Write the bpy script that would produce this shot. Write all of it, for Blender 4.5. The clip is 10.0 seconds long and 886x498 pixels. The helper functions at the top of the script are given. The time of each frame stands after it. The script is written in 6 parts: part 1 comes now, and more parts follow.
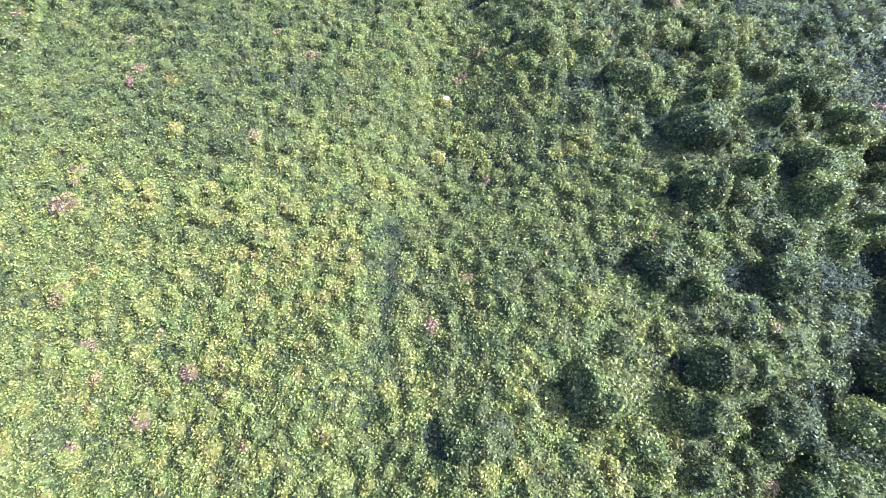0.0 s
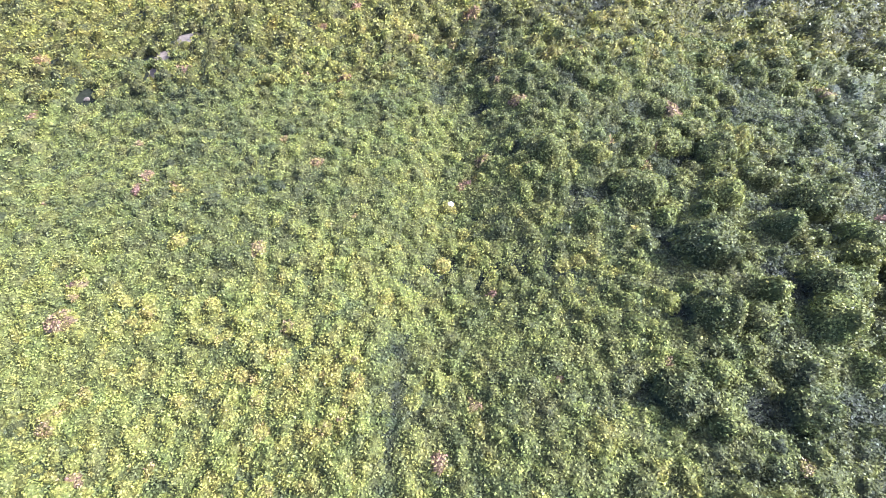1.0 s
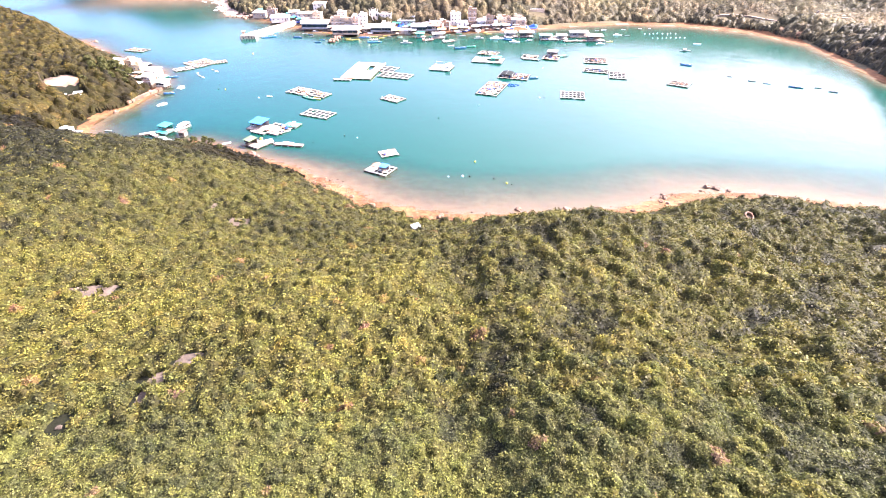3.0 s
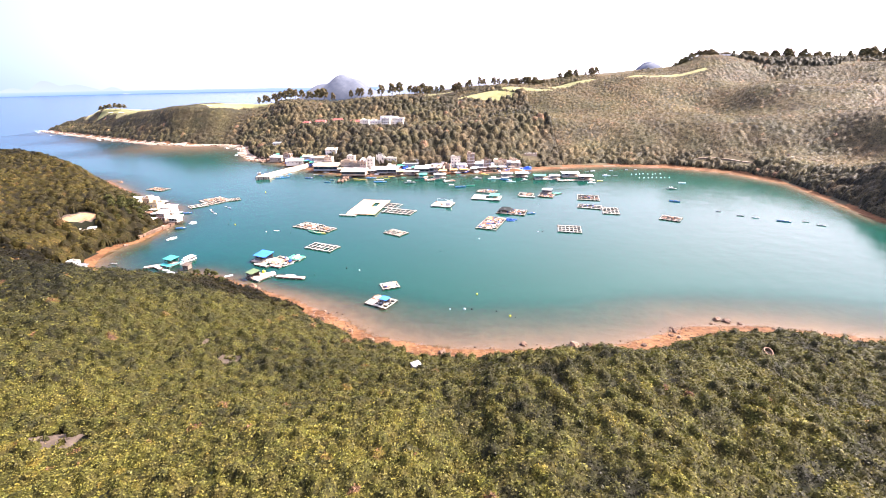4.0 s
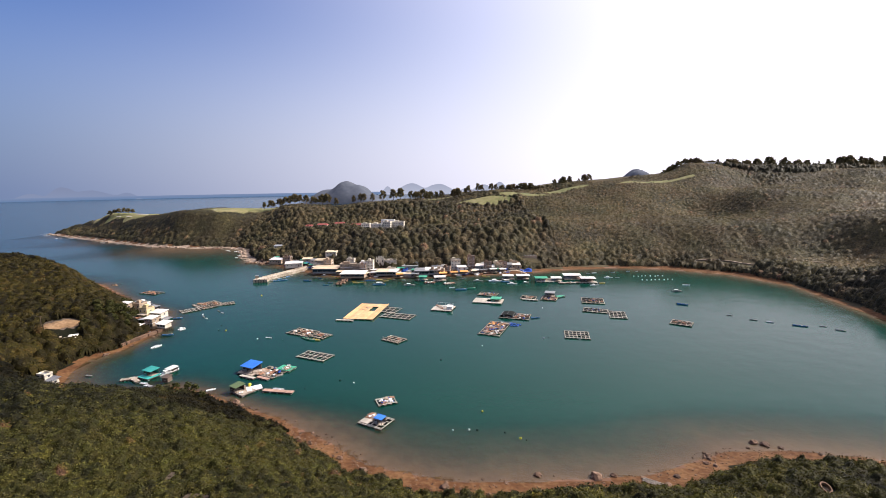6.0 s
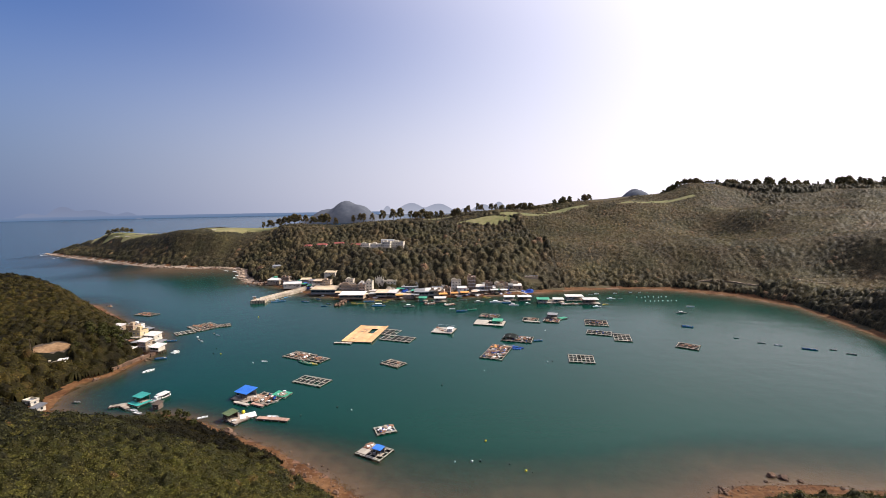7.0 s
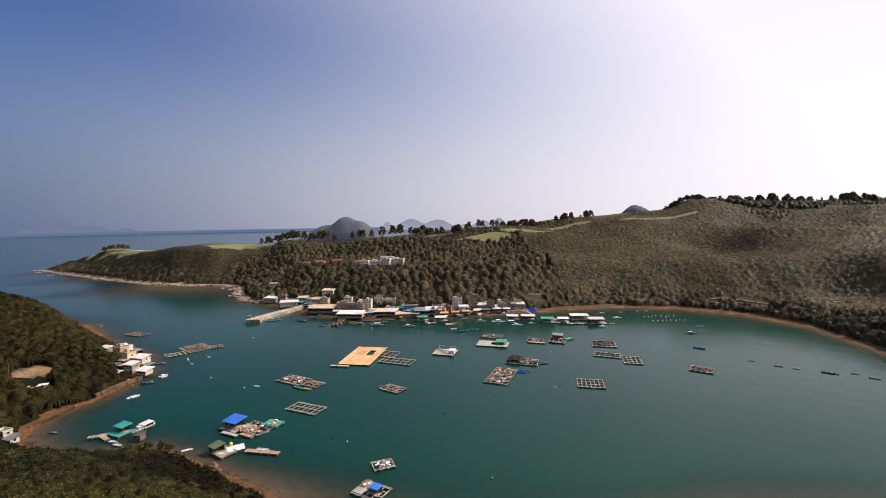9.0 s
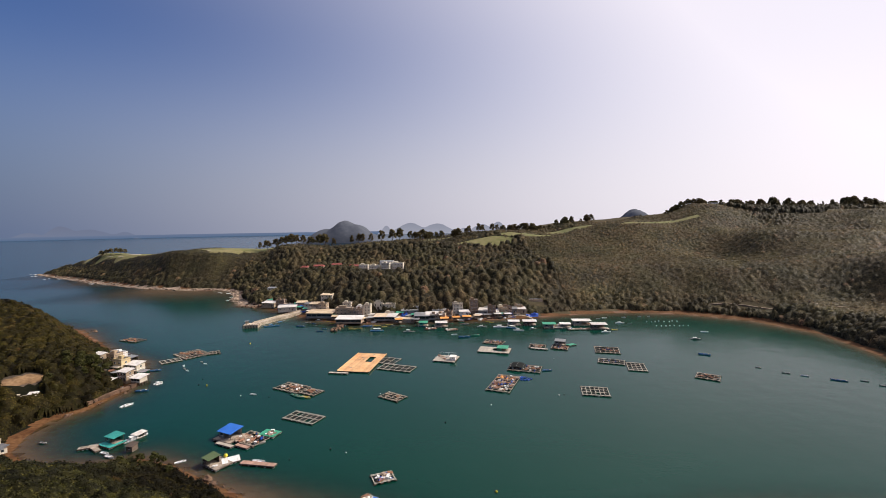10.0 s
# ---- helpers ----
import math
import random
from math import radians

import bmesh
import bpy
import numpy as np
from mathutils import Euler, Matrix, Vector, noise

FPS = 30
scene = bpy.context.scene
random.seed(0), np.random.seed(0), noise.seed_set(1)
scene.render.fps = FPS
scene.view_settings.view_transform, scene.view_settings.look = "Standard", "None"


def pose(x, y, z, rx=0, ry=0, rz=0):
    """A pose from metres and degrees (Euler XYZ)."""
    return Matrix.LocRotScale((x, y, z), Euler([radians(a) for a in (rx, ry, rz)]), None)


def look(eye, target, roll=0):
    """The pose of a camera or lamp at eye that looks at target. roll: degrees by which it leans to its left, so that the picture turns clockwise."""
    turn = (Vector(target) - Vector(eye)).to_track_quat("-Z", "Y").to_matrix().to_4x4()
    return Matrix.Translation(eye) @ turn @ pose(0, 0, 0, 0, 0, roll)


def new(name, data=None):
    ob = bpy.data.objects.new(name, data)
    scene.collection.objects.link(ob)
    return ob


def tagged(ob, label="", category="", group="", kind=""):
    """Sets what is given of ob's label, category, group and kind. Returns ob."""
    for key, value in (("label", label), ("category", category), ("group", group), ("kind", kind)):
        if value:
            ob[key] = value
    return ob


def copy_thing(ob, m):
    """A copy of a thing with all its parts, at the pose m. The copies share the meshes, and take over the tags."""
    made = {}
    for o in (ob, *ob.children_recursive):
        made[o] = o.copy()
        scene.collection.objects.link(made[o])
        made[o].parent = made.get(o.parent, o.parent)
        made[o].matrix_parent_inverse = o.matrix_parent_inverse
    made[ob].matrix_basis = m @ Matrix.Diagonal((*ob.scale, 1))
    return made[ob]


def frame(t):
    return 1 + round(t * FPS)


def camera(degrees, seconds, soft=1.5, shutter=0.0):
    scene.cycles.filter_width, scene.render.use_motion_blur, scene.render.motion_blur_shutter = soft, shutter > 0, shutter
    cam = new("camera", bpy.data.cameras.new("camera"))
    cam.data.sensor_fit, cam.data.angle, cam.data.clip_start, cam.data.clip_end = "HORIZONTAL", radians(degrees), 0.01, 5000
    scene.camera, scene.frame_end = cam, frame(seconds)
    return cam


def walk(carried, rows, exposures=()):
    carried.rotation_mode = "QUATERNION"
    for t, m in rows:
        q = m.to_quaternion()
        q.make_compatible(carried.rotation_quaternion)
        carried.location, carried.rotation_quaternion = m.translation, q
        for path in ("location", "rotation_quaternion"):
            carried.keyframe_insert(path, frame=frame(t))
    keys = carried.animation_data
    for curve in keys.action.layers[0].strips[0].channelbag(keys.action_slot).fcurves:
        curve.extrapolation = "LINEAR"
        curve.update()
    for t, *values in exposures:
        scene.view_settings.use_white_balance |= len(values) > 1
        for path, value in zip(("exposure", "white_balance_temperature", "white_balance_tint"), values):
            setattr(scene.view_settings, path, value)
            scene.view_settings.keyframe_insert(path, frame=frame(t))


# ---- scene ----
# ------------------------------------------------------------------ camera
PATH = [
    (0, (4.09, -33.91, 86.32), (3.19, -4.64, -9.29), -0.61),
    (0.5, (3.62, -29.93, 87.13), (2.72, 2.73, -7.38), -0.70),
    (1, (3.16, -25.82, 87.92), (2.18, 13.53, -4.01), -0.76),
    (1.5, (2.78, -21.99, 88.68), (1.60, 26.24, 1.09), -0.82),
    (2, (2.06, -18.33, 89.44), (1.17, 40.07, 8.27), -0.54),
    (2.5, (1.54, -14.90, 89.98), (0.74, 54.82, 18.29), -0.47),
    (3, (1.39, -12.12, 90.01), (0.49, 68.66, 31.07), -0.56),
    (3.2, (1.35, -11.09, 89.92), (0.31, 73.69, 36.90), -0.59),
    (4.3, (1.14, -5.38, 89.46), (0.19, 90.05, 59.59), -0.66),
    (4.5, (1.10, -4.34, 89.37), (0.18, 91.93, 62.35), -0.65),
    (5, (0.80, -1.42, 89.84), (-0.03, 96.25, 68.44), -0.73),
    (5.5, (0.48, 1.32, 90.00), (-0.25, 99.85, 72.93), -0.70),
    (5.7, (0.40, 2.30, 90.07), (-0.29, 101.06, 74.37), -0.72),
    (7, (-0.60, 8.75, 90.56), (-1.06, 108.28, 80.84), -0.69),
    (7.5, (-0.86, 11.52, 90.82), (-1.25, 111.17, 82.37), -0.71),
    (8, (-1.04, 14.36, 90.74), (-1.46, 114.08, 83.30), -0.73),
    (8.5, (-1.45, 17.16, 90.92), (-1.81, 116.93, 84.17), -0.68),
    (9, (-1.73, 20.12, 91.09), (-2.10, 119.92, 84.80), -0.68),
    (9.5, (-2.38, 22.54, 91.13), (-2.65, 122.37, 85.34), -0.60),
    (10, (-2.97, 25.35, 91.20), (-3.12, 125.20, 85.75), -0.65),
]
cam = camera(87.8, 10.0, soft=0.75)
walk(cam, [(t, look(eye, aim, roll)) for t, eye, aim, roll in PATH],
     exposures=[(0.0, 2.75, 4550, 11), (1.0, 2.85, 4950, 15), (2.5, 2.9, 5050, 23), (3.2, 2.8, 6400, 29), (4.5, 1.6, 6450, 20),
                (5.5, 0.65, 6400, 17), (7.0, 0.25, 6550, 15), (8.0, 0.1, 6600, 15), (10.0, -0.14, 6700, 15)])

# ------------------------------------------------------------------ daylight
SUN_AZ, SUN_EL = 74.0, 42.0          # degrees right of north (+y), above the horizon
world = bpy.data.worlds.new("sky")
scene.world = world
world.use_nodes = True
wn = world.node_tree.nodes
sky = wn.new("ShaderNodeTexSky")
sky.sky_type = "NISHITA"
sky.sun_disc = False
sky.sun_elevation, sky.sun_rotation = radians(SUN_EL), radians(SUN_AZ)
sky.altitude, sky.air_density, sky.dust_density, sky.ozone_density = 0, 1.5, 0.9, 3.0
# low haze: the sky pales towards the horizon all round, most under the sun
az, el = radians(SUN_AZ), radians(SUN_EL)
wl = world.node_tree.links
tc, sep, dot = wn.new("ShaderNodeTexCoord"), wn.new("ShaderNodeSeparateXYZ"), wn.new("ShaderNodeVectorMath")
dot.operation = "DOT_PRODUCT"
dot.inputs[1].default_value = (math.sin(az) * math.cos(el), math.cos(az) * math.cos(el), math.sin(el))
wl.new(tc.outputs["Generated"], sep.inputs[0])
wl.new(tc.outputs["Generated"], dot.inputs[0])
thick, side, mist, mix = wn.new("ShaderNodeValToRGB"), wn.new("ShaderNodeMapRange"), wn.new("ShaderNodeMix"), wn.new("ShaderNodeMix")
for r_, (p_, v_) in zip((0, 1), ((0.0, 0.9), (0.38, 0.0))):
    thick.color_ramp.elements[r_].position, thick.color_ramp.elements[r_].color = p_, (v_, v_, v_, 1)
thick.color_ramp.interpolation = "EASE"
side.inputs["To Max"].default_value = 0.9
side.inputs["From Min"].default_value, side.inputs["From Max"].default_value = -0.36, 0.72
mist.data_type = mix.data_type = "RGBA"
mist.inputs["A"].default_value, mist.inputs["B"].default_value = (1.85, 2.55, 4.2, 1), (16.8, 16.2, 16.8, 1)
wl.new(sep.outputs["Z"], thick.inputs["Fac"])
wl.new(dot.outputs["Value"], side.inputs["Value"])
veil = wn.new("ShaderNodeMath")
veil.operation = "POWER"
veil.inputs[1].default_value = 1.15
wl.new(side.outputs["Result"], veil.inputs[0])
wl.new(veil.outputs[0], mist.inputs["Factor"])
glare, low, high, most = (wn.new("ShaderNodeMath") for _ in range(4))
low.operation = high.operation = "SUBTRACT"
low.inputs[0].default_value = high.inputs[0].default_value = 1.0
most.operation = "MULTIPLY_ADD"
most.inputs[2].default_value = 0.0
glare.operation = "POWER"
glare.inputs[1].default_value = 1.9
wl.new(side.outputs["Result"], glare.inputs[0])
wl.new(glare.outputs[0], low.inputs[1])
wl.new(thick.outputs["Color"], high.inputs[1])
wl.new(low.outputs[0], most.inputs[0])
wl.new(high.outputs[0], most.inputs[1])
clear_sky = wn.new("ShaderNodeMath")
clear_sky.operation = "SUBTRACT"
clear_sky.inputs[0].default_value = 1.0
wl.new(most.outputs[0], clear_sky.inputs[1])
wl.new(clear_sky.outputs[0], mix.inputs["Factor"])
deep = wn.new("ShaderNodeMix")               # clear dry air: a deeper blue overhead
deep.data_type, deep.blend_type = "RGBA", "MULTIPLY"
deep.inputs["Factor"].default_value, deep.inputs[7].default_value = 1.0, (0.35, 0.60, 1.12, 1)
wl.new(sky.outputs["Color"], deep.inputs[6])
wl.new(deep.outputs[2], mix.inputs[6])
wl.new(mist.outputs["Result"], mix.inputs["B"])
wn["Background"].inputs["Strength"].default_value = 0.078
wl.new(mix.outputs["Result"], wn["Background"].inputs["Color"])

sun = new("sun", bpy.data.lights.new("sun", "SUN"))
sun.data.energy, sun.data.angle, sun.data.color = 5.4, radians(0.6), (1.0, 0.94, 0.84)
sun.matrix_world = look((0, 0, 400), (-math.sin(az) * math.cos(el), -math.cos(az) * math.cos(el), 400 - math.sin(el)))

# ------------------------------------------------------------------ materials
def rgb(c):
    return (*c, 1.0)


def material(name, colours, rough=0.7, metal=0.0, grain=4.0, bump=0.15, spots=0.0, island=False, random=0.25, coat=0.0, coarse=0.15, gloss=0.4):
    """A procedural surface: two colours mixed by coarse and fine noise in object space, with fine relief. island: varies
    joined pieces by island; random: how far single objects differ in lightness."""
    m = bpy.data.materials.new(name)
    m.use_nodes = True
    n, l = m.node_tree.nodes, m.node_tree.links
    b = n["Principled BSDF"]
    b.inputs["Roughness"].default_value, b.inputs["Metallic"].default_value = rough, metal
    b.inputs["Specular IOR Level"].default_value = gloss
    b.inputs["Coat Weight"].default_value = coat
    geo = n.new("ShaderNodeNewGeometry")
    fine, wide = n.new("ShaderNodeTexNoise"), n.new("ShaderNodeTexNoise")
    fine.inputs["Scale"].default_value, fine.inputs["Detail"].default_value = grain, 6
    wide.inputs["Scale"].default_value, wide.inputs["Detail"].default_value = grain * coarse, 4
    for t in (fine, wide):
        l.new(geo.outputs["Position"], t.inputs["Vector"])
    add = n.new("ShaderNodeMath")
    add.operation = "MULTIPLY_ADD"
    add.inputs[1].default_value, add.inputs[2].default_value = 0.5, 0.0
    l.new(fine.outputs["Fac"], add.inputs[0])
    add2 = n.new("ShaderNodeMath")
    add2.operation = "MULTIPLY_ADD"
    add2.inputs[1].default_value = 0.5
    l.new(wide.outputs["Fac"], add2.inputs[0])
    l.new(add.outputs[0], add2.inputs[2])
    ramp = n.new("ShaderNodeValToRGB")
    ramp.color_ramp.elements[0].position, ramp.color_ramp.elements[1].position = 0.36, 0.64
    ramp.color_ramp.elements[0].color, ramp.color_ramp.elements[1].color = rgb(colours[0]), rgb(colours[-1])
    if len(colours) == 3:
        e = ramp.color_ramp.elements.new(0.5)
        e.color = rgb(colours[1])
    l.new(add2.outputs[0], ramp.inputs["Fac"])
    hsv = n.new("ShaderNodeHueSaturation")
    span = n.new("ShaderNodeMapRange")
    span.inputs["To Min"].default_value, span.inputs["To Max"].default_value = 1 - random, 1 + random
    if island:
        l.new(geo.outputs["Random Per Island"], span.inputs["Value"])
    else:
        l.new(n.new("ShaderNodeObjectInfo").outputs["Random"], span.inputs["Value"])
    l.new(span.outputs["Result"], hsv.inputs["Value"])
    l.new(ramp.outputs["Color"], hsv.inputs["Color"])
    l.new(hsv.outputs["Color"], b.inputs["Base Color"])
    if bump:
        bp = n.new("ShaderNodeBump")
        bp.inputs["Strength"].default_value, bp.inputs["Distance"].default_value = bump, 0.5 / grain
        l.new(fine.outputs["Fac"], bp.inputs["Height"])
        l.new(bp.outputs["Normal"], b.inputs["Normal"])
    return m


def foliage(name, palette, through_light=0.13, vary=0.26, drift=0.35, tuft=0.0, gloss=0.09, depth=0.8):
    """Leaves: the plant's own tone picks its hue along the palette, every leaf differs a little, and light shines
    through.
    tuft: for a skin of many leaves, the size of its tufts in metres; depth: how light it stays under the painted shade
    between leaves."""
    m = bpy.data.materials.new(name)
    m.use_nodes = True
    n, l = m.node_tree.nodes, m.node_tree.links
    b = n["Principled BSDF"]
    b.inputs["Roughness"].default_value = 0.5
    b.inputs["Specular IOR Level"].default_value = 0.05 if tuft else gloss
    geo, att = n.new("ShaderNodeNewGeometry"), n.new("ShaderNodeAttribute")
    att.attribute_name = "tone"
    ramp = n.new("ShaderNodeValToRGB")
    els = ramp.color_ramp.elements
    els[0].color, els[1].color = rgb(palette[0]), rgb(palette[-1])
    for i, c in enumerate(palette[1:-1], 1):
        els.new(i / (len(palette) - 1)).color = rgb(c)
    l.new(att.outputs["Fac"], ramp.inputs["Fac"])
    span = n.new("ShaderNodeMapRange")
    span.inputs["To Min"].default_value, span.inputs["To Max"].default_value = 1 - vary, 1 + vary
    l.new(geo.outputs["Random Per Island"], span.inputs["Value"])
    hsv = n.new("ShaderNodeHueSaturation")
    l.new(span.outputs["Result"], hsv.inputs["Value"])
    hue = n.new("ShaderNodeTexNoise")
    hue.inputs["Scale"].default_value = drift
    l.new(geo.outputs["Position"], hue.inputs["Vector"])
    shift = n.new("ShaderNodeMapRange")
    shift.inputs["To Min"].default_value, shift.inputs["To Max"].default_value = 0.46, 0.54
    l.new(hue.outputs["Fac"], shift.inputs["Value"])
    l.new(shift.outputs["Result"], hsv.inputs["Hue"])
    l.new(ramp.outputs["Color"], hsv.inputs["Color"])
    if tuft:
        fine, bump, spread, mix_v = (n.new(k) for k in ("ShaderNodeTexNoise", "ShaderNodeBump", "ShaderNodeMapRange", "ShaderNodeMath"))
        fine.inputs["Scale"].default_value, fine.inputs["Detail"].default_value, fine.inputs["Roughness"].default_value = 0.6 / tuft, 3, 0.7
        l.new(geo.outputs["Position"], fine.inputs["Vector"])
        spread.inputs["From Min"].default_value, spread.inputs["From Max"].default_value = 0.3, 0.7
        # dark noise puts the shade between leaves into the mass colour
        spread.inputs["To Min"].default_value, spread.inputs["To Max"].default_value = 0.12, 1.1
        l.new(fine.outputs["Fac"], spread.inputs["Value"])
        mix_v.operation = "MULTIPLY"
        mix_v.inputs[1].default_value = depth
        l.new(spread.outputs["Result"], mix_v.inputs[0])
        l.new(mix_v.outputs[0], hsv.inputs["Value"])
        bump.inputs["Strength"].default_value, bump.inputs["Distance"].default_value = 0.9, tuft
        l.new(fine.outputs["Fac"], bump.inputs["Height"])
        l.new(bump.outputs["Normal"], b.inputs["Normal"])
    l.new(hsv.outputs["Color"], b.inputs["Base Color"])
    tr, mix = n.new("ShaderNodeBsdfTranslucent"), n.new("ShaderNodeMixShader")
    l.new(hsv.outputs["Color"], tr.inputs["Color"])
    mix.inputs["Fac"].default_value = through_light
    l.new(b.outputs["BSDF"], mix.inputs[1])
    l.new(tr.outputs["BSDF"], mix.inputs[2])
    l.new(mix.outputs["Shader"], n["Material Output"].inputs["Surface"])
    return m


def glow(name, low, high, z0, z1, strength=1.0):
    """Plain far distance: a self-lit surface with haze painted in, its colour changing with height."""
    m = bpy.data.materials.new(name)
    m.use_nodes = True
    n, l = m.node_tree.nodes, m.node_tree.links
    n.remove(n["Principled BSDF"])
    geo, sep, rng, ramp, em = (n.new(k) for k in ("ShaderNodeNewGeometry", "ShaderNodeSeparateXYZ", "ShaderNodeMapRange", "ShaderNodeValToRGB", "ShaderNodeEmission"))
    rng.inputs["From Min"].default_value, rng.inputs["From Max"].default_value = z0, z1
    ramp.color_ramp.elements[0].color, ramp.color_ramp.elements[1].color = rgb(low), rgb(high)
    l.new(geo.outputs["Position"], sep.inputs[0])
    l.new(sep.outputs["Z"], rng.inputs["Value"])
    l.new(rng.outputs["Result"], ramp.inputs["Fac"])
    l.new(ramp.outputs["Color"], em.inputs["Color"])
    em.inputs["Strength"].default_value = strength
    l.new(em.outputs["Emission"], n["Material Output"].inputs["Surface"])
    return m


def sea_water():
    """Murky green sea: gloss over a body that hides the bed the more the deeper it is."""
    m = bpy.data.materials.new("sea_water")
    m.use_nodes = True
    n, l = m.node_tree.nodes, m.node_tree.links
    b = n["Principled BSDF"]
    b.inputs["Roughness"].default_value, b.inputs["IOR"].default_value = 0.14, 1.33
    geo = n.new("ShaderNodeNewGeometry")
    big = n.new("ShaderNodeTexNoise")
    big.inputs["Scale"].default_value, big.inputs["Detail"].default_value = 0.006, 3
    l.new(geo.outputs["Position"], big.inputs["Vector"])
    ramp = n.new("ShaderNodeValToRGB")
    ramp.color_ramp.elements[0].position, ramp.color_ramp.elements[1].position = 0.35, 0.7
    ramp.color_ramp.elements[0].color, ramp.color_ramp.elements[1].color = rgb((0.0006, 0.031, 0.0200)), rgb((0.0010, 0.039, 0.0275))
    l.new(big.outputs["Fac"], ramp.inputs["Fac"])
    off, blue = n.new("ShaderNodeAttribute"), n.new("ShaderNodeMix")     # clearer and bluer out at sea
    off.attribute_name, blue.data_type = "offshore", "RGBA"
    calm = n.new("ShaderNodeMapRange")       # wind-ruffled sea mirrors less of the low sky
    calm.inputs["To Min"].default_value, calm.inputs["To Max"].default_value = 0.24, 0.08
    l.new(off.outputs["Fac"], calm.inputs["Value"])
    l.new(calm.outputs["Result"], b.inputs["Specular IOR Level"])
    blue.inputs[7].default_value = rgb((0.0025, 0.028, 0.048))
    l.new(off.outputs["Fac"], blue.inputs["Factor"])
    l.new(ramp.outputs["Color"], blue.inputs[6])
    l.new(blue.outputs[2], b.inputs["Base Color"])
    bumps = None
    for scale, dist in ((0.09, 0.25), (0.8, 0.05), (3.0, 0.015)):
        w, bp = n.new("ShaderNodeTexNoise"), n.new("ShaderNodeBump")
        w.inputs["Scale"].default_value, w.inputs["Detail"].default_value = scale, 3
        bp.inputs["Strength"].default_value, bp.inputs["Distance"].default_value = 0.55, dist
        l.new(geo.outputs["Position"], w.inputs["Vector"])
        l.new(w.outputs["Fac"], bp.inputs["Height"])
        if bumps:
            l.new(bumps.outputs["Normal"], bp.inputs["Normal"])
        bumps = bp
    l.new(bumps.outputs["Normal"], b.inputs["Normal"])
    att, clear, glossy, mix, mix2 = (n.new(k) for k in ("ShaderNodeAttribute", "ShaderNodeBsdfTransparent", "ShaderNodeBsdfGlossy", "ShaderNodeMixShader", "ShaderNodeMixShader"))
    att.attribute_name = "murk"
    clear.inputs["Color"].default_value = rgb((0.8, 0.86, 0.82))
    glossy.inputs["Roughness"].default_value = 0.12
    l.new(bumps.outputs["Normal"], glossy.inputs["Normal"])
    mix2.inputs["Fac"].default_value = 0.04
    l.new(clear.outputs[0], mix2.inputs[1])
    l.new(glossy.outputs[0], mix2.inputs[2])
    l.new(att.outputs["Fac"], mix.inputs["Fac"])
    l.new(mix2.outputs[0], mix.inputs[1])
    l.new(b.outputs[0], mix.inputs[2])
    l.new(mix.outputs[0], n["Material Output"].inputs["Surface"])
    return m


# near-black soil: the shadow under the shrubs is put into its colour
SOIL = material("scrub_soil", [(0.004, 0.005, 0.002), (0.010, 0.010, 0.005)], 1.0, grain=0.8, bump=0.5, gloss=0.1)
LITTER = material("leaf_litter", [(0.05, 0.042, 0.024), (0.09, 0.072, 0.042)], 1.0, grain=0.4, bump=0.4, gloss=0.1)
SAND = material("wet_sand", [(0.056, 0.023, 0.009), (0.098, 0.045, 0.018), (0.15, 0.078, 0.034)], 0.85, grain=0.6, bump=0.5, gloss=0.12)
LEDGE = material("pale_ledge_rock", [(0.10, 0.068, 0.046), (0.20, 0.145, 0.10), (0.32, 0.24, 0.175)], 0.9, grain=0.35, bump=0.7, random=0.3)
BED = material("sea_bed", [(0.10, 0.046, 0.024), (0.165, 0.085, 0.048)], 0.9, grain=0.25, bump=0.2)
TURF = material("golf_turf", [(0.09, 0.10, 0.028), (0.15, 0.14, 0.05), (0.20, 0.165, 0.075)], 0.95, grain=0.12, bump=0.2)
WATER = sea_water()
NEAR_TONES = [(0.016, 0.017, 0.009), (0.040, 0.042, 0.016), (0.074, 0.074, 0.021), (0.106, 0.104, 0.024), (0.146, 0.124, 0.025), (0.125, 0.070, 0.048)]
# far woods paler than near scrub: distance haze painted into the leaf colours
HAZED_FAR_TONES = [(0.055, 0.049, 0.028), (0.105, 0.086, 0.043), (0.160, 0.122, 0.058), (0.212, 0.150, 0.072), (0.255, 0.152, 0.088)]
# olive foliage, darkened: dimmer exposure and lens corner are put into the palette
DIMMED_OLIVE_TONES = [(0.009, 0.008, 0.003), (0.025, 0.020, 0.005), (0.052, 0.041, 0.009), (0.082, 0.062, 0.012), (0.092, 0.056, 0.018)]
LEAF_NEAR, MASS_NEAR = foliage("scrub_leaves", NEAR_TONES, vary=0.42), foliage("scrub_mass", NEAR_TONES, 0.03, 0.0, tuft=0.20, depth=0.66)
# same scrub palette with the later, warmer white balance put into its colours
WARMED_MID_TONES = [(r * 1.10, g, b * 0.86) for r, g, b in NEAR_TONES]
LEAF_MID, MASS_MID = foliage("slope_leaves", WARMED_MID_TONES, vary=0.42), foliage("slope_mass", WARMED_MID_TONES, 0.03, 0.0, tuft=0.26, depth=0.62)
LEAF_FAR, MASS_FAR = foliage("wood_leaves", HAZED_FAR_TONES, 0.25, 0.07, 0.03, gloss=0.03), foliage("wood_mass", HAZED_FAR_TONES, 0.04, 0.0, 0.03, tuft=1.0, depth=0.95)
LEAF_OLIVE, MASS_OLIVE = foliage("olive_leaves", DIMMED_OLIVE_TONES, vary=0.35), foliage("olive_mass", DIMMED_OLIVE_TONES, 0.03, 0.0, tuft=0.5, depth=0.65)
BARK = material("bark", [(0.05, 0.04, 0.03), (0.13, 0.10, 0.07)], 0.9, grain=5.0, bump=0.5)

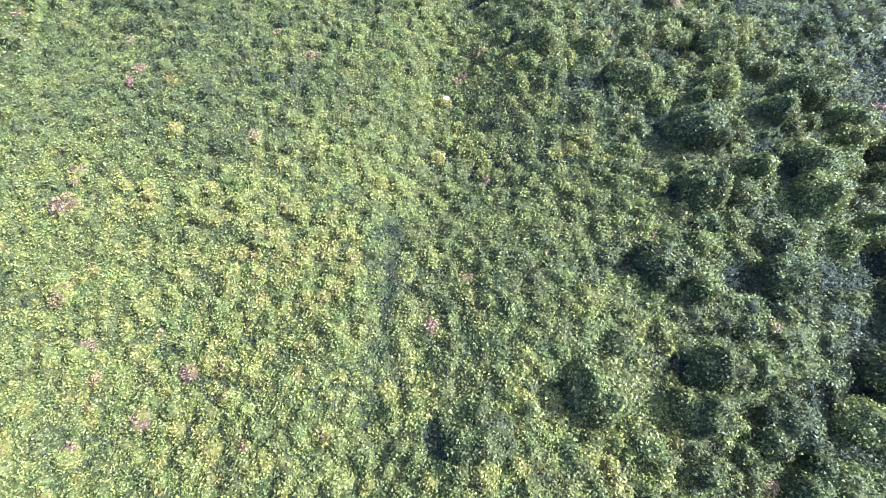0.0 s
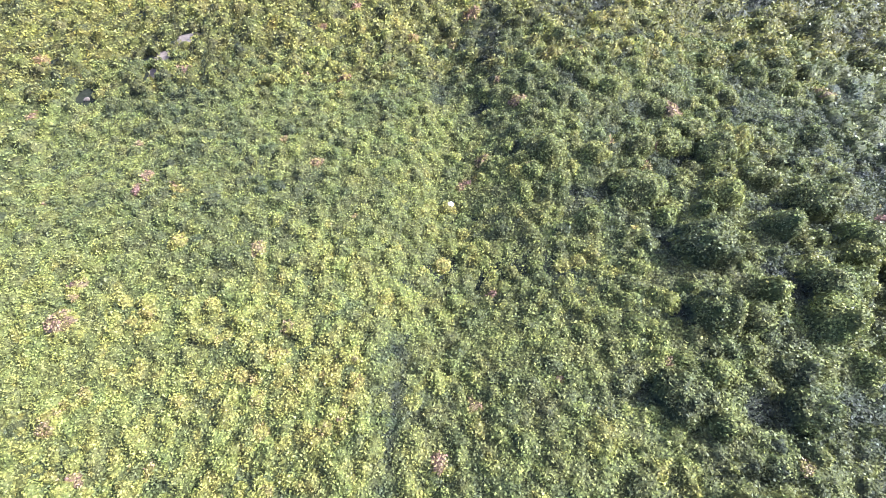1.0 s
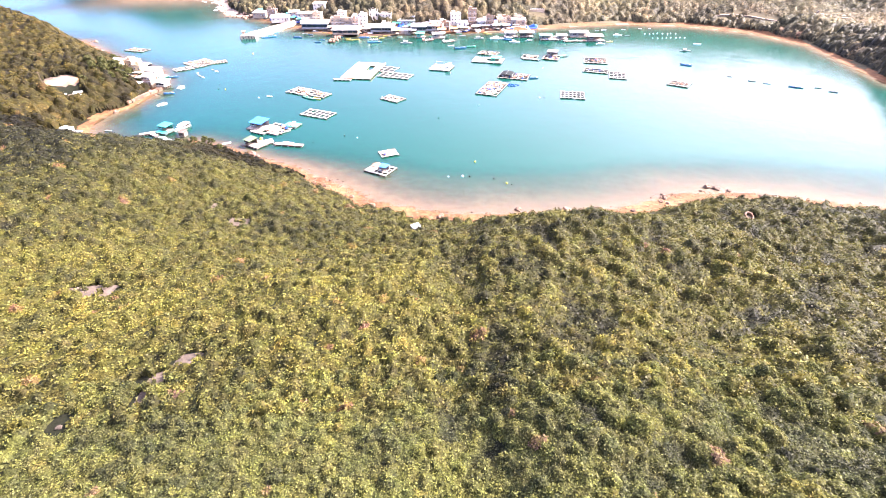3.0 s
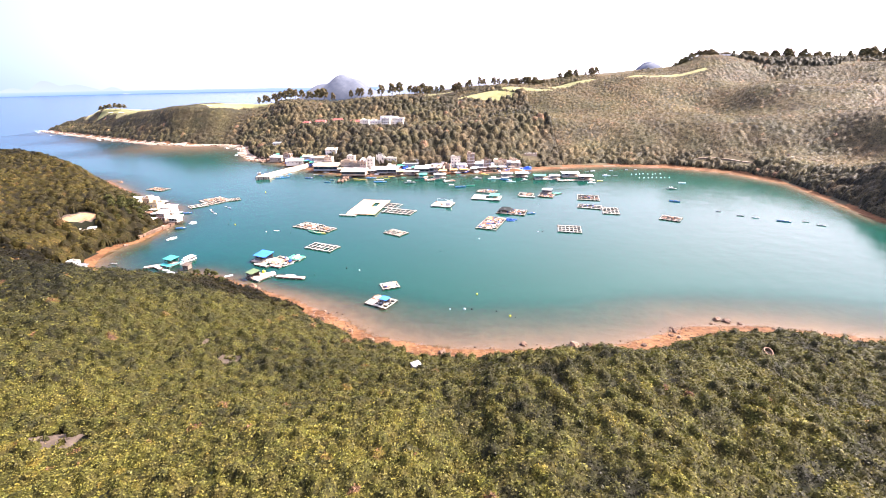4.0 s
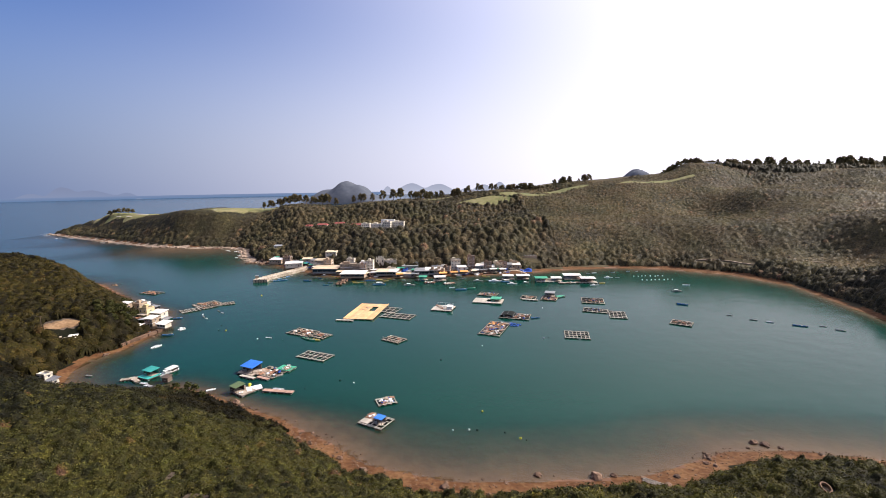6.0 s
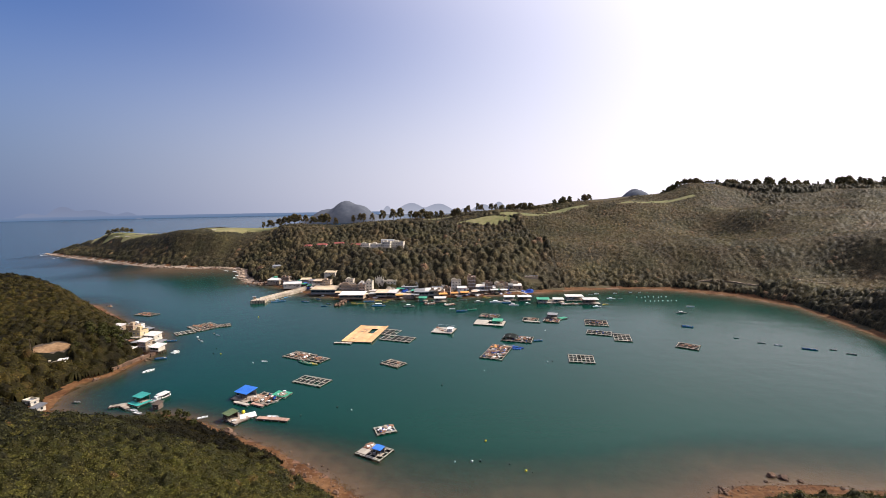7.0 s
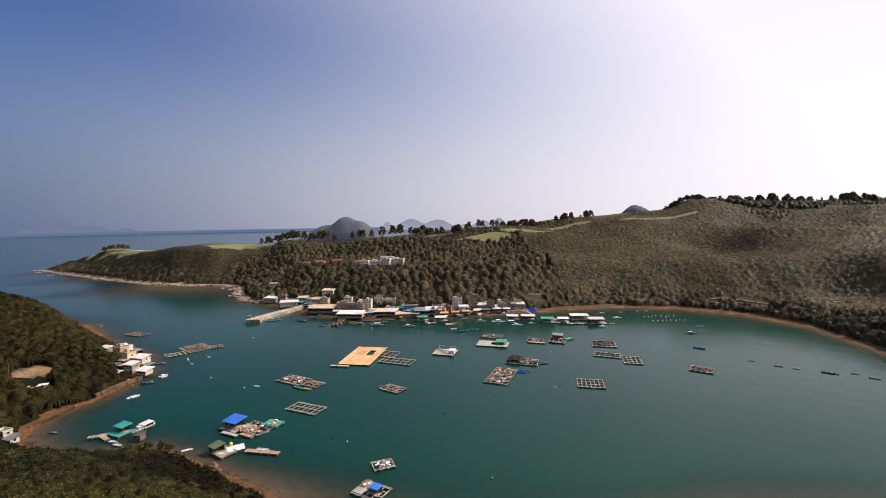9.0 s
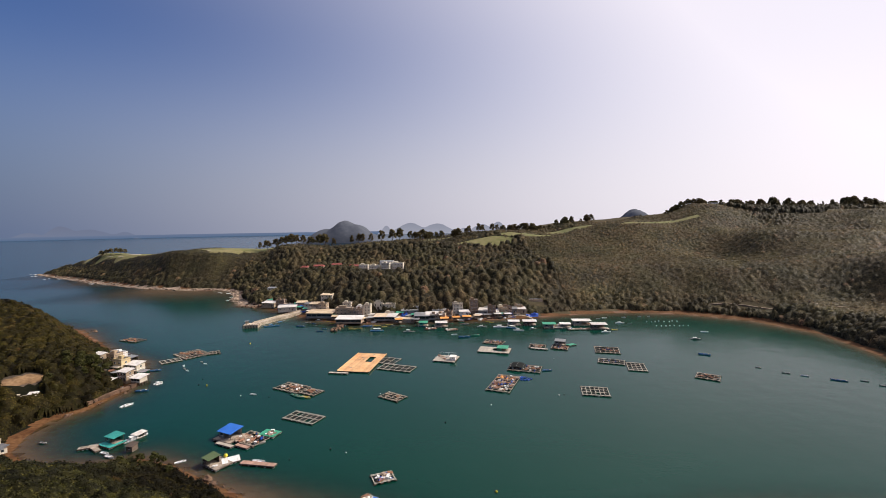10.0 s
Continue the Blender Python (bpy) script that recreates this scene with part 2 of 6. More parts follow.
# ------------------------------------------------------------------ shape of the land
NEAR_SHORE = [(-900, 480), (-600, 490), (-430, 475), (-330, 432), (-250, 362), (-204, 330), (-186, 298), (-181, 272), (-183, 250), (-190, 238),
              (-188, 224), (-180, 208), (-165, 199), (-146, 197), (-124, 203), (-104, 195), (-87, 184), (-66, 172), (-50, 160), (-38, 152),
              (-28, 142), (-7, 135), (10, 132), (37, 133), (61, 134), (81, 142), (93, 148), (113, 148), (136, 143), (164, 135),
              (200, 118), (250, 125), (288, 170), (296, 230)]
FAR_SHORE = [(281, 284), (288, 333), (297, 388), (276, 441), (231, 474), (176, 487), (132, 480), (92, 467), (33, 455), (-21, 450),
             (-89, 446), (-126, 463), (-160, 492), (-202, 532), (-240, 552), (-266, 597), (-290, 650), (-314, 674), (-370, 680), (-450, 702),
             (-606, 794), (-717, 866), (-806, 926), (-770, 965), (-600, 965), (-400, 905), (-180, 950), (100, 1150), (600, 1500), (1600, 1600)]
COAST = np.array(NEAR_SHORE + FAR_SHORE + [(1600, -700), (-900, -700)], float)
NEAR_TOPS = [(-97, 75, 12), (-65, 34, 20), (-44, -12, 31), (-37, -23, 32), (10, -30, 36), (40, -20, 36), (53, 55, 23), (20, 14, 30), (4, 7, 25),
             (-28, 42, 24), (-70, 112, 9), (-36, 116, 9), (110, 100, 8), (0, -120, 44), (-135, 140, 21), (-150, 60, 30), (150, 0, 40), (200, 60, 28),
             (-165, 165, 19), (-120, 178, 13), (-330, 375, 26), (-430, 385, 29), (-236, 300, 15), (-235, 235, 11), (-300, 200, 30)]
FAR_TOPS = [(-705, 905, 32), (-640, 878, 42), (-545, 850, 40), (-400, 800, 52), (-250, 790, 58), (-100, 800, 61), (115, 840, 74), (290, 870, 88), (400, 880, 97),
            (448, 850, 117), (500, 900, 111), (580, 855, 109), (780, 820, 112), (-60, 600, 27), (-165, 645, 31), (130, 620, 40), (344, 400, 12), (330, 600, 40), (470, 470, 55),
            (650, 480, 95), (420, 330, 45), (600, 250, 90), (450, 100, 50), (-300, 740, 35), (480, 690, 74), (-240, 640, 16), (900, 1000, 110)]
TOPS = np.array(NEAR_TOPS + FAR_TOPS, float)


def vnoise(x, y, size, seed=0):
    """Smooth value noise, 0 to 1, for arrays of plan places."""
    x, y = np.asarray(x, float) / size + 61.7 * seed, np.asarray(y, float) / size - 37.3 * seed
    i, j = np.floor(x), np.floor(y)
    u, v = x - i, y - j
    u, v = u * u * (3 - 2 * u), v * v * (3 - 2 * v)

    def h(a, b):
        s = np.sin(a * 127.1 + b * 311.7 + seed * 17.3) * 43758.5453
        return s - np.floor(s)
    return (h(i, j) * (1 - u) + h(i + 1, j) * u) * (1 - v) + (h(i, j + 1) * (1 - u) + h(i + 1, j + 1) * u) * v


def inland(x, y):
    """Metres from the coast, positive on land."""
    x, y = np.asarray(x, float), np.asarray(y, float)
    far, inside = np.full(x.shape, 1e9), np.zeros(x.shape, bool)
    for (ax, ay), (bx, by) in zip(COAST, np.roll(COAST, -1, 0)):
        ex, ey = bx - ax, by - ay
        t = np.clip(((x - ax) * ex + (y - ay) * ey) / (ex * ex + ey * ey), 0, 1)
        far = np.minimum(far, np.hypot(x - ax - t * ex, y - ay - t * ey))
        if ey:
            inside ^= ((ay > y) != (by > y)) & (x < (y - ay) / ey * ex + ax)
    return np.where(inside, far, -far)


def smooth(a, b, v):
    t = np.clip((v - a) / (b - a), 0, 1)
    return t * t * (3 - 2 * t)


def height(x, y, d=None):
    """The ground's height over the sea."""
    x, y = np.asarray(x, float), np.asarray(y, float)
    d = inland(x, y) if d is None else d
    total, weight = 0, 0
    for tx, ty, tz in TOPS:
        q = (x - tx) ** 2 + (y - ty) ** 2 + 300.0
        total, weight = total + tz / q**1.7, weight + 1 / q**1.7
    top = total / weight
    broad = np.where(y > 440, 95.0 - 27.0 * smooth(-300, -430, x), 40.0)
    top = top * smooth(3, broad, d) + np.where((x > 125) & (y > 470) & (y < 820), 13, 7) * (vnoise(x, y, 70, 1) - 0.5) * smooth(30, 120, d) + 2.0 * (vnoise(x, y, 22, 2) - 0.5) * smooth(10, 50, d)
    gully = 2.4 * np.exp(-((x - 2 - 0.06 * (y - 20) - 9 * (vnoise(0 * x, y, 24, 53) - 0.5)) / 7.0) ** 2) * smooth(8, 45, d) * (y < 150)
    shore = 0.085 * np.clip(d, 0, 16) + 0.25 * (vnoise(x, y, 9, 3) - 0.5) * smooth(-6, 8, d) * (d > -12)
    bed = -(0.032 + 0.06 * smooth(165, 200, y) * (1 - 0.7 * np.exp(-(((x + 172) / 28) ** 2 + ((y - 222) / 26) ** 2))) * (1 - (0.55 + 0.27 * smooth(80, 160, x)) * smooth(380 - 60 * smooth(80, 160, x), 430, y) * (x > -330))) * np.clip(-d, 0, 60) - 0.08 * np.clip(-d - 30, 0, 90)
    return np.where(d > 0, top + shore - gully, bed + shore)


def turf(x, y):
    """Where the golf course's grass lies: above 1 is outside."""
    x, y = np.asarray(x, float), np.asarray(y, float)
    out = np.full(x.shape, 9.0)
    for cx, cy, rx, ry in ((-330, 815, 130, 22), (62, 752, 48, 18), (130, 775, 42, 16), (205, 805, 42, 16), (350, 775, 66, 10), (-120, 835, 130, 22)):
        out = np.minimum(out, ((x - cx) / rx) ** 2 + ((y - cy) / ry) ** 2)
    rim = (x > -735) & (x < -335) & (y > 700)
    out[rim] = np.minimum(out[rim], np.interp(x[rim], [-735, -580, -520, -440, -335], [40.0, 44.0, 56.0, 76.0, 96.0]) / np.maximum(inland(x[rim], y[rim]), 1.0))
    return out + 0.5 * (vnoise(x, y, 30, 5) - 0.5)


def bare(x, y):
    """Open earth and rock between the shrubs: above 1 is outside."""
    x, y = np.asarray(x, float), np.asarray(y, float)
    out = np.full(x.shape, 9.0)
    for cx, cy, rx, ry in ((-65, 111, 4.2, 3.0), (-77, 122, 3.6, 2.4), (-86, 73.5, 7.5, 2.8), (-63.3, 32.8, 2.8, 2.4), (-51, 40.3, 4.0, 1.8), (-46.8, 44.6, 3.4, 1.6), (-221, 258, 10, 7),
                           (-312, 415, 12, 7), (-8, 124, 2.5, 3), (99.5, 116, 3, 2.5), (-52, 36, 1.7, 2.4), (3.5, 6.7, 1.0, 0.8)):
        out = np.minimum(out, ((x - cx) / rx) ** 2 + ((y - cy) / ry) ** 2)
    return out + 0.9 * (vnoise(x, y, 4, 6) - 0.5)


def built(x, y):
    """Ground kept free of plants round the houses: above 1 is outside."""
    x, y = np.asarray(x, float), np.asarray(y, float)
    out = np.full(x.shape, 9.0)
    for cx, cy, rx, ry in ((-195, 298, 18, 12), (-216, 318, 8, 14), (-232, 342, 8, 6), (-209, 251, 4.5, 4.5), (-189, 209, 6, 5), (-80, 592, 34, 11), (-152, 629, 50, 8),
                           (-82, 655, 12, 8), (92, 497, 12, 6), (474, 838, 12, 10), (272, 482, 14, 4), (292, 470, 10, 6), (303, 461, 8, 7), (314, 450, 8, 7), (328, 439, 11, 5), (346, 430, 11, 4.5), (-8, 103.5, 2.4, 2.2), (99.3, 115, 3.2, 2.6), (-217, 249, 9, 2.5), (-219, 256, 9, 6)):
        out = np.minimum(out, ((x - cx) / rx) ** 2 + ((y - cy) / ry) ** 2)
    return out


def town(x, y, d):
    """The trodden ground of the fishing village."""
    return (y > 425) & (y < 560) & (x > -215) & (x < 84) & (d < 24)


def sheet(name, xs, ys, zs, materials, slot=None):
    """A ground sheet over a graded grid."""
    nx, ny = len(xs), len(ys)
    gx, gy = np.meshgrid(xs, ys)
    co = np.stack([gx, gy, zs], -1).reshape(-1, 3)
    i = (np.arange(ny - 1)[:, None] * nx + np.arange(nx - 1)).ravel()
    faces = np.stack([i, i + 1, i + nx + 1, i + nx], -1)
    me = quads(name, co, faces)
    for m in materials:
        me.materials.append(m)
    if slot is not None:
        me.polygons.foreach_set("material_index", slot.astype(np.int32).ravel())
    me.polygons.foreach_set("use_smooth", np.ones(len(faces), bool))
    return new(name, me)


def quads(name, co, faces):
    """A mesh from arrays of places and of faces of one size."""
    me = bpy.data.meshes.new(name)
    k = faces.shape[1]
    me.vertices.add(len(co))
    me.vertices.foreach_set("co", np.ascontiguousarray(co, np.float32).ravel())
    me.loops.add(faces.size)
    me.loops.foreach_set("vertex_index", np.ascontiguousarray(faces, np.int32).ravel())
    me.polygons.add(len(faces))
    me.polygons.foreach_set("loop_start", np.arange(0, faces.size, k, dtype=np.int32))
    me.update(calc_edges=True)
    return me


def graded(lo, a, b, hi, fine, coarse):
    return np.r_[np.arange(lo, a, coarse), np.arange(a, b, fine), np.arange(b, hi + coarse, coarse)]


xs, ys = graded(-900, -270, 312, 1600, 3.2, 10.0), graded(-300, 40, 310, 1500, 3.0, 10.0)
gx, gy = np.meshgrid(xs, ys)
gd = inland(gx, gy)
gz = height(gx, gy, gd)
mx, my = (gx[1:, 1:] + gx[:-1, :-1]) / 2, (gy[1:, 1:] + gy[:-1, :-1]) / 2
md = (gd[1:, 1:] + gd[:-1, :-1]) / 2
slot = np.where(md < -1, 2, np.where((my > 525) & (mx < -205) & (md < np.where(mx > -275, 17.0, 7.0) + 4 * vnoise(mx, my, 20, 52)), 6, np.where(md < np.where(my < 200, 6.0, np.where((my > 590) & (mx < -230), 10.0, np.where((mx > 175) & (mx < 300) & (my > 400), 11.0, 3.5))) + 5 * vnoise(mx, my, 12, 4), 1, np.where(turf(mx, my) < 1, 3, np.where((bare(mx, my) < 1) | town(mx, my, md), 4, np.where((my > 400) | (mx > 200), 5, 0))))))
EARTH = material("bare_earth", [(0.036, 0.025, 0.016), (0.058, 0.041, 0.027), (0.085, 0.062, 0.043)], 0.95, grain=0.9, bump=0.5)
tagged(sheet("ground", xs, ys, gz, [SOIL, SAND, BED, TURF, EARTH, LITTER, LEDGE], slot),
       "hilly ground of scrub soil, sand and grass round the bay", "ground", kind="structure")

wx, wy = graded(-4600, -330, 330, 4600, 6.0, 140.0), graded(-900, 90, 560, 4700, 6.0, 130.0)
ux, uy = np.meshgrid(wx, wy)
ud = inland(ux, uy)
depth = np.clip(-height(ux, uy, ud), 0, 50)
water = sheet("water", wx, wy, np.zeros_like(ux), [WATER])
murk = water.data.attributes.new("murk", "FLOAT", "POINT")
murk.data.foreach_set("value", (1 - np.exp(-depth / 0.85)).astype(np.float32).ravel())
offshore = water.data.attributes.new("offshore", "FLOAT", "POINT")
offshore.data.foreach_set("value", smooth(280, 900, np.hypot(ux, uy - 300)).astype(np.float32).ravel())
tagged(water, "calm blue-green sea water, brownish over the shallows", "water", kind="structure")

# far sea and haze, and the islands on the horizon
bm = bmesh.new()
ring = []
for k in range(97):
    a = radians(-75 + 150 * k / 96)
    p = (4650 * math.sin(a), 4650 * math.cos(a))
    ring.append((bm.verts.new((*p, -2)), bm.verts.new((*p, 26))))
for (a, b), (c, d) in zip(ring, ring[1:]):
    bm.faces.new((a, c, d, b))
me = bpy.data.meshes.new("backdrop")
bm.to_mesh(me)
# the strip glows by itself; its haze is painted colour
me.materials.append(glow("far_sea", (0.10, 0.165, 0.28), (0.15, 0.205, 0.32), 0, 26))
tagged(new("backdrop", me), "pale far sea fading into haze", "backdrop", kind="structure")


def island(name, label, x, y, tops, wide, deep, mat):
    """A hill out of the sea with a rough skin: tops are (place along it, height, spread)."""
    n, m = 64, 30
    co = []
    for j in range(m):
        for i in range(n):
            u, v = i / (n - 1) * 2 - 1, j / (m - 1) * 2 - 1
            h = sum((t[1] * math.exp(-((u - t[0]) / t[2]) ** 2)) ** 4 for t in tops) ** 0.25 * max(0, 1 - v * v) ** 0.7 * max(0, 1 - u**8)
            px, py = x + u * wide, y + v * deep
            h *= 0.94 + 0.08 * float(vnoise(px, py, wide / 5, 7)) + 0.04 * float(vnoise(px, py, wide / 12, 9))
            co.append((px, py, h - 2))
    i = (np.arange(m - 1)[:, None] * n + np.arange(n - 1)).ravel()
    me = quads(name, np.array(co), np.stack([i, i + 1, i + n + 1, i + n], -1))
    me.polygons.foreach_set("use_smooth", np.ones(len(me.polygons), bool))
    me.materials.append(mat)
    return tagged(new(name, me), label, "island", kind="structure")


# blue-grey base colour: sea haze painted onto the island slopes
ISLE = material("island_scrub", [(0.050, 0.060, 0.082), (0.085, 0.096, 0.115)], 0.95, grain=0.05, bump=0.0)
# far isles are self-lit too, in painted haze colours
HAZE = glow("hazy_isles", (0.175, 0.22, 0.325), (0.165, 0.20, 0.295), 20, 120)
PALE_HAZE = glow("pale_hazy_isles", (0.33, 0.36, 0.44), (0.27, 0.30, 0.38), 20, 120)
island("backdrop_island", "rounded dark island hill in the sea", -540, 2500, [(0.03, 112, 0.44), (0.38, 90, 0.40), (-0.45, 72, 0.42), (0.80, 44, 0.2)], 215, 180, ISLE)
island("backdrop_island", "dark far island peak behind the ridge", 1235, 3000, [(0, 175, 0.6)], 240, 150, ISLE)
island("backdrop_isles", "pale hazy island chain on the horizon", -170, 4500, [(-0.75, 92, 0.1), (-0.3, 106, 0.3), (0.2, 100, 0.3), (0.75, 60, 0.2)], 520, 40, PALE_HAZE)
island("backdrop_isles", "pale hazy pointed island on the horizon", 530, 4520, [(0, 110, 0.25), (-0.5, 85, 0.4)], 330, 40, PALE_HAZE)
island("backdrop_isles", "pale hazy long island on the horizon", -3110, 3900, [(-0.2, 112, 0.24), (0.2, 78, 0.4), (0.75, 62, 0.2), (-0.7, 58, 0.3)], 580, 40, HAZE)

# ------------------------------------------------------------------ scrub and woods
rng = np.random.default_rng(7)


def scatter(x0, x1, y0, y1, step):
    """Places on a jittered grid."""
    px, py = np.meshgrid(np.arange(x0, x1, step), np.arange(y0, y1, step))
    px = px + rng.uniform(-0.48, 0.48, px.shape) * step
    py = py + rng.uniform(-0.48, 0.48, py.shape) * step
    return px.ravel(), py.ravel()


def lobed(x, y, r, h, tone, lobes, spread=0.62):
    """Plants as heaps of rounded lobes: places, tops, radii and tones of the lobes."""
    n = len(x)
    a, rho = rng.uniform(0, 2 * math.pi, (n, lobes)), spread * np.sqrt(rng.uniform(0.0, 1.0, (n, lobes)))
    rho[:, 0] = 0.0
    top = h[:, None] * np.sqrt(1 - rho**2) * rng.uniform(0.72, 1.08, (n, lobes))
    size = r[:, None] * rng.uniform(0.34, 0.58, (n, lobes))
    top[:, 0], size[:, 0] = 0.84 * h, 1.02 * r          # the body of the plant, with the smaller lobes on it
    own = np.clip(tone[:, None] + rng.normal(0, 0.045, (n, lobes)), 0, 1)
    return [q.ravel() for q in (x[:, None] + np.cos(a) * rho * r[:, None], y[:, None] + np.sin(a) * rho * r[:, None], top, size, own)]


def cover(name, label, area, cell, lobes, allowed, under, leaf, density, mats, rough=0.30, ruffle=0.85, relief=0.0):
    """Plants as one mass: a leafy skin that swells over every lobe, set with single leaves that stand off it."""
    x0, x1, y0, y1 = area
    xs, ys = np.arange(x0, x1 + cell, cell), np.arange(y0, y1 + cell, cell)
    gx, gy = np.meshgrid(xs, ys)
    d = inland(gx, gy)
    ground, ok = height(gx, gy, d), allowed(gx, gy, d)
    low, shade = under(gx, gy)
    c, tone = low.ravel().copy(), shade.ravel().copy()
    lx, ly, top, size, own = lobes
    nx, ny = len(xs), len(ys)
    reach = np.ceil(size / cell).astype(int)
    for k in np.unique(reach):
        sel = np.nonzero(reach == k)[0]
        oi, oj = np.meshgrid(np.arange(-k, k + 1), np.arange(-k, k + 1))
        i = np.rint((lx[sel] - x0) / cell).astype(int)[:, None] + oi.ravel()
        j = np.rint((ly[sel] - y0) / cell).astype(int)[:, None] + oj.ravel()
        dist = np.hypot(x0 + i * cell - lx[sel, None], y0 + j * cell - ly[sel, None]) / size[sel, None]
        val = top[sel, None] - np.maximum(size[sel], top[sel] * 0.75)[:, None] * (1 - np.sqrt(np.clip(1 - dist**2, 0, 1)))
        good = (dist < 1) & (i >= 0) & (i < nx) & (j >= 0) & (j < ny)
        at, val = (j * nx + i)[good], val[good]
        np.maximum.at(c, at, val)
        won = val >= c[at] - 1e-9
        tone[at[won]] = np.broadcast_to(own[sel, None], good.shape)[good][won]
    c, tone = c.reshape(ny, nx), tone.reshape(ny, nx)
    if relief:
        c = c + relief * np.clip(c, 0, 1) * (1.1 * (vnoise(gx, gy, 3.2 * cell, 41) - 0.5) + 0.9 * (vnoise(gx, gy, 7 * cell, 42) - 0.5))
    ok[0], ok[-1], ok[:, 0], ok[:, -1] = False, False, False, False
    edge = ok.astype(float)
    z = ground + np.where(ok, c + rng.normal(0, rough * cell, c.shape), -0.5)
    face_ok = (edge[1:, 1:] + edge[:-1, 1:] + edge[1:, :-1] + edge[:-1, :-1]) > 1.5
    co = np.stack([gx + rng.uniform(-0.3, 0.3, gx.shape) * cell, gy + rng.uniform(-0.3, 0.3, gy.shape) * cell, z], -1).reshape(-1, 3)
    base = (np.arange(ny - 1)[:, None] * nx + np.arange(nx - 1))[face_ok]
    skin = np.stack([base, base + 1, base + nx + 1, base + nx], -1)
    used, skin = np.unique(skin, return_inverse=True)
    skin = skin.reshape(-1, 4)
    co, skin_tone = co[used], tone.ravel()[used]
    # single leaves, more of them where the skin is steep
    sy, sx = np.gradient(np.where(ok, z, ground), cell)
    n = int(density * (x1 - x0) * (y1 - y0) * 2)
    fx, fy = rng.uniform(0, nx - 1.001, n), rng.uniform(0, ny - 1.001, n)
    i, j = np.rint(fx).astype(int), np.rint(fy).astype(int)
    pick = ok[j, i] & (rng.uniform(size=n) < np.clip(np.sqrt(1 + sx[j, i] ** 2 + sy[j, i] ** 2), 1, 3) / 2.2) & (c[j, i] > 0.08)
    fx, fy, i, j = fx[pick], fy[pick], i[pick], j[pick]
    n = len(fx)
    nrm = np.stack([-sx[j, i], -sy[j, i], np.ones(n)], -1)
    nrm /= np.linalg.norm(nrm, axis=-1, keepdims=True)
    mid = np.stack([x0 + fx * cell, y0 + fy * cell, z[j, i] + sx[j, i] * (fx - i) * cell + sy[j, i] * (fy - j) * cell], -1)
    mid += nrm * (rng.uniform(-0.2, 1.7, (n, 1)) * leaf)
    nrm = nrm + rng.normal(size=(n, 3)) * ruffle
    nrm /= np.linalg.norm(nrm, axis=-1, keepdims=True)
    a = np.cross(nrm, rng.normal(size=(n, 3)))
    a /= np.linalg.norm(a, axis=-1, keepdims=True)
    b = np.cross(nrm, a)
    big = leaf * rng.uniform(0.55, 1.35, (n, 1))
    a, b = a * big * 0.72, b * big * rng.uniform(0.9, 1.3, (n, 1))
    tri = np.stack([mid - a - 0.6 * b, mid + a - 0.4 * b, mid + b], -2).reshape(-1, 3)
    nc, nf = len(co), len(skin)
    me = bpy.data.meshes.new(name)
    me.vertices.add(nc + 3 * n)
    me.vertices.foreach_set("co", np.concatenate([co, tri]).astype(np.float32).ravel())
    me.loops.add(4 * nf + 3 * n)
    me.loops.foreach_set("vertex_index", np.concatenate([skin.ravel(), nc + np.arange(3 * n)]).astype(np.int32))
    me.polygons.add(nf + n)
    me.polygons.foreach_set("loop_start", np.concatenate([np.arange(nf) * 4, 4 * nf + np.arange(n) * 3]).astype(np.int32))
    me.update(calc_edges=True)
    for m in mats:
        me.materials.append(m)
    me.polygons.foreach_set("material_index", np.concatenate([np.ones(nf), np.zeros(n)]).astype(np.int32))
    me.polygons.foreach_set("use_smooth", np.concatenate([np.ones(nf), np.zeros(n)]).astype(bool))
    at = me.attributes.new("tone", "FLOAT", "POINT")
    leaf_tone = np.clip(tone[j, i] + rng.normal(0, 0.06, n), 0, 1)
    at.data.foreach_set("value", np.concatenate([skin_tone, np.repeat(leaf_tone, 3)]).astype(np.float32))
    return tagged(new(name, me), label, "shrubs" if leaf < 0.5 else "trees", kind="stuff")


def east(x, y):
    """0 on the open western slope, 1 on the wooded one beyond the gully."""
    line = np.interp(y, [-45, -25, 0, 15, 30, 56, 80, 110], [17, 20, 24, 17, 9, 4, -5, -8])
    return smooth(-4, 7, x - line + 20 * (vnoise(x, y, 17, 8) - 0.5) + 9 * (vnoise(x, y, 7, 19) - 0.5))


HOLLOWS = [(22.8, 6, 4.6, 1.5), (41.5, -8.5, 2.6, 2.4), (34.5, -22, 3.2, 2.0), (8.3, 24, 2.2, 1.2), (4.4, -38.5, 1.6, 2.2), (30, -3, 2.4, 1.4), (29, -13, 2.0, 1.5), (45, 3, 3.0, 1.4), (36, 12, 3.6, 1.2),
           (24, -20, 1.6, 1.5), (49, -20, 2.8, 1.7), (27, -31, 2.0, 1.6), (44, -33, 2.4, 1.6), (16, -34, 1.3, 1.8), (13, 14, 1.8, 1.1), (52, -7, 1.8, 2.2)]


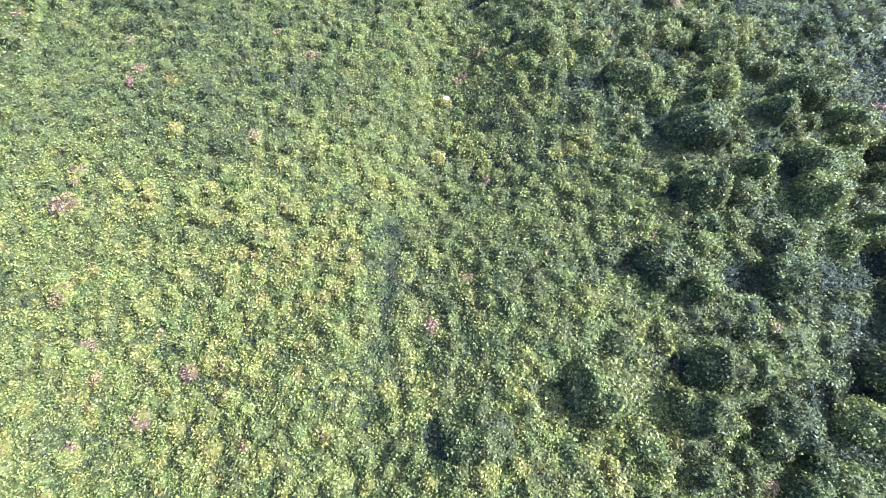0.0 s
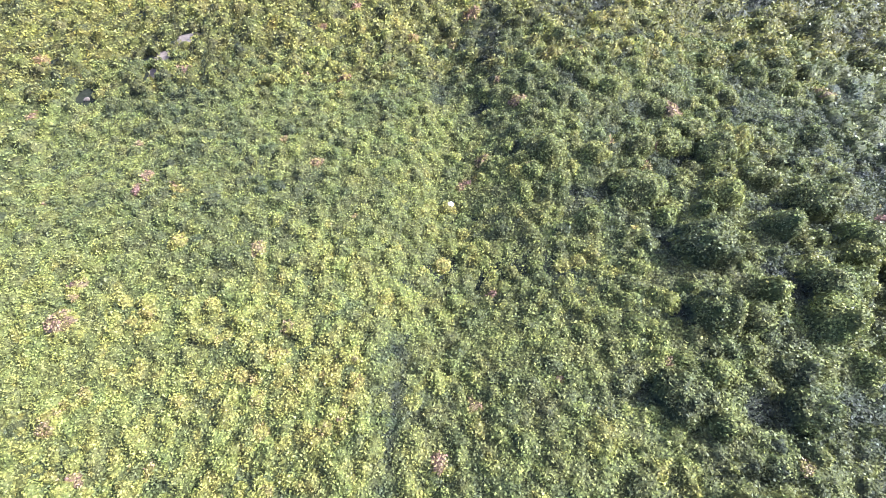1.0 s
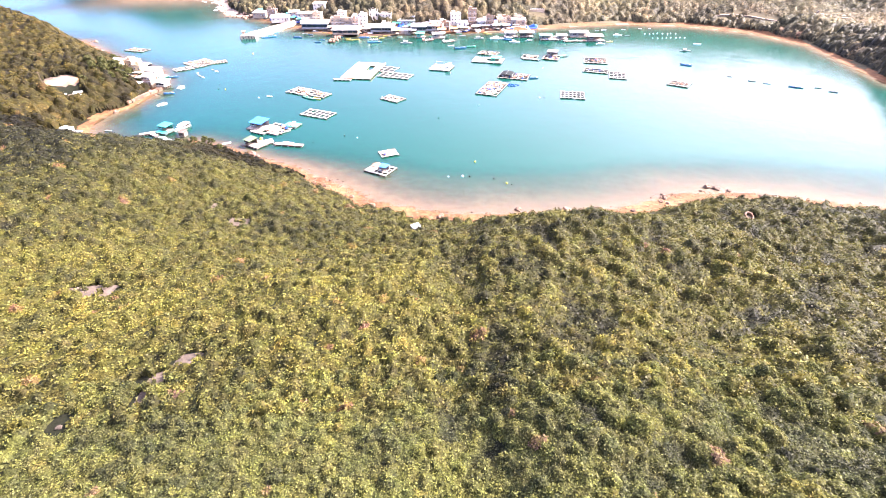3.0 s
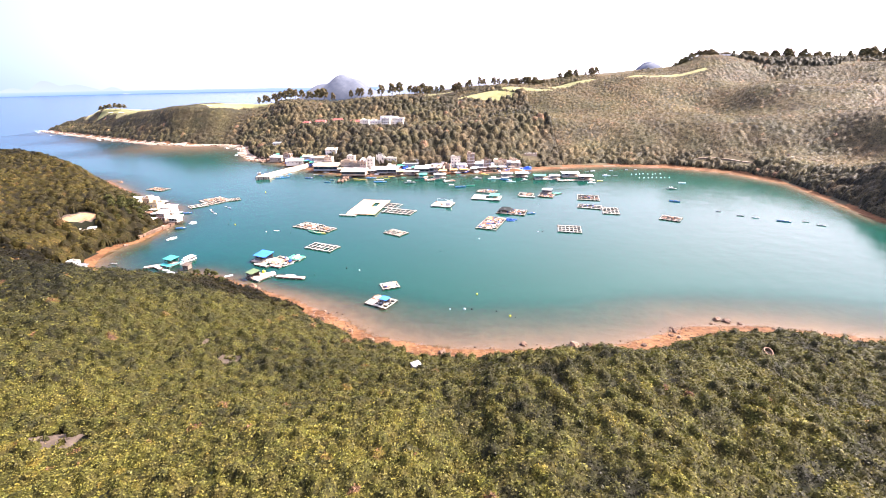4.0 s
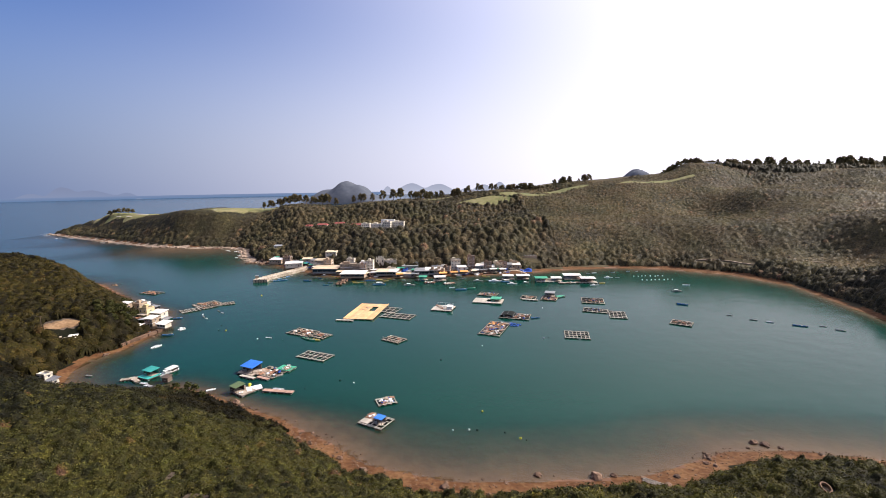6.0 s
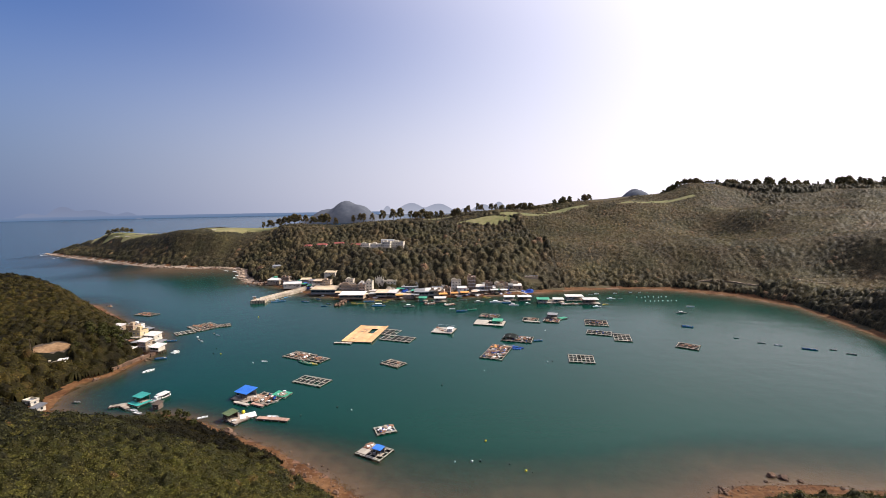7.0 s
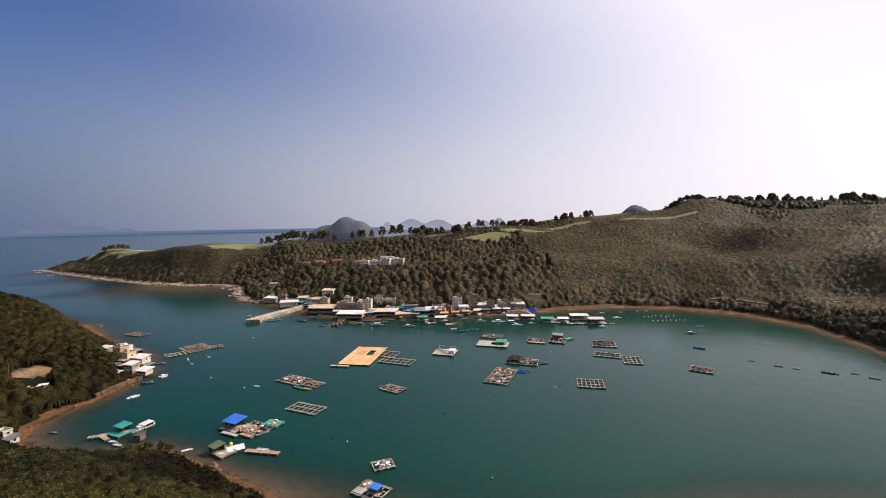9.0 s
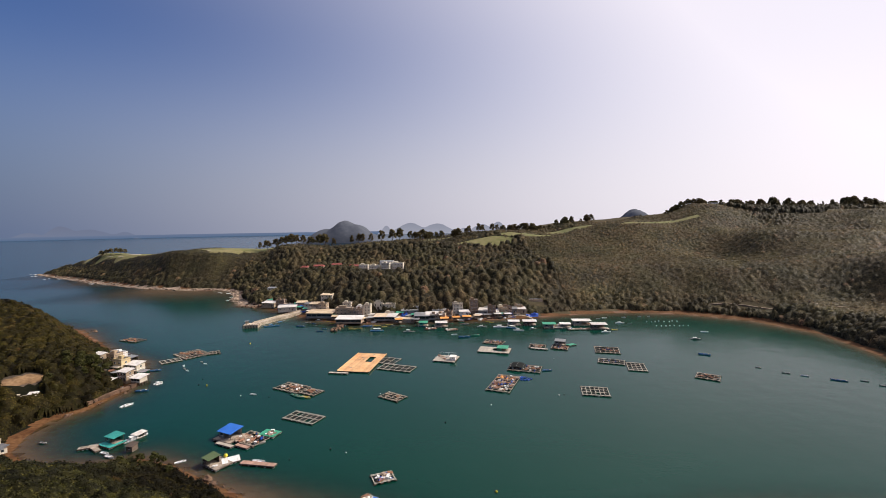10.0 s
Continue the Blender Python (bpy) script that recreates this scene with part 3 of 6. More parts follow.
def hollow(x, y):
    """1 in the gaps between the trees and in the gully, 0 elsewhere: plants stand lower there and shade is painted into
    their tone.
    """
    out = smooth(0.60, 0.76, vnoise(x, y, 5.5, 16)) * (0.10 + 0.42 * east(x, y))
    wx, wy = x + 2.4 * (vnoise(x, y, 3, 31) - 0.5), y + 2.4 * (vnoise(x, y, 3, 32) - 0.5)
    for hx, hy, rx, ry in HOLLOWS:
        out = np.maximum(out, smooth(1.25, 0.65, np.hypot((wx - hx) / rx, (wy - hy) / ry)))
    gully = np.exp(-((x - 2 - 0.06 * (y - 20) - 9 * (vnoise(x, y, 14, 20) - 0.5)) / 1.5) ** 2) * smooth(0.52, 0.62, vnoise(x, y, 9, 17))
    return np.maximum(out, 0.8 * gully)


# single plants that stand out by their colour: dead red and grey ones, and bright yellow ones
ODD = [(-42.8, 11.5, 1.1, 0.97), (-44.4, -7.4, 1.3, 0.93), (-44.8, -12.1, 1.5, 0.92), (-28.0, 42.5, 1.7, 0.90), (35.9, 20.0, 1.8, 0.93), (30, 10, 1.6, 0.90), (-22, -2, 1.2, 0.91),
       (-33, -1, 1.3, 0.80), (-42, -24, 1.6, 0.80), (-26, -10, 1.2, 0.78), (8, -41, 1.5, 0.76), (-36, 8, 1.3, 0.78)]


def tones(x, y, e, dead=0.018):
    n = len(x)
    # the seaward and westward falls paint in dimmer exposure and the lens corner
    t = 0.47 + 0.22 * (vnoise(x, y, 5, 10) - 0.5) + 0.24 * (vnoise(x, y, 26, 11) - 0.5) + rng.normal(0, 0.08, n) - 0.04 * e - 0.10 * smooth(60, 110, y) - 0.22 * smooth(125, 175, y) - 0.12 * smooth(-112, -150, x)
    t += 0.10 * smooth(14, -18, y) * (1 - e) - 0.07 * smooth(-12, -42, x)
    t = np.clip(t, 0.02, 0.82)
    dry = rng.uniform(size=n) < dead
    t[dry] = rng.uniform(0.88, 0.97, dry.sum())
    return t


def plants(area, fine, coarse, k=1.0):
    """The lobes of low scrub and of the bushes and small trees that stand out of it."""
    x, y = scatter(*area, fine)
    e, hole, n = east(x, y), hollow(x, y), len(x)
    r = fine * (0.50 + 0.42 * rng.uniform(size=n))
    h = k * ((0.45 + 1.25 * rng.uniform(size=n) ** 1.5) * (fine / 1.6) ** 0.6 + 0.6 * e * rng.uniform(size=n)) * (1 - 0.8 * hole)
    # tone drops in the hollows: shade painted into the plants
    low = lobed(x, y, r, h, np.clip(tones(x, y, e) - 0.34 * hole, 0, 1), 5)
    x, y = scatter(*area, coarse)
    e, hole = east(x, y), hollow(x, y)
    ok = (rng.uniform(size=len(x)) < 0.20 + 0.16 * (vnoise(x, y, 20, 18) > 0.55) + 0.62 * e * smooth(0.26, 0.5, vnoise(x, y, 11, 15))) & (hole < 0.35) & (bare(x, y) > 1.5) & (built(x, y) > 1.2)
    x, y, e = x[ok], y[ok], e[ok]
    n = len(x)
    wood = e * smooth(16, -4, y) * smooth(16, 27, x)
    r = coarse * (0.24 + 0.24 * rng.uniform(size=n) ** 1.5 + (0.10 * e + 0.22 * wood) * rng.uniform(size=n) ** 1.4)
    h = k * (r * (0.65 + 0.4 * rng.uniform(size=n)) + e * (0.4 + 1.3 * rng.uniform(size=n) ** 1.4) + wood * (0.4 + 1.6 * rng.uniform(size=n)))
    # eastern bushes get a lighter tone: sunlit crowns put into the colour
    tall = lobed(x, y, r, h, np.clip(tones(x, y, e, 0.006) - 0.05 + 0.08 * e, 0, 1), 15, 0.74)
    return [np.concatenate(q) for q in zip(low, tall)]


def slope_ok(beach):
    return lambda x, y, d: (d > np.where(x < -14, 0.45, 1.0) * beach + 4 * vnoise(x, y, 12, 4)) & ((bare(x, y) > 1.05) | (vnoise(x, y, 1.3, 33) > 0.66)) & (built(x, y) > 1.0)


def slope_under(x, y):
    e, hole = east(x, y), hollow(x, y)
    # undergrowth tone falls in the hollows too, as painted shade
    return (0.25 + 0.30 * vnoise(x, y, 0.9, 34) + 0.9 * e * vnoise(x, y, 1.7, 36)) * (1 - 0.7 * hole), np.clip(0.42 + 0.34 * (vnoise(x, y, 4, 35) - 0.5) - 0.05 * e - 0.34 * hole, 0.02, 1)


near = (-66, 63, -50, 40)
odd = np.array(ODD)
well = np.array(HOLLOWS)
odd = lobed(odd[:, 0], odd[:, 1], odd[:, 2], odd[:, 2] * 1.05, odd[:, 3], 12, 0.8)
# taller trees stand on the sunny side of each hollow and shade it
wide = rng.uniform(2.1, 3.0, len(well))
trees = lobed(well[:, 0] + well[:, 2] * 0.75 + wide * 0.75, well[:, 1] + rng.uniform(-0.8, 1.0, len(well)), wide, np.where(well[:, 0] > 15, rng.uniform(3.6, 5.4, len(well)), 2.0), rng.uniform(0.30, 0.46, len(well)), 26, 0.82)
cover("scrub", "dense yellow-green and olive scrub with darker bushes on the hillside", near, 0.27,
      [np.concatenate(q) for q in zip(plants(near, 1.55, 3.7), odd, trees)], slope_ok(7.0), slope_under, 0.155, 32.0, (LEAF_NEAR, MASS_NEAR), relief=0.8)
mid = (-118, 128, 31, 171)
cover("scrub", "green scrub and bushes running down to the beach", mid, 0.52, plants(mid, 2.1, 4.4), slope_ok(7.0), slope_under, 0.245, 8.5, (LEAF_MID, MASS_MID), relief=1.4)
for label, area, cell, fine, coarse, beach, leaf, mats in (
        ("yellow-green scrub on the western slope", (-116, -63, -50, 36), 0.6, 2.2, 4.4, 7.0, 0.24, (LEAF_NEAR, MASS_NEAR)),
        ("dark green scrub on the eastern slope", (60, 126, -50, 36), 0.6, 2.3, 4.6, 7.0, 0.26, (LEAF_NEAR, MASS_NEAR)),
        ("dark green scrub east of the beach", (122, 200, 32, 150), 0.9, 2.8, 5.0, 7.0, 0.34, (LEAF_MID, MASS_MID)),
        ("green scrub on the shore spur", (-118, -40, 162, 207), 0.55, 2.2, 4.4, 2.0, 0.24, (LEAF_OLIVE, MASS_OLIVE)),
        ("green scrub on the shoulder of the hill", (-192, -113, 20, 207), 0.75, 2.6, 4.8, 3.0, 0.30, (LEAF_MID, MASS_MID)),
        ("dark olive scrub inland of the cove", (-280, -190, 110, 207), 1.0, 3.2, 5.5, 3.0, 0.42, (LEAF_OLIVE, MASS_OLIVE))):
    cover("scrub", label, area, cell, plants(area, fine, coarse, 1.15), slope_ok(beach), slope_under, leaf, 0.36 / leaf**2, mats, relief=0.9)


def woods(label, area, cell, step, leaf, clear, size, tall, tone, mats, trees=1.0, patch=60, lobes=8):
    """Closed woodland of round crowns; trees: how much of it is tall wood, the rest is low bush."""
    x, y = scatter(*area, step)
    n = len(x)
    wood = smooth(0.72 - 0.5 * trees, 0.98 - 0.5 * trees, vnoise(x, y, patch, 12) * 0.75 + 0.25 * vnoise(x, y, 14, 21))
    if trees < 0.9:                      # taller trees along the shore and in the folds
        wood = np.maximum(wood, smooth(46, 22, inland(x, y)))
    r = step * size * (0.72 + 0.5 * rng.uniform(size=n)) * (0.72 + 0.45 * wood)
    h = tall * step * (0.26 + 0.22 * rng.uniform(size=n) + wood * (0.22 + 0.40 * rng.uniform(size=n)))
    h *= 1 - 0.65 * smooth(24, 40, inland(x, y)) * (x < -335) * (y > 600)
    h *= 1 - 0.6 * smooth(735, 775, y) * (x < 125) * (x > -330)
    t = np.clip(tone + 0.42 * (vnoise(x, y, 90, 13) - 0.5) + 0.32 * (vnoise(x, y, 24, 14) - 0.5) - 0.16 * wood + rng.normal(0, 0.15, n), 0, 0.88)
    gone = rng.uniform(size=n) < 0.012
    t[gone] = 0.95
    c = lobed(x, y, r, h, t, lobes, 0.7)
    cover("woodland", label, area, cell, c, lambda px, py, d: (d > clear(px, py) + 5 * vnoise(px, py, 18, 4)) & (turf(px, py) > 1.0) & (bare(px, py) > 1.1) & (built(px, py) > 1.0) & (np.abs(px) < 1.02 * py + 40),
          lambda px, py: (0.3 + 0.5 * vnoise(px, py, 3, 22), np.clip(tone - 0.20 + 0.4 * (vnoise(px, py, 25, 23) - 0.5), 0, 1)), leaf, 0.22 / leaf**2, mats, 0.12, 0.34, 0.6)


def shore(far):
    return lambda x, y: far + 0 * x


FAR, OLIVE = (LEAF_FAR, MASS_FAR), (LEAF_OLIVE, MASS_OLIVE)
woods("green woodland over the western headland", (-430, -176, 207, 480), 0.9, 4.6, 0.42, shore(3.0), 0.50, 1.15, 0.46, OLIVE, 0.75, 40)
woods("dark green woodland above the fishing village", (-312, 125, 440, 812), 1.3, 7.6, 0.62, lambda x, y: np.where((y < 545) & (x > -235), np.where(x < 80, 19, 7), 8), 0.47, 1.30, 0.30, FAR, 1.0)
woods("dark green woodland over the golf headland", (-820, -312, 660, 962), 1.8, 6.4, 0.8, shore(9.0), 0.48, 0.72, 0.29, FAR, 0.85)
woods("olive bush and woodland on the big hill", (125, 840, 395, 905), 1.65, 5.0, 0.66, lambda x, y: np.where(x < 310, 7.0, 3.5), 0.47, 1.25, 0.42, FAR, 0.35, 80, 6)
woods("dark green woodland at the head of the bay", (268, 560, 95, 395), 1.15, 5.2, 0.55, shore(3.5), 0.50, 1.30, 0.24, FAR, 0.8)
woods("dark green woodland along the ridge", (-312, 125, 812, 945), 2.4, 7.0, 1.0, shore(7.0), 0.62, 0.8, 0.30, FAR, 1.0)
woods("belt of dark wood along the hill ridge", (480, 900, 735, 866), 1.7, 6.0, 0.85, lambda x, y: np.where(y < 742 + 90 * vnoise(x, y, 45, 51), 1e6, 3.5), 0.52, 1.9, 0.20, FAR, 1.0)

# ------------------------------------------------------------------ paints, timber, metal
PLANK = material("weathered_plank", [(0.14, 0.11, 0.08), (0.28, 0.225, 0.17), (0.46, 0.40, 0.33)], 0.85, grain=3.0, bump=0.4, random=0.35)
PALE = material("bleached_plank", [(0.27, 0.235, 0.185), (0.46, 0.41, 0.34)], 0.8, grain=2.5, bump=0.3, random=0.15)
PLY = material("orange_plywood", [(0.50, 0.255, 0.11), (0.64, 0.36, 0.165), (0.72, 0.45, 0.23)], 0.75, grain=0.7, bump=0.2, random=0.14)
DARKWOOD = material("dark_timber", [(0.06, 0.045, 0.035), (0.14, 0.10, 0.075)], 0.9, grain=3.0, bump=0.4, random=0.3)
WHITE = material("white_paint", [(0.62, 0.60, 0.56), (0.80, 0.79, 0.76)], 0.6, grain=1.2, bump=0.1, random=0.1)
CREAM = material("cream_render", [(0.48, 0.42, 0.32), (0.62, 0.56, 0.45)], 0.85, grain=0.8, bump=0.2, random=0.15)
TANWALL = material("tan_render", [(0.26, 0.19, 0.125), (0.42, 0.32, 0.22)], 0.85, grain=0.8, bump=0.25, random=0.25)
BROWN = material("brown_tiles", [(0.17, 0.11, 0.075), (0.28, 0.19, 0.13)], 0.8, grain=1.5, bump=0.2, random=0.15)
YELLOW = material("yellow_render", [(0.40, 0.31, 0.16), (0.54, 0.44, 0.26)], 0.8, grain=0.8, bump=0.15)
ROOFWHITE = material("pale_sheet_roof", [(0.46, 0.42, 0.37), (0.74, 0.70, 0.64)], 0.5, grain=0.5, bump=0.1, random=0.12)
ROOFTAN = material("sandy_sheet_roof", [(0.42, 0.31, 0.19), (0.66, 0.53, 0.36)], 0.7, grain=0.5, bump=0.1, random=0.12)
TIN = material("grey_tin", [(0.16, 0.16, 0.16), (0.30, 0.30, 0.29)], 0.5, 0.4, grain=0.8, bump=0.15, random=0.3)
GREENTIN = material("green_sheet", [(0.02, 0.20, 0.11), (0.05, 0.32, 0.19)], 0.5, grain=0.8, bump=0.1, random=0.15)
TEAL = material("teal_paint", [(0.02, 0.22, 0.19), (0.04, 0.34, 0.29)], 0.55, grain=0.9, bump=0.1)
BLUETIN = material("blue_sheet", [(0.015, 0.10, 0.42), (0.03, 0.17, 0.58)], 0.45, grain=0.7, bump=0.1, random=0.1)
BLUE = material("blue_plastic", [(0.012, 0.05, 0.30), (0.02, 0.10, 0.45)], 0.4, grain=2.0, bump=0.05, random=0.3)
PINKWOOD = material("reddish_plank", [(0.28, 0.16, 0.115), (0.42, 0.27, 0.20)], 0.8, grain=2.0, bump=0.3, random=0.15)
REDROOF = material("red_tiles", [(0.20, 0.045, 0.035), (0.33, 0.09, 0.07)], 0.75, grain=0.8, bump=0.2, random=0.15)
ORANGE = material("orange_tarp", [(0.50, 0.19, 0.04), (0.66, 0.30, 0.08)], 0.7, grain=1.5, bump=0.3)
YELLOWP = material("yellow_plastic", [(0.60, 0.45, 0.02), (0.75, 0.60, 0.05)], 0.4, grain=3.0, bump=0.05)
RED = material("red_cloth", [(0.45, 0.04, 0.02), (0.6, 0.10, 0.05)], 0.7, grain=3.0)
NET = material("dark_netting", [(0.008, 0.011, 0.010), (0.035, 0.038, 0.035)], 0.95, grain=6.0, bump=0.5, random=0.4, gloss=0.1)
FOAM = material("white_foam", [(0.58, 0.56, 0.52), (0.78, 0.77, 0.74)], 0.8, grain=2.0, bump=0.15, random=0.2)
CONCRETE = material("sea_concrete", [(0.22, 0.17, 0.12), (0.38, 0.31, 0.23), (0.54, 0.46, 0.36)], 0.9, grain=0.6, bump=0.35, random=0.1)
STONE = material("shore_rock", [(0.05, 0.028, 0.017), (0.12, 0.068, 0.041), (0.185, 0.115, 0.073)], 0.9, grain=0.9, bump=0.6, random=0.35)
DARKGLASS = material("dark_glass", [(0.015, 0.02, 0.025), (0.03, 0.04, 0.045)], 0.1, grain=1.0, bump=0.0)
RUBBER = material("black_rubber", [(0.012, 0.012, 0.012), (0.03, 0.03, 0.03)], 0.7, grain=4.0)
HULLWHITE = material("white_hull", [(0.58, 0.58, 0.57), (0.78, 0.78, 0.77)], 0.35, grain=1.5, bump=0.05, random=0.12)
HULLBLUE = material("blue_hull", [(0.03, 0.10, 0.22), (0.06, 0.18, 0.33)], 0.4, grain=1.5, bump=0.05, random=0.3)
HULLGREY = material("grey_hull", [(0.14, 0.14, 0.13), (0.30, 0.29, 0.27)], 0.6, grain=1.5, bump=0.1, random=0.3)
HULLGREEN = material("green_hull", [(0.02, 0.14, 0.09), (0.05, 0.24, 0.15)], 0.45, grain=1.5, bump=0.05, random=0.2)


# ------------------------------------------------------------------ building blocks
def box(bm, x, y, z, sx, sy, sz, rz=0.0, taper=0.0):
    """A block with its base at z; taper narrows its top."""
    c, s = math.cos(rz), math.sin(rz)
    v = []
    for k, f in ((0, 1.0), (1, 1.0 - taper)):
        for i, j in ((-1, -1), (1, -1), (1, 1), (-1, 1)):
            px, py = i * sx / 2 * f, j * sy / 2 * f
            v.append(bm.verts.new((x + px * c - py * s, y + px * s + py * c, z + k * sz)))
    for q in ((3, 2, 1, 0), (4, 5, 6, 7), (0, 1, 5, 4), (1, 2, 6, 5), (2, 3, 7, 6), (3, 0, 4, 7)):
        bm.faces.new([v[i] for i in q])
    return bm


def tube(bm, a, b, r0, r1=None, n=8):
    """A tapered round bar from a to b."""
    a, b = Vector(a), Vector(b)
    r1 = r0 if r1 is None else r1
    d = (b - a).normalized()
    u = d.cross(Vector((0.3, 0.1, 1)) if abs(d.z) < 0.9 else Vector((1, 0, 0))).normalized()
    w = d.cross(u)
    lo, hi = [], []
    for k in range(n):
        t = 2 * math.pi * k / n
        o = u * math.cos(t) + w * math.sin(t)
        lo.append(bm.verts.new(a + o * r0))
        hi.append(bm.verts.new(b + o * r1))
    for k in range(n):
        bm.faces.new((lo[k], lo[(k + 1) % n], hi[(k + 1) % n], hi[k]))
    bm.faces.new(lo[::-1])
    bm.faces.new(hi)
    return bm


def ball(bm, x, y, z, rx, ry, rz, seed=0, rough=0.0, sub=2):
    """A round or lumpy body."""
    made = bmesh.ops.create_icosphere(bm, subdivisions=sub, radius=1.0)["verts"]
    for v in made:
        p = v.co.copy()
        f = 1 + rough * (noise.noise(p * 1.7 + Vector((seed * 3.1, seed * 1.3, seed))) + 0.5 * noise.noise(p * 4.0 + Vector((seed, 0, seed * 2))))
        v.co = Vector((x + p.x * rx * f, y + p.y * ry * f, z + p.z * rz * f))
    return bm


def ridged(bm, x, y, z, sx, sy, thick=0.08, rise=0.0, waves=14, amp=0.06):
    """A ribbed roof sheet that slopes by rise from front to back, with thickness."""
    n = waves * 2
    rows = []
    for k, off in ((0, 0.0), (1, thick)):
        for yy, up in ((-sy / 2, 0.0), (sy / 2, rise)):
            rows.append([bm.verts.new((x - sx / 2 + sx * i / n, y + yy, z + up + off + (amp if i % 2 else 0))) for i in range(n + 1)])
    a, b, c, d = rows
    for i in range(n):
        bm.faces.new((a[i], b[i], b[i + 1], a[i + 1]))
        bm.faces.new((c[i], c[i + 1], d[i + 1], d[i]))
        bm.faces.new((a[i], a[i + 1], c[i + 1], c[i]))
        bm.faces.new((b[i], d[i], d[i + 1], b[i + 1]))
    bm.faces.new((a[0], c[0], d[0], b[0]))
    bm.faces.new((a[n], b[n], d[n], c[n]))
    return bm


def B():
    return bmesh.new()


def part(name, bm, mat, parent, label="", at=None, smooth_faces=False):
    """Links a bmesh as one mesh under a thing or part."""
    me = bpy.data.meshes.new(name)
    bm.normal_update()
    bm.to_mesh(me)
    bm.free()
    if smooth_faces:
        me.polygons.foreach_set("use_smooth", np.ones(len(me.polygons), bool))
    me.materials.append(mat)
    ob = new(name, me)
    ob.parent = parent
    if at is not None:
        ob.matrix_basis = at
    return tagged(ob, label)


def again(ob, at):
    """Another piece on the same mesh, under the same parent."""
    o = new(ob.name.split(".")[0], ob.data)
    o.parent = ob.parent
    o.matrix_basis = at
    return o


def thing(name, m, label, category, group=""):
    ob = new(name)
    ob.empty_display_size = 0.2
    ob.matrix_basis = m
    return tagged(ob, label, category, group)


def solo(name, bm, mat, m, label, category, group="", smooth_faces=False):
    """A thing that is one plain mesh."""
    ob = part(name, bm, mat, None, "", m, smooth_faces)
    return tagged(ob, label, category, group)


FIRST = {}


def place(key, make, m):
    """The first call makes a thing, later ones copy it."""
    if key not in FIRST:
        FIRST[key] = make()
        FIRST[key].matrix_basis = m
        return FIRST[key]
    return copy_thing(FIRST[key], m)


def spot(x, y, z=0.0, rz=0.0, s=1.0):
    return pose(x, y, z, 0, 0, rz) @ Matrix.Diagonal((s, s, s, 1))


def gz_at(x, y):
    return float(height(np.array([x]), np.array([y]))[0])


dice = random.Random(11)


# ------------------------------------------------------------------ boats
def hull(bm, length, beam, depth, sheer=0.35, open_top=True):
    """A boat's body with pointed bow (+x), flat stern and a hollow inside."""
    st = [(-0.5, 0.80), (-0.3, 0.95), (0.0, 1.0), (0.25, 0.85), (0.4, 0.5), (0.5, 0.06)]
    rings = []
    for u, w in st:
        x, hw = u * length, w * beam / 2
        up = depth + sheer * max(0, u) ** 2 * 4 * depth
        prof = [(-hw, up), (-hw * 0.8, -0.15), (0, -0.3), (hw * 0.8, -0.15), (hw, up), (hw * 0.86, up), (hw * 0.7, depth * 0.35), (-hw * 0.7, depth * 0.35), (-hw * 0.86, up)]
        rings.append([bm.verts.new((x, a, b)) for a, b in prof])
    for p, q in zip(rings, rings[1:]):
        for k in range(9):
            bm.faces.new((p[k], p[(k + 1) % 9], q[(k + 1) % 9], q[k]))
    bm.faces.new(rings[0])
    bm.faces.new(rings[-1][::-1])
    return bm


def sampan(length, mat, label, cabin=None, motor=True, awning=None):
    """An open working boat: body, benches, motor, and a cabin or awning where it has one."""
    ob = thing("boat", Matrix(), label, "boat", "boats in the bay")
    part("hull", hull(B(), length, length * 0.30, 0.55), mat, ob)
    b = part("bench", box(B(), 0, 0, 0, 0.3, length * 0.25, 0.08), PLANK, ob, at=pose(-length * 0.1, 0, 0.38))
    part("deck", box(B(), 0, 0, 0, length * 0.16, length * 0.16, 0.05), PALE, ob, at=pose(length * 0.33, 0, 0.6))
    if motor:
        part("outboard_motor", tube(box(B(), 0, 0, 0, 0.4, 0.3, 0.5, taper=0.25), (0, 0, 0.05), (0, 0, -0.8), 0.07, n=6), RUBBER, ob, at=pose(-length * 0.5 - 0.15, 0, 0.45))
    if cabin:
        c = part("cabin", box(B(), 0, 0, 0, length * 0.28, length * 0.2, 1.25, taper=0.08), cabin, ob, at=pose(-length * 0.08, 0, 0.3))
        part("windscreen", box(B(), 0, 0, 0, 0.06, length * 0.17, 0.45), DARKGLASS, c, at=pose(length * 0.135, 0, 0.65))
        part("cabin_roof", box(B(), 0, 0, 0, length * 0.33, length * 0.24, 0.08), WHITE, c, at=pose(0, 0, 1.25))
    if awning:
        for i in (-1, 1):
            for j in (-1, 1):
                part("post", tube(B(), (0, 0, 0), (0, 0, 1.7), 0.04, n=6), TIN, ob, at=pose(i * length * 0.2, j * length * 0.1, 0.3))
        part("awning", ridged(B(), 0, 0, 0, length * 0.5, length * 0.28, 0.05, 0.0, 5, 0.05), awning, ob, at=pose(0, 0, 2.0))
    return ob


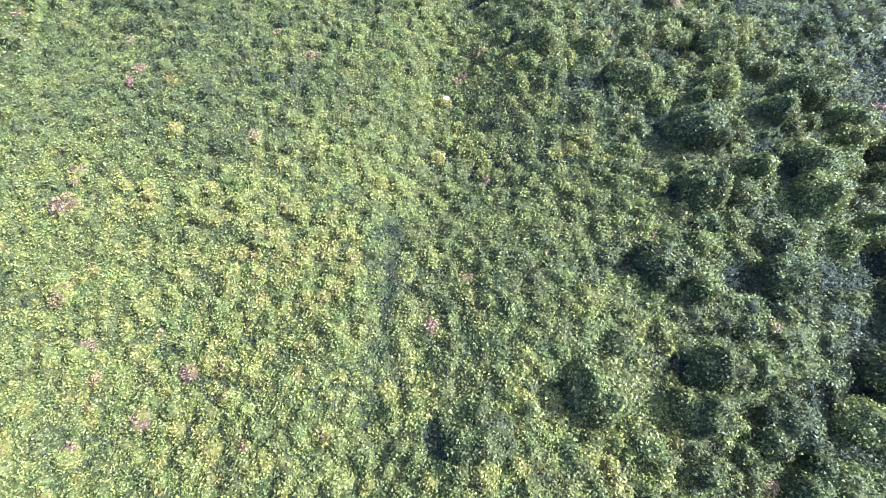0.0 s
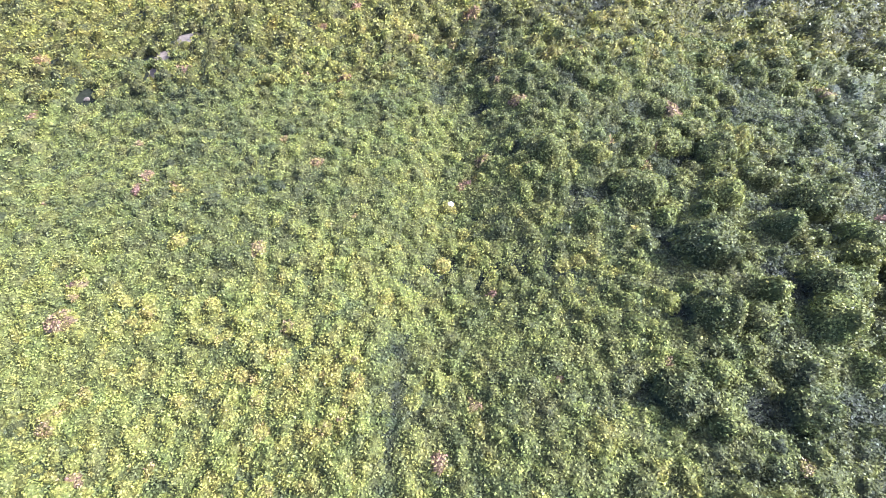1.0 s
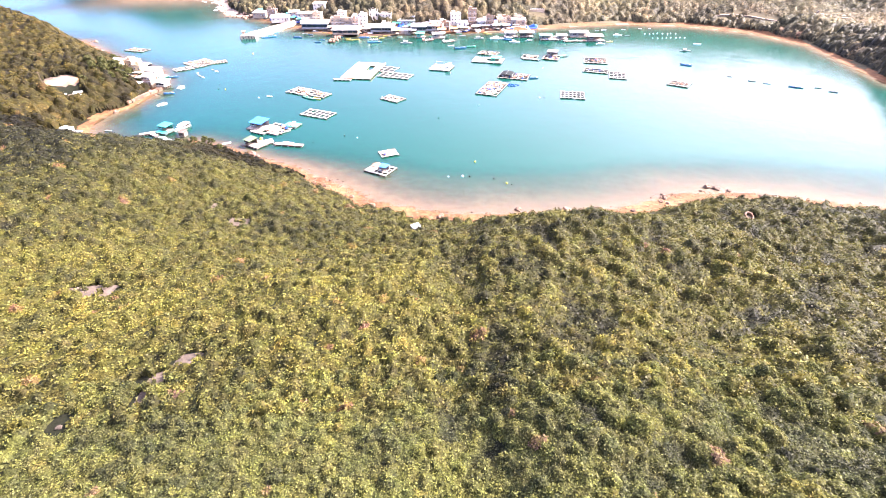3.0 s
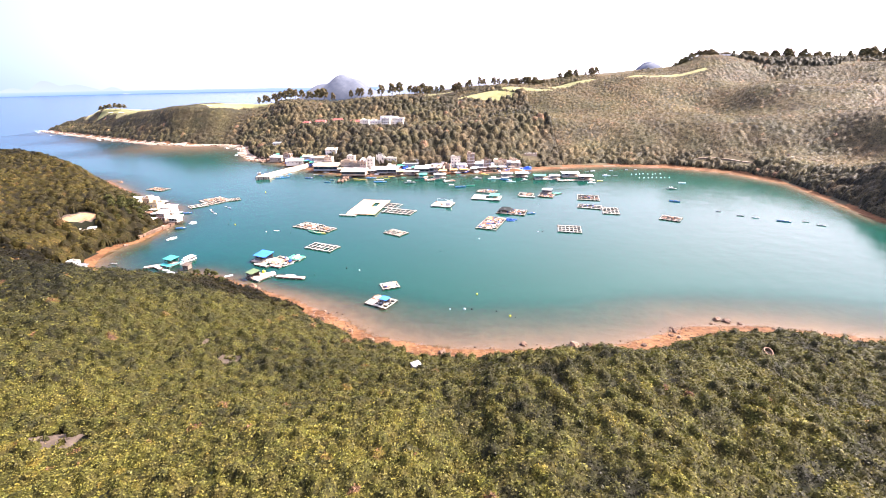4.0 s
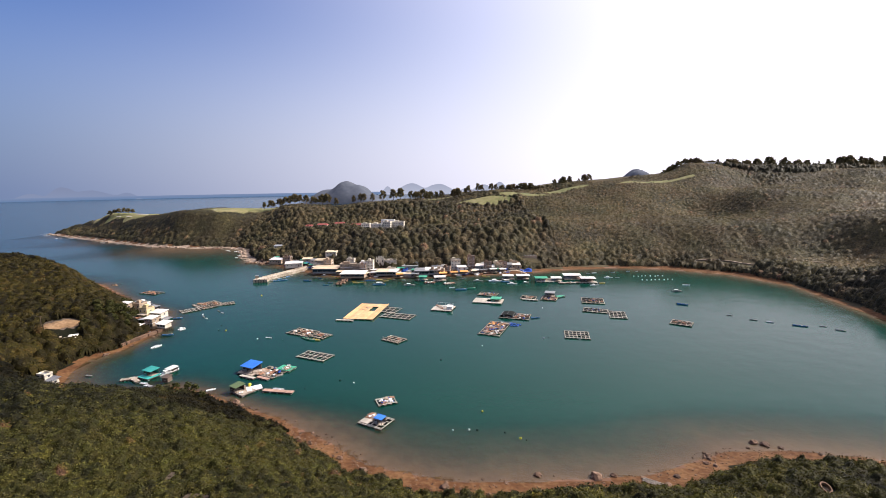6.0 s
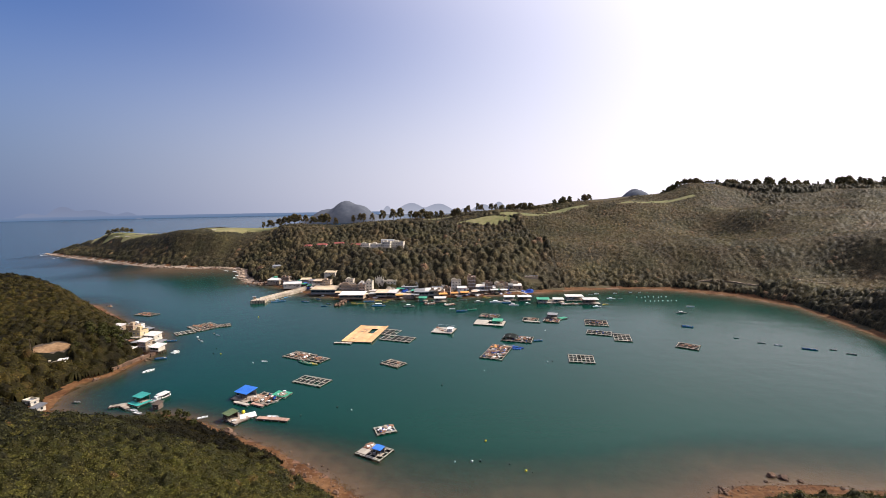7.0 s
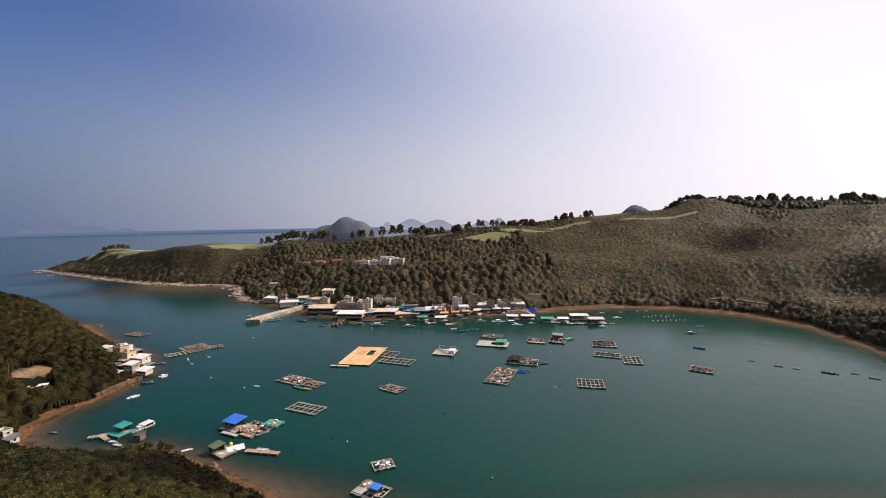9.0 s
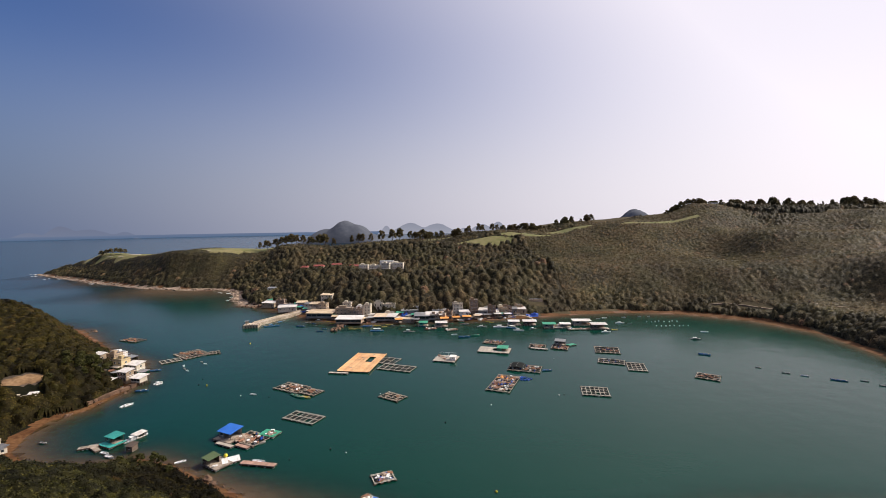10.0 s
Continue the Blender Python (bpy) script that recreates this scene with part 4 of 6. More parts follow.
BOATS = {
    "blue": lambda: sampan(6.0, HULLBLUE, "open blue fishing boat afloat with an outboard motor"),
    "white": lambda: sampan(6.0, HULLWHITE, "open white fishing boat afloat with an outboard motor"),
    "grey": lambda: sampan(6.4, HULLGREY, "weathered grey wooden boat afloat on the bay"),
    "green": lambda: sampan(6.5, HULLGREEN, "green open workboat afloat on the bay"),
    "yellow": lambda: sampan(8.0, material("yellow_hull", [(0.40, 0.29, 0.05), (0.55, 0.42, 0.10)], 0.5, grain=1.5), "long yellow wooden boat moored by the village"),
    "launch": lambda: sampan(10.5, HULLWHITE, "white motor launch with a small cabin, moored", cabin=WHITE),
    "ferry": lambda: sampan(11.0, HULLBLUE, "blue and white boat with a pale awning, moored", awning=ROOFWHITE),
    "work": lambda: sampan(9.0, HULLGREY, "grey workboat with a dark cabin, moored", cabin=TIN),
    "dinghy": lambda: sampan(4.2, HULLWHITE, "small white dinghy afloat", motor=False),
}


def boat(kind, x, y, rz, s=1.0):
    return place("boat " + kind, BOATS[kind], spot(x, y, 0.05, rz, s))


# ------------------------------------------------------------------ loose gear on the rafts
def crate_():
    ob = thing("crate", Matrix(), "white foam fish crate on a raft", "crate", "crates")
    bm = box(B(), 0, 0, 0, 1.2, 0.8, 0.6)
    part("body", bm, FOAM, ob)
    part("lid", box(B(), 0, 0, 0, 1.26, 0.86, 0.1), WHITE, ob, at=pose(0, 0, 0.6))
    return ob


def drum_(mat, label):
    ob = thing("barrel", Matrix(), label, "barrel", "barrels")
    part("body", tube(B(), (0, 0, 0), (0, 0, 0.95), 0.34, n=10), mat, ob)
    part("rim", tube(B(), (0, 0, 0), (0, 0, 0.08), 0.37, n=10), RUBBER, ob, at=pose(0, 0, 0.9))
    return ob


def heap_(mat, label, cat, seed):
    bm = ball(B(), 0, 0, 0, 1.0, 1.0, 1.0, 0, 0.0, 2)
    pick = random.Random(seed)
    for v in bm.verts:
        p = [math.copysign(abs(q) ** 0.55, q) for q in v.co]
        v.co = Vector((p[0] * 1.15 * pick.uniform(0.75, 1.15), p[1] * 0.75 * pick.uniform(0.7, 1.2), max(p[2], -0.05) * 0.5 * pick.uniform(0.2, 1.3)))
    return solo(cat.replace(" ", "_"), bm, mat, Matrix(), label, cat, cat + "s")


def stack_():
    ob = thing("plank_stack", Matrix(), "loose stack of weathered planks", "planks", "plank stacks")
    for i in range(5):
        part("plank", box(B(), 0, 0, 0, 2.6 + 0.3 * (i % 3), 0.3, 0.12), PLANK, ob, at=pose(0.1 * i, 0.28 * (i % 3) - 0.3, 0.13 * (i // 3), 0, 0, 5 * i - 9))
    return ob


GEAR = {
    "crate": crate_,
    "drum": lambda: drum_(BLUE, "blue plastic barrel on a raft"),
    "whitedrum": lambda: drum_(FOAM, "white plastic barrel on a raft"),
    "planks": lambda: stack_(),
    "brown": lambda: heap_(material("sacking", [(0.10, 0.072, 0.048), (0.30, 0.23, 0.17)], 0.9, grain=2.0, island=True, random=0.6), "tan sack of rope and sacking", "sack", 13),
    "net": lambda: heap_(NET, "heap of dark fishing net on a raft", "fishing net", 2),
    "tarp": lambda: heap_(BLUE, "crumpled blue tarpaulin over gear", "tarpaulin", 4),
    "sheet": lambda: heap_(FOAM, "crumpled pale sheet over gear", "cover sheet", 6),
    "rust": lambda: heap_(material("rusty_gear", [(0.10, 0.05, 0.03), (0.24, 0.12, 0.07)], 0.9, grain=3.0, island=True, random=0.6), "brown coil of heavy rope and gear", "rope coil", 8),
    "orange": lambda: heap_(ORANGE, "crumpled orange tarpaulin over gear", "tarpaulin", 9),
}


def gear(kind, m):
    return place("gear " + kind, GEAR[kind], m)


def litter(x, y, rz, lx, ly, kinds, n, z=0.6):
    """Gear strewn over a raft."""
    base = pose(x, y, z, 0, 0, rz)
    for _ in range(int(n * 1.15)):
        k = dice.choice(kinds)
        s = dice.uniform(0.55, 1.25)
        gear(k, base @ spot(dice.uniform(-0.44, 0.44) * lx, dice.uniform(-0.44, 0.44) * ly, 0, dice.uniform(0, 180), s))


# ------------------------------------------------------------------ rafts
def raft(x, y, rz, lx, ly, nx, ny, label, wood=None, nets=0.4, floats=DARKWOOD, double=True):
    """A fish-farm raft: plank walks round a grid of net cells, held up by floats."""
    wood = wood or PLANK
    ob = thing("fish_raft", pose(x, y, 0, 0, 0, rz), label, "fish raft", "fish rafts")
    ax = part("plank", box(B(), 0, 0, 0, 0.34, ly + 0.6, 0.12), wood, ob, at=pose(-lx / 2, 0, 0.42))
    for i in range(1, nx + 1):
        again(ax, pose(-lx / 2 + lx * i / nx, dice.uniform(-0.12, 0.12), 0.42, 0, 0, dice.uniform(-0.8, 0.8)))
    ay = part("plank", box(B(), 0, 0, 0, lx + 0.6, 0.34, 0.12), wood, ob, at=pose(0, -ly / 2, 0.55))
    for j in range(1, ny + 1):
        again(ay, pose(dice.uniform(-0.12, 0.12), -ly / 2 + ly * j / ny, 0.55, 0, 0, dice.uniform(-0.8, 0.8)))
    if double:
        for s in (-1, 1):
            again(ay, pose(0, s * (ly / 2 - 0.62), 0.55))
    f = None
    for i in range(nx + 1):
        for j in (0, ny):
            m = pose(-lx / 2 + lx * i / nx, -ly / 2 + ly * j / ny, 0.12, 0, 90, 0)
            if f is None:
                f = part("float", tube(B(), (0, 0, -0.55), (0, 0, 0.55), 0.26, n=8), floats, ob, at=m)
            else:
                again(f, m)
    cx, cy = lx / nx - 0.7, ly / ny - 0.7
    n = None
    for i in range(nx):
        for j in range(ny):
            if dice.random() < 0.78 + 0.22 * nets:
                m = pose(-lx / 2 + lx * (i + 0.5) / nx, -ly / 2 + ly * (j + 0.5) / ny, 0.08)
                if n is None:
                    bm = B()
                    bmesh.ops.create_grid(bm, x_segments=3, y_segments=3, size=0.5)
                    for v in bm.verts:
                        edge = max(abs(v.co.x), abs(v.co.y)) > 0.4
                        v.co = Vector((v.co.x * cx, v.co.y * cy, 0.36 if edge else 0.0))
                    bmesh.ops.solidify(bm, geom=bm.faces[:], thickness=0.03)
                    n = part("net", bm, NET, ob, "dark fish net", at=m)
                else:
                    again(n, m)
    return ob


def deck(x, y, rz, lx, ly, label, wood, n, hole=None, kind="floating_platform"):
    """A floating platform of planks laid side by side on floats, maybe with a well in it."""
    ob = thing(kind, pose(x, y, 0, 0, 0, rz), label, "platform", "floating platforms")
    w = lx / n
    first = None
    for i in range(n):
        px = -lx / 2 + w * (i + 0.5)
        pieces = [(-ly / 2, ly / 2)]
        if hole and hole[0] < px < hole[1]:
            pieces = [(-ly / 2, hole[2]), (hole[3], ly / 2)]
        for a, b in pieces:
            if first is None or abs((b - a) - ly) > 0.01:
                p = part("plank", box(B(), 0, 0, 0, w * 0.96, b - a, 0.14), wood, ob, at=pose(px, (a + b) / 2, 0.62 + dice.uniform(0, 0.03)))
                first = first or p
            else:
                again(first, pose(px, (a + b) / 2 + dice.uniform(-0.1, 0.1), 0.62 + dice.uniform(0, 0.03)))
    e = part("beam", box(B(), 0, 0, 0, lx + 0.3, 0.3, 0.34), DARKWOOD, ob, at=pose(0, -ly / 2, 0.28))
    again(e, pose(0, ly / 2, 0.28))
    s = part("beam", box(B(), 0, 0, 0, 0.3, ly, 0.34), DARKWOOD, ob, at=pose(-lx / 2, 0, 0.28))
    again(s, pose(lx / 2, 0, 0.28))
    f = part("float", tube(B(), (0, -0.6, 0), (0, 0.6, 0), 0.33, n=8), FOAM, ob, at=pose(-lx / 2 + 0.4, -ly / 2 + 0.6, 0.05))
    for i in range(1, 5):
        for side in (-1, 1):
            again(f, pose(-lx / 2 + 0.4 + (lx - 0.8) * i / 4, side * (ly / 2 - 0.6), 0.05))
    return ob


def hut(x, y, z, rz, w, d, h, wall, roof, label, open_front=True, rise=0.5, over=0.5, group="huts on the water", name="hut"):
    """A shed of posts, wall sheets and a ribbed roof."""
    ob = thing(name, pose(x, y, z, 0, 0, rz), label, name.replace("_", " "), group)
    p = None
    for i in (-1, 0, 1):
        for j in (-1, 1):
            m = pose(i * w / 2, j * d / 2, 0)
            p = part("post", box(B(), 0, 0, 0, 0.16, 0.16, h + 0.1), DARKWOOD, ob, at=m) if p is None else again(p, m)
    part("wall", box(B(), 0, 0, 0, w, 0.1, h), wall, ob, at=pose(0, d / 2, 0))
    sidew = part("wall", box(B(), 0, 0, 0, 0.1, d, h), wall, ob, at=pose(-w / 2, 0, 0))
    if not open_front:
        again(sidew, pose(w / 2, 0, 0))
    fr = part("wall", box(B(), 0, 0, 0, w * (0.45 if open_front else 1), 0.1, h), wall, ob, at=pose(-w * (0.275 if open_front else 0), -d / 2, 0))
    win = part("window", box(B(), 0, 0, 0, w * 0.2, 0.08, h * 0.35), DARKGLASS, fr, "dark window", at=pose(0, -0.05, h * 0.45))
    part("sill", box(B(), 0, 0, 0, w * 0.24, 0.16, 0.07), WHITE, win, at=pose(0, -0.03, -0.07))
    part("floor", box(B(), 0, 0, 0, w + 0.2, d + 0.2, 0.12), PLANK, ob)
    part("roof", ridged(B(), 0, 0, 0, w + 2 * over, d + 2 * over, 0.07, rise, max(5, int(w * 1.2))), roof, ob, at=pose(0, 0, h + 0.02))
    return ob


# ------------------------------------------------------------------ houses
def window_(parent, m, w=1.2, h=1.2, key=None):
    o = part("window", box(B(), 0, 0, 0, w, 0.1, h), WHITE, parent, "pale framed window", at=m)
    part("pane", box(B(), 0, 0, 0, w * 0.86, 0.06, h * 0.84), DARKGLASS, o, at=pose(0, -0.045, h * 0.08))
    return o


def windows(parent, w, d, z, storey, n, first, win=(1.2, 1.2)):
    """A row of windows on the front and sides of a storey."""
    for i in range(n):
        m = pose(-w / 2 + w * (i + 0.5) / n, -d / 2 - 0.02, z + storey * 0.36)
        first = repeat(first, m, parent, win)
    for s in (-1, 1):
        for j in range(max(1, n // 2)):
            yy = -d / 2 + d * (j + 0.5) / max(1, n // 2)
            repeat(first, pose(s * (w / 2 + 0.02), yy, z + storey * 0.36, 0, 0, 90 * s), parent, win)
    return first


def repeat(first, m, parent, win):
    if first is None:
        return window_(parent, m, *win)
    o = again(first, m)
    for c in first.children:
        k = new("pane", c.data)
        k.parent, k.matrix_basis = o, c.matrix_basis.copy()
    return first


def house(x, y, rz, w, d, storeys, wall, label, roof="flat", roofmat=None, z=None, n=3, storey=3.0, tank=True, sunk=1.5, terrace=False, door=True):
    """A village house: walls, floor bands, windows with panes, a door, and a flat roof with parapet or a sheet or tiled roof."""
    z = gz_at(x, y) if z is None else z
    ob = thing("house", pose(x, y, z, 0, 0, rz), label, "house", "houses round the bay")
    h = storeys * storey
    body = part("wall", box(B(), 0, 0, -sunk, w, d, h + sunk), wall, ob)
    for s in range(1, storeys):
        part("floor_band", box(B(), 0, 0, 0, w + 0.16, d + 0.16, 0.22), WHITE, ob, at=pose(0, 0, s * storey - 0.1))
    first = None
    for s in range(storeys):
        first = windows(body, w, d, s * storey, storey, n, first)
    if door:
        dr = part("door", box(B(), 0, 0, 0, 1.1, 0.1, 2.1), DARKWOOD, body, at=pose(w * 0.28, -d / 2 - 0.06, 0))
    if roof == "flat":
        part("roof", box(B(), 0, 0, 0, w + 0.3, d + 0.3, 0.25), roofmat or CONCRETE, ob, at=pose(0, 0, h))
        for i, (sx, sy, px, py) in enumerate(((w + 0.3, 0.18, 0, -d / 2), (w + 0.3, 0.18, 0, d / 2), (0.18, d, -w / 2, 0), (0.18, d, w / 2, 0))):
            part("parapet", box(B(), 0, 0, 0, sx, sy, 0.8), wall, ob, at=pose(px, py, h + 0.25))
        if tank:
            t = part("stair_head", box(B(), 0, 0, 0, w * 0.35, d * 0.35, 2.0), wall, ob, at=pose(-w * 0.2, d * 0.2, h + 0.25))
            part("water_tank", tube(B(), (0, 0, 0), (0, 0, 1.1), 0.6, n=10), TIN, ob, "grey water tank", at=pose(w * 0.25, d * 0.15, h + 0.25))
    elif roof == "sheet":
        part("roof", ridged(B(), 0, 0, 0, w + 1.2, d + 1.4, 0.1, 0.9, max(6, int(w))), roofmat or ROOFWHITE, ob, at=pose(0, 0, h + 0.05))
    else:
        bm = B()
        e = 0.7
        v = [bm.verts.new(p) for p in ((-w / 2 - e, -d / 2 - e, 0), (w / 2 + e, -d / 2 - e, 0), (w / 2 + e, d / 2 + e, 0), (-w / 2 - e, d / 2 + e, 0), (-w / 2 + 1, 0, 2.0), (w / 2 - 1, 0, 2.0))]
        for q in ((0, 1, 5, 4), (2, 3, 4, 5), (1, 2, 5), (3, 0, 4), (3, 2, 1, 0)):
            bm.faces.new([v[i] for i in q])
        part("roof", bm, roofmat or REDROOF, ob, at=pose(0, 0, h + 0.02))
    if terrace:
        part("terrace", box(B(), 0, 0, 0, w + 1.0, 3.0, 0.3), CONCRETE, ob, at=pose(0, -d / 2 - 1.5, storey - 0.3))
    return ob


def stilt_hall(x, y, rz, w, d, h, roofmat, wall, label, floor=1.6, rise=1.0, n=5):
    """A waterside restaurant on posts: floor, posts, low walls, window openings and a wide sheet roof."""
    ob = thing("stilt_hall", pose(x, y, 0, 0, 0, rz), label, "waterside hall", "halls on stilts")
    p = None
    for i in range(n + 1):
        for j in range(4):
            m = pose(-w / 2 + w * i / n, -d / 2 + d * j / 3, -2.0)
            p = part("post", tube(B(), (0, 0, 0), (0, 0, floor + 2.0), 0.2, n=6), DARKWOOD, ob, at=m) if p is None else again(p, m)
    part("floor", box(B(), 0, 0, 0, w + 0.5, d + 0.5, 0.3), PLANK, ob, at=pose(0, 0, floor))
    part("wall", box(B(), 0, 0, 0, w, 0.15, h), wall, ob, at=pose(0, d / 2, floor + 0.3))
    s = part("wall", box(B(), 0, 0, 0, 0.15, d, h), wall, ob, at=pose(-w / 2, 0, floor + 0.3))
    again(s, pose(w / 2, 0, floor + 0.3))
    part("wall", box(B(), 0, 0, 0, w, 0.15, h * 0.35), wall, ob, at=pose(0, -d / 2, floor + 0.3))
    part("wall", box(B(), 0, 0, 0, w, 0.15, h * 0.2), wall, ob, at=pose(0, -d / 2, floor + 0.3 + h * 0.8))
    q = None
    for i in range(n):
        m = pose(-w / 2 + w * (i + 0.5) / n, -d / 2 + 0.02, floor + 0.3 + h * 0.35)
        q = part("window", box(B(), 0, 0, 0, w / n - 0.4, 0.08, h * 0.45), DARKGLASS, ob, at=m) if q is None else again(q, m)
    part("roof", ridged(B(), 0, 0, 0, w + 2.0, d + 2.0, 0.12, rise, int(w), 0.08), roofmat, ob, at=pose(0, 0, floor + 0.35 + h))
    return ob

# ------------------------------------------------------------------ rafts and platforms on the bay
MESS = ["planks", "net", "rust", "brown", "planks", "drum", "rust", "brown", "crate"]

deck(-56.8, 325, -9, 20.5, 40, "large new plywood platform afloat with a square well", PLY, 24, (1.2, 5.2, 0.5, 12.0), kind="floating_platform")
box_rail = thing("rail", pose(-56.8, 325, 0, 0, 0, -9), "low plywood kerb round the new platform", "rail")
part("board", box(B(), 0, 0, 0, 0.3, 40, 0.45), PLY, box_rail, at=pose(-10.2, 0, 0.79))
part("board", box(B(), 0, 0, 0, 0.3, 40, 0.45), PLY, box_rail, at=pose(10.2, 0, 0.79))
for i, (gx_, gy_) in enumerate(((-57.5, 331), (-58.5, 334), (-60, 329), (-52, 341), (-63, 313))):
    gear("planks", spot(gx_, gy_, 0.8, 60 * i + 70, 0.9))
deck(-68.5, 303.5, -9, 12, 2.2, "narrow pale pontoon beside the new platform", PALE, 12, kind="pontoon")
raft(-33.5, 312.5, -20, 22, 11, 6, 2, "bare timber raft frame of twelve cells", PALE, 0.5)
raft(-40.5, 328, -20, 12, 13, 3, 2, "bare timber raft frame with dark nets", PALE, 0.6)
raft(-30.7, 263.7, -35, 12.5, 8.2, 4, 3, "small square fish raft with wooden walks", None, 0.5)
litter(-30.7, 263.7, -35, 11, 7, ["rust", "planks", "brown", "net"], 7)
raft(-70.1, 238.6, -24, 17.3, 9.3, 6, 2, "empty timber raft frame of twelve cells", PALE, 0.3)
raft(-89, 279, -28, 17, 11, 5, 3, "cluttered fish raft with brown gear", None, 0.6)
litter(-89, 279, -28, 15, 9, MESS, 34)
raft(-76, 272, -28, 10, 8, 3, 2, "fish raft with green nets and gear", None, 0.6)
litter(-76, 272, -28, 9, 7, MESS, 12)
boat("green", -84, 268, -35)
boat("green", -80.5, 265.5, -28, 1.1)
boat("yellow", -77, 265, -25, 0.8)
deck(-2.1, 331, -17, 15, 14, "pale square platform with a small white hut", PALE, 14)
hut(2.5, 327.5, 0.76, -17, 3.5, 3, 2.2, WHITE, ROOFWHITE, "small white hut on the pale platform", False)
pf = thing("pole_frame", pose(-2.1, 331, 0.78, 0, 0, -17), "bare metal pole frame over the pale platform", "frame")
for i in (-6, 0, 6):
    for j in (-5.5, 5.5):
        part("pole", tube(B(), (0, 0, 0), (0, 0, 2.4), 0.06, n=6), WHITE, pf, at=pose(i, j, 0))
for j in (-5.5, 5.5):
    part("rail", tube(B(), (-6, j, 2.4), (6, j, 2.4), 0.06, n=6), WHITE, pf)
litter(-4, 333, -17, 9, 8, ["brown", "crate", "rust", "planks"], 8, 0.8)
deck(32.6, 351, -15, 22.5, 14, "long pale barge with two wells and a green awning", PALE, 22, (-1, 4, -2, 3.5), kind="barge")
hut(38.5, 350.5, 0.76, -15, 7, 7, 1.9, GREENTIN, GREENTIN, "low shed with a bright green roof on the barge", True, 0.2)
raft(34.5, 373, -22, 15, 10, 5, 2, "fish raft with gear behind the barge", None, 0.7)
litter(34.5, 373, -22, 14, 9, MESS, 22)
raft(65.2, 360, -18, 11.5, 10, 4, 2, "small cluttered fish raft", None, 0.7)
litter(65.2, 361, -18, 10, 7, ["rust", "net", "planks", "brown"], 18)
deck(65, 353, -18, 12, 2, "pale plank walk of a fish raft", PALE, 10, kind="pontoon")
raft(81.5, 358, -22, 11.5, 13, 4, 3, "crowded fish raft with a hut", None, 0.7)
litter(81, 354, -22, 10, 7, MESS, 22)
hut(83, 364, 0.7, -22, 7, 5, 2.8, TIN, TIN, "grey hut with windows on a fish raft")
deck(91, 363, 30, 7, 4, "small green edged pontoon afloat", GREENTIN, 7, kind="pontoon")
raft(30.3, 282.5, -22, 13, 27, 4, 6, "large fish raft crowded with gear", None, 0.85)
litter(30.3, 282.5, -22, 13, 27, MESS + ["net", "net", "rust", "sheet", "orange", "tarp"], 95)
for i, (gx_, gy_) in enumerate(((31, 281), (33.5, 280), (29, 280), (35, 283))):
    gear("tarp", spot(gx_, gy_, 0.8, 40 * i, 1.0))
for i in range(4):
    gear("orange", spot(28 + 2.6 * i, 291 - 0.8 * i, 0.8, 25 * i, 0.8))
raft(47, 309, -18, 19.5, 13, 6, 3, "fish raft with a dark net cover", None, 0.8)
litter(47, 309, -18, 19, 12, MESS + ["net"], 40)
cover = thing("net_cover", pose(42.5, 311, 0.7, 0, 0, -18), "dark arched net cover on a fish raft", "net cover")
bm = B()
bmesh.ops.create_grid(bm, x_segments=10, y_segments=6, size=0.5)
for v in bm.verts:
    v.co = Vector((v.co.x * 10, v.co.y * 10, 1.7 * max(0, 1 - (2 * v.co.x) ** 2) ** 0.6))
bmesh.ops.solidify(bm, geom=bm.faces[:], thickness=0.05)
part("netting", bm, NET, cover)
for i in (-0.4, 0, 0.4):
    part("hoop", tube(B(), (i * 10, -5, 1.66 * max(0, 1 - 4 * i * i) ** 0.6), (i * 10, 5, 1.66 * max(0, 1 - 4 * i * i) ** 0.6), 0.08, n=6), TIN, cover)
bp = thing("blue_float_pontoon", pose(43.5, 290, 0, 0, 0, -20), "cluster of blue plastic barrels afloat", "barrels")
for i in range(16):
    m = pose(dice.uniform(-4, 4), dice.uniform(-3, 3), 0.2, 90, 0, dice.uniform(0, 180))
    q = part("barrel", tube(B(), (0, 0, -0.6), (0, 0, 0.6), 0.42, n=8), BLUE, bp, at=m) if i == 0 else again(q, m)
boat("blue", 60, 305, 10)
raft(77.6, 268.4, -12, 13.8, 12.8, 6, 3, "bare timber raft frame of eighteen cells", PALE, 0.25)
raft(112.2, 348, -14, 16, 15.5, 5, 3, "brown fish raft with covered cells", None, 0.7)
litter(112.2, 348, -14, 15, 14, ["net", "rust", "net", "drum"], 26)
raft(105.5, 321, -22, 16, 9.5, 5, 2, "fish raft with dark nets and tall gear", PALE, 0.8)
litter(105.5, 322, -22, 14, 7, ["net", "drum", "net"], 14)
raft(117, 309.5, -15, 10.5, 16, 4, 4, "empty pale raft frame of sixteen cells", PALE, 0.5)
raft(150.5, 289.5, -35, 12, 10, 4, 3, "brown fish raft with wooden walks", None, 0.6)
litter(150.5, 289.5, -35, 10, 8, ["rust", "net", "rust"], 10)
raft(-183, 349, -38, 20, 17, 9, 5, "wide brown timber fish raft", None, 0.6)
litter(-185, 349, -38, 18, 14, ["rust", "rust", "net"], 16)
raft(-189, 333, 42, 12, 8, 4, 2, "grey raft frame with dark cells", PALE, 0.7)
raft(-170, 352, 30, 9, 7, 4, 2, "narrow brown timber raft frame", None, 0.5)
raft(-254.6, 392, -20, 18, 9, 5, 2, "grey fish raft off the headland", None, 0.7)
litter(-254.6, 392, -20, 16, 8, ["net", "rust"], 10)

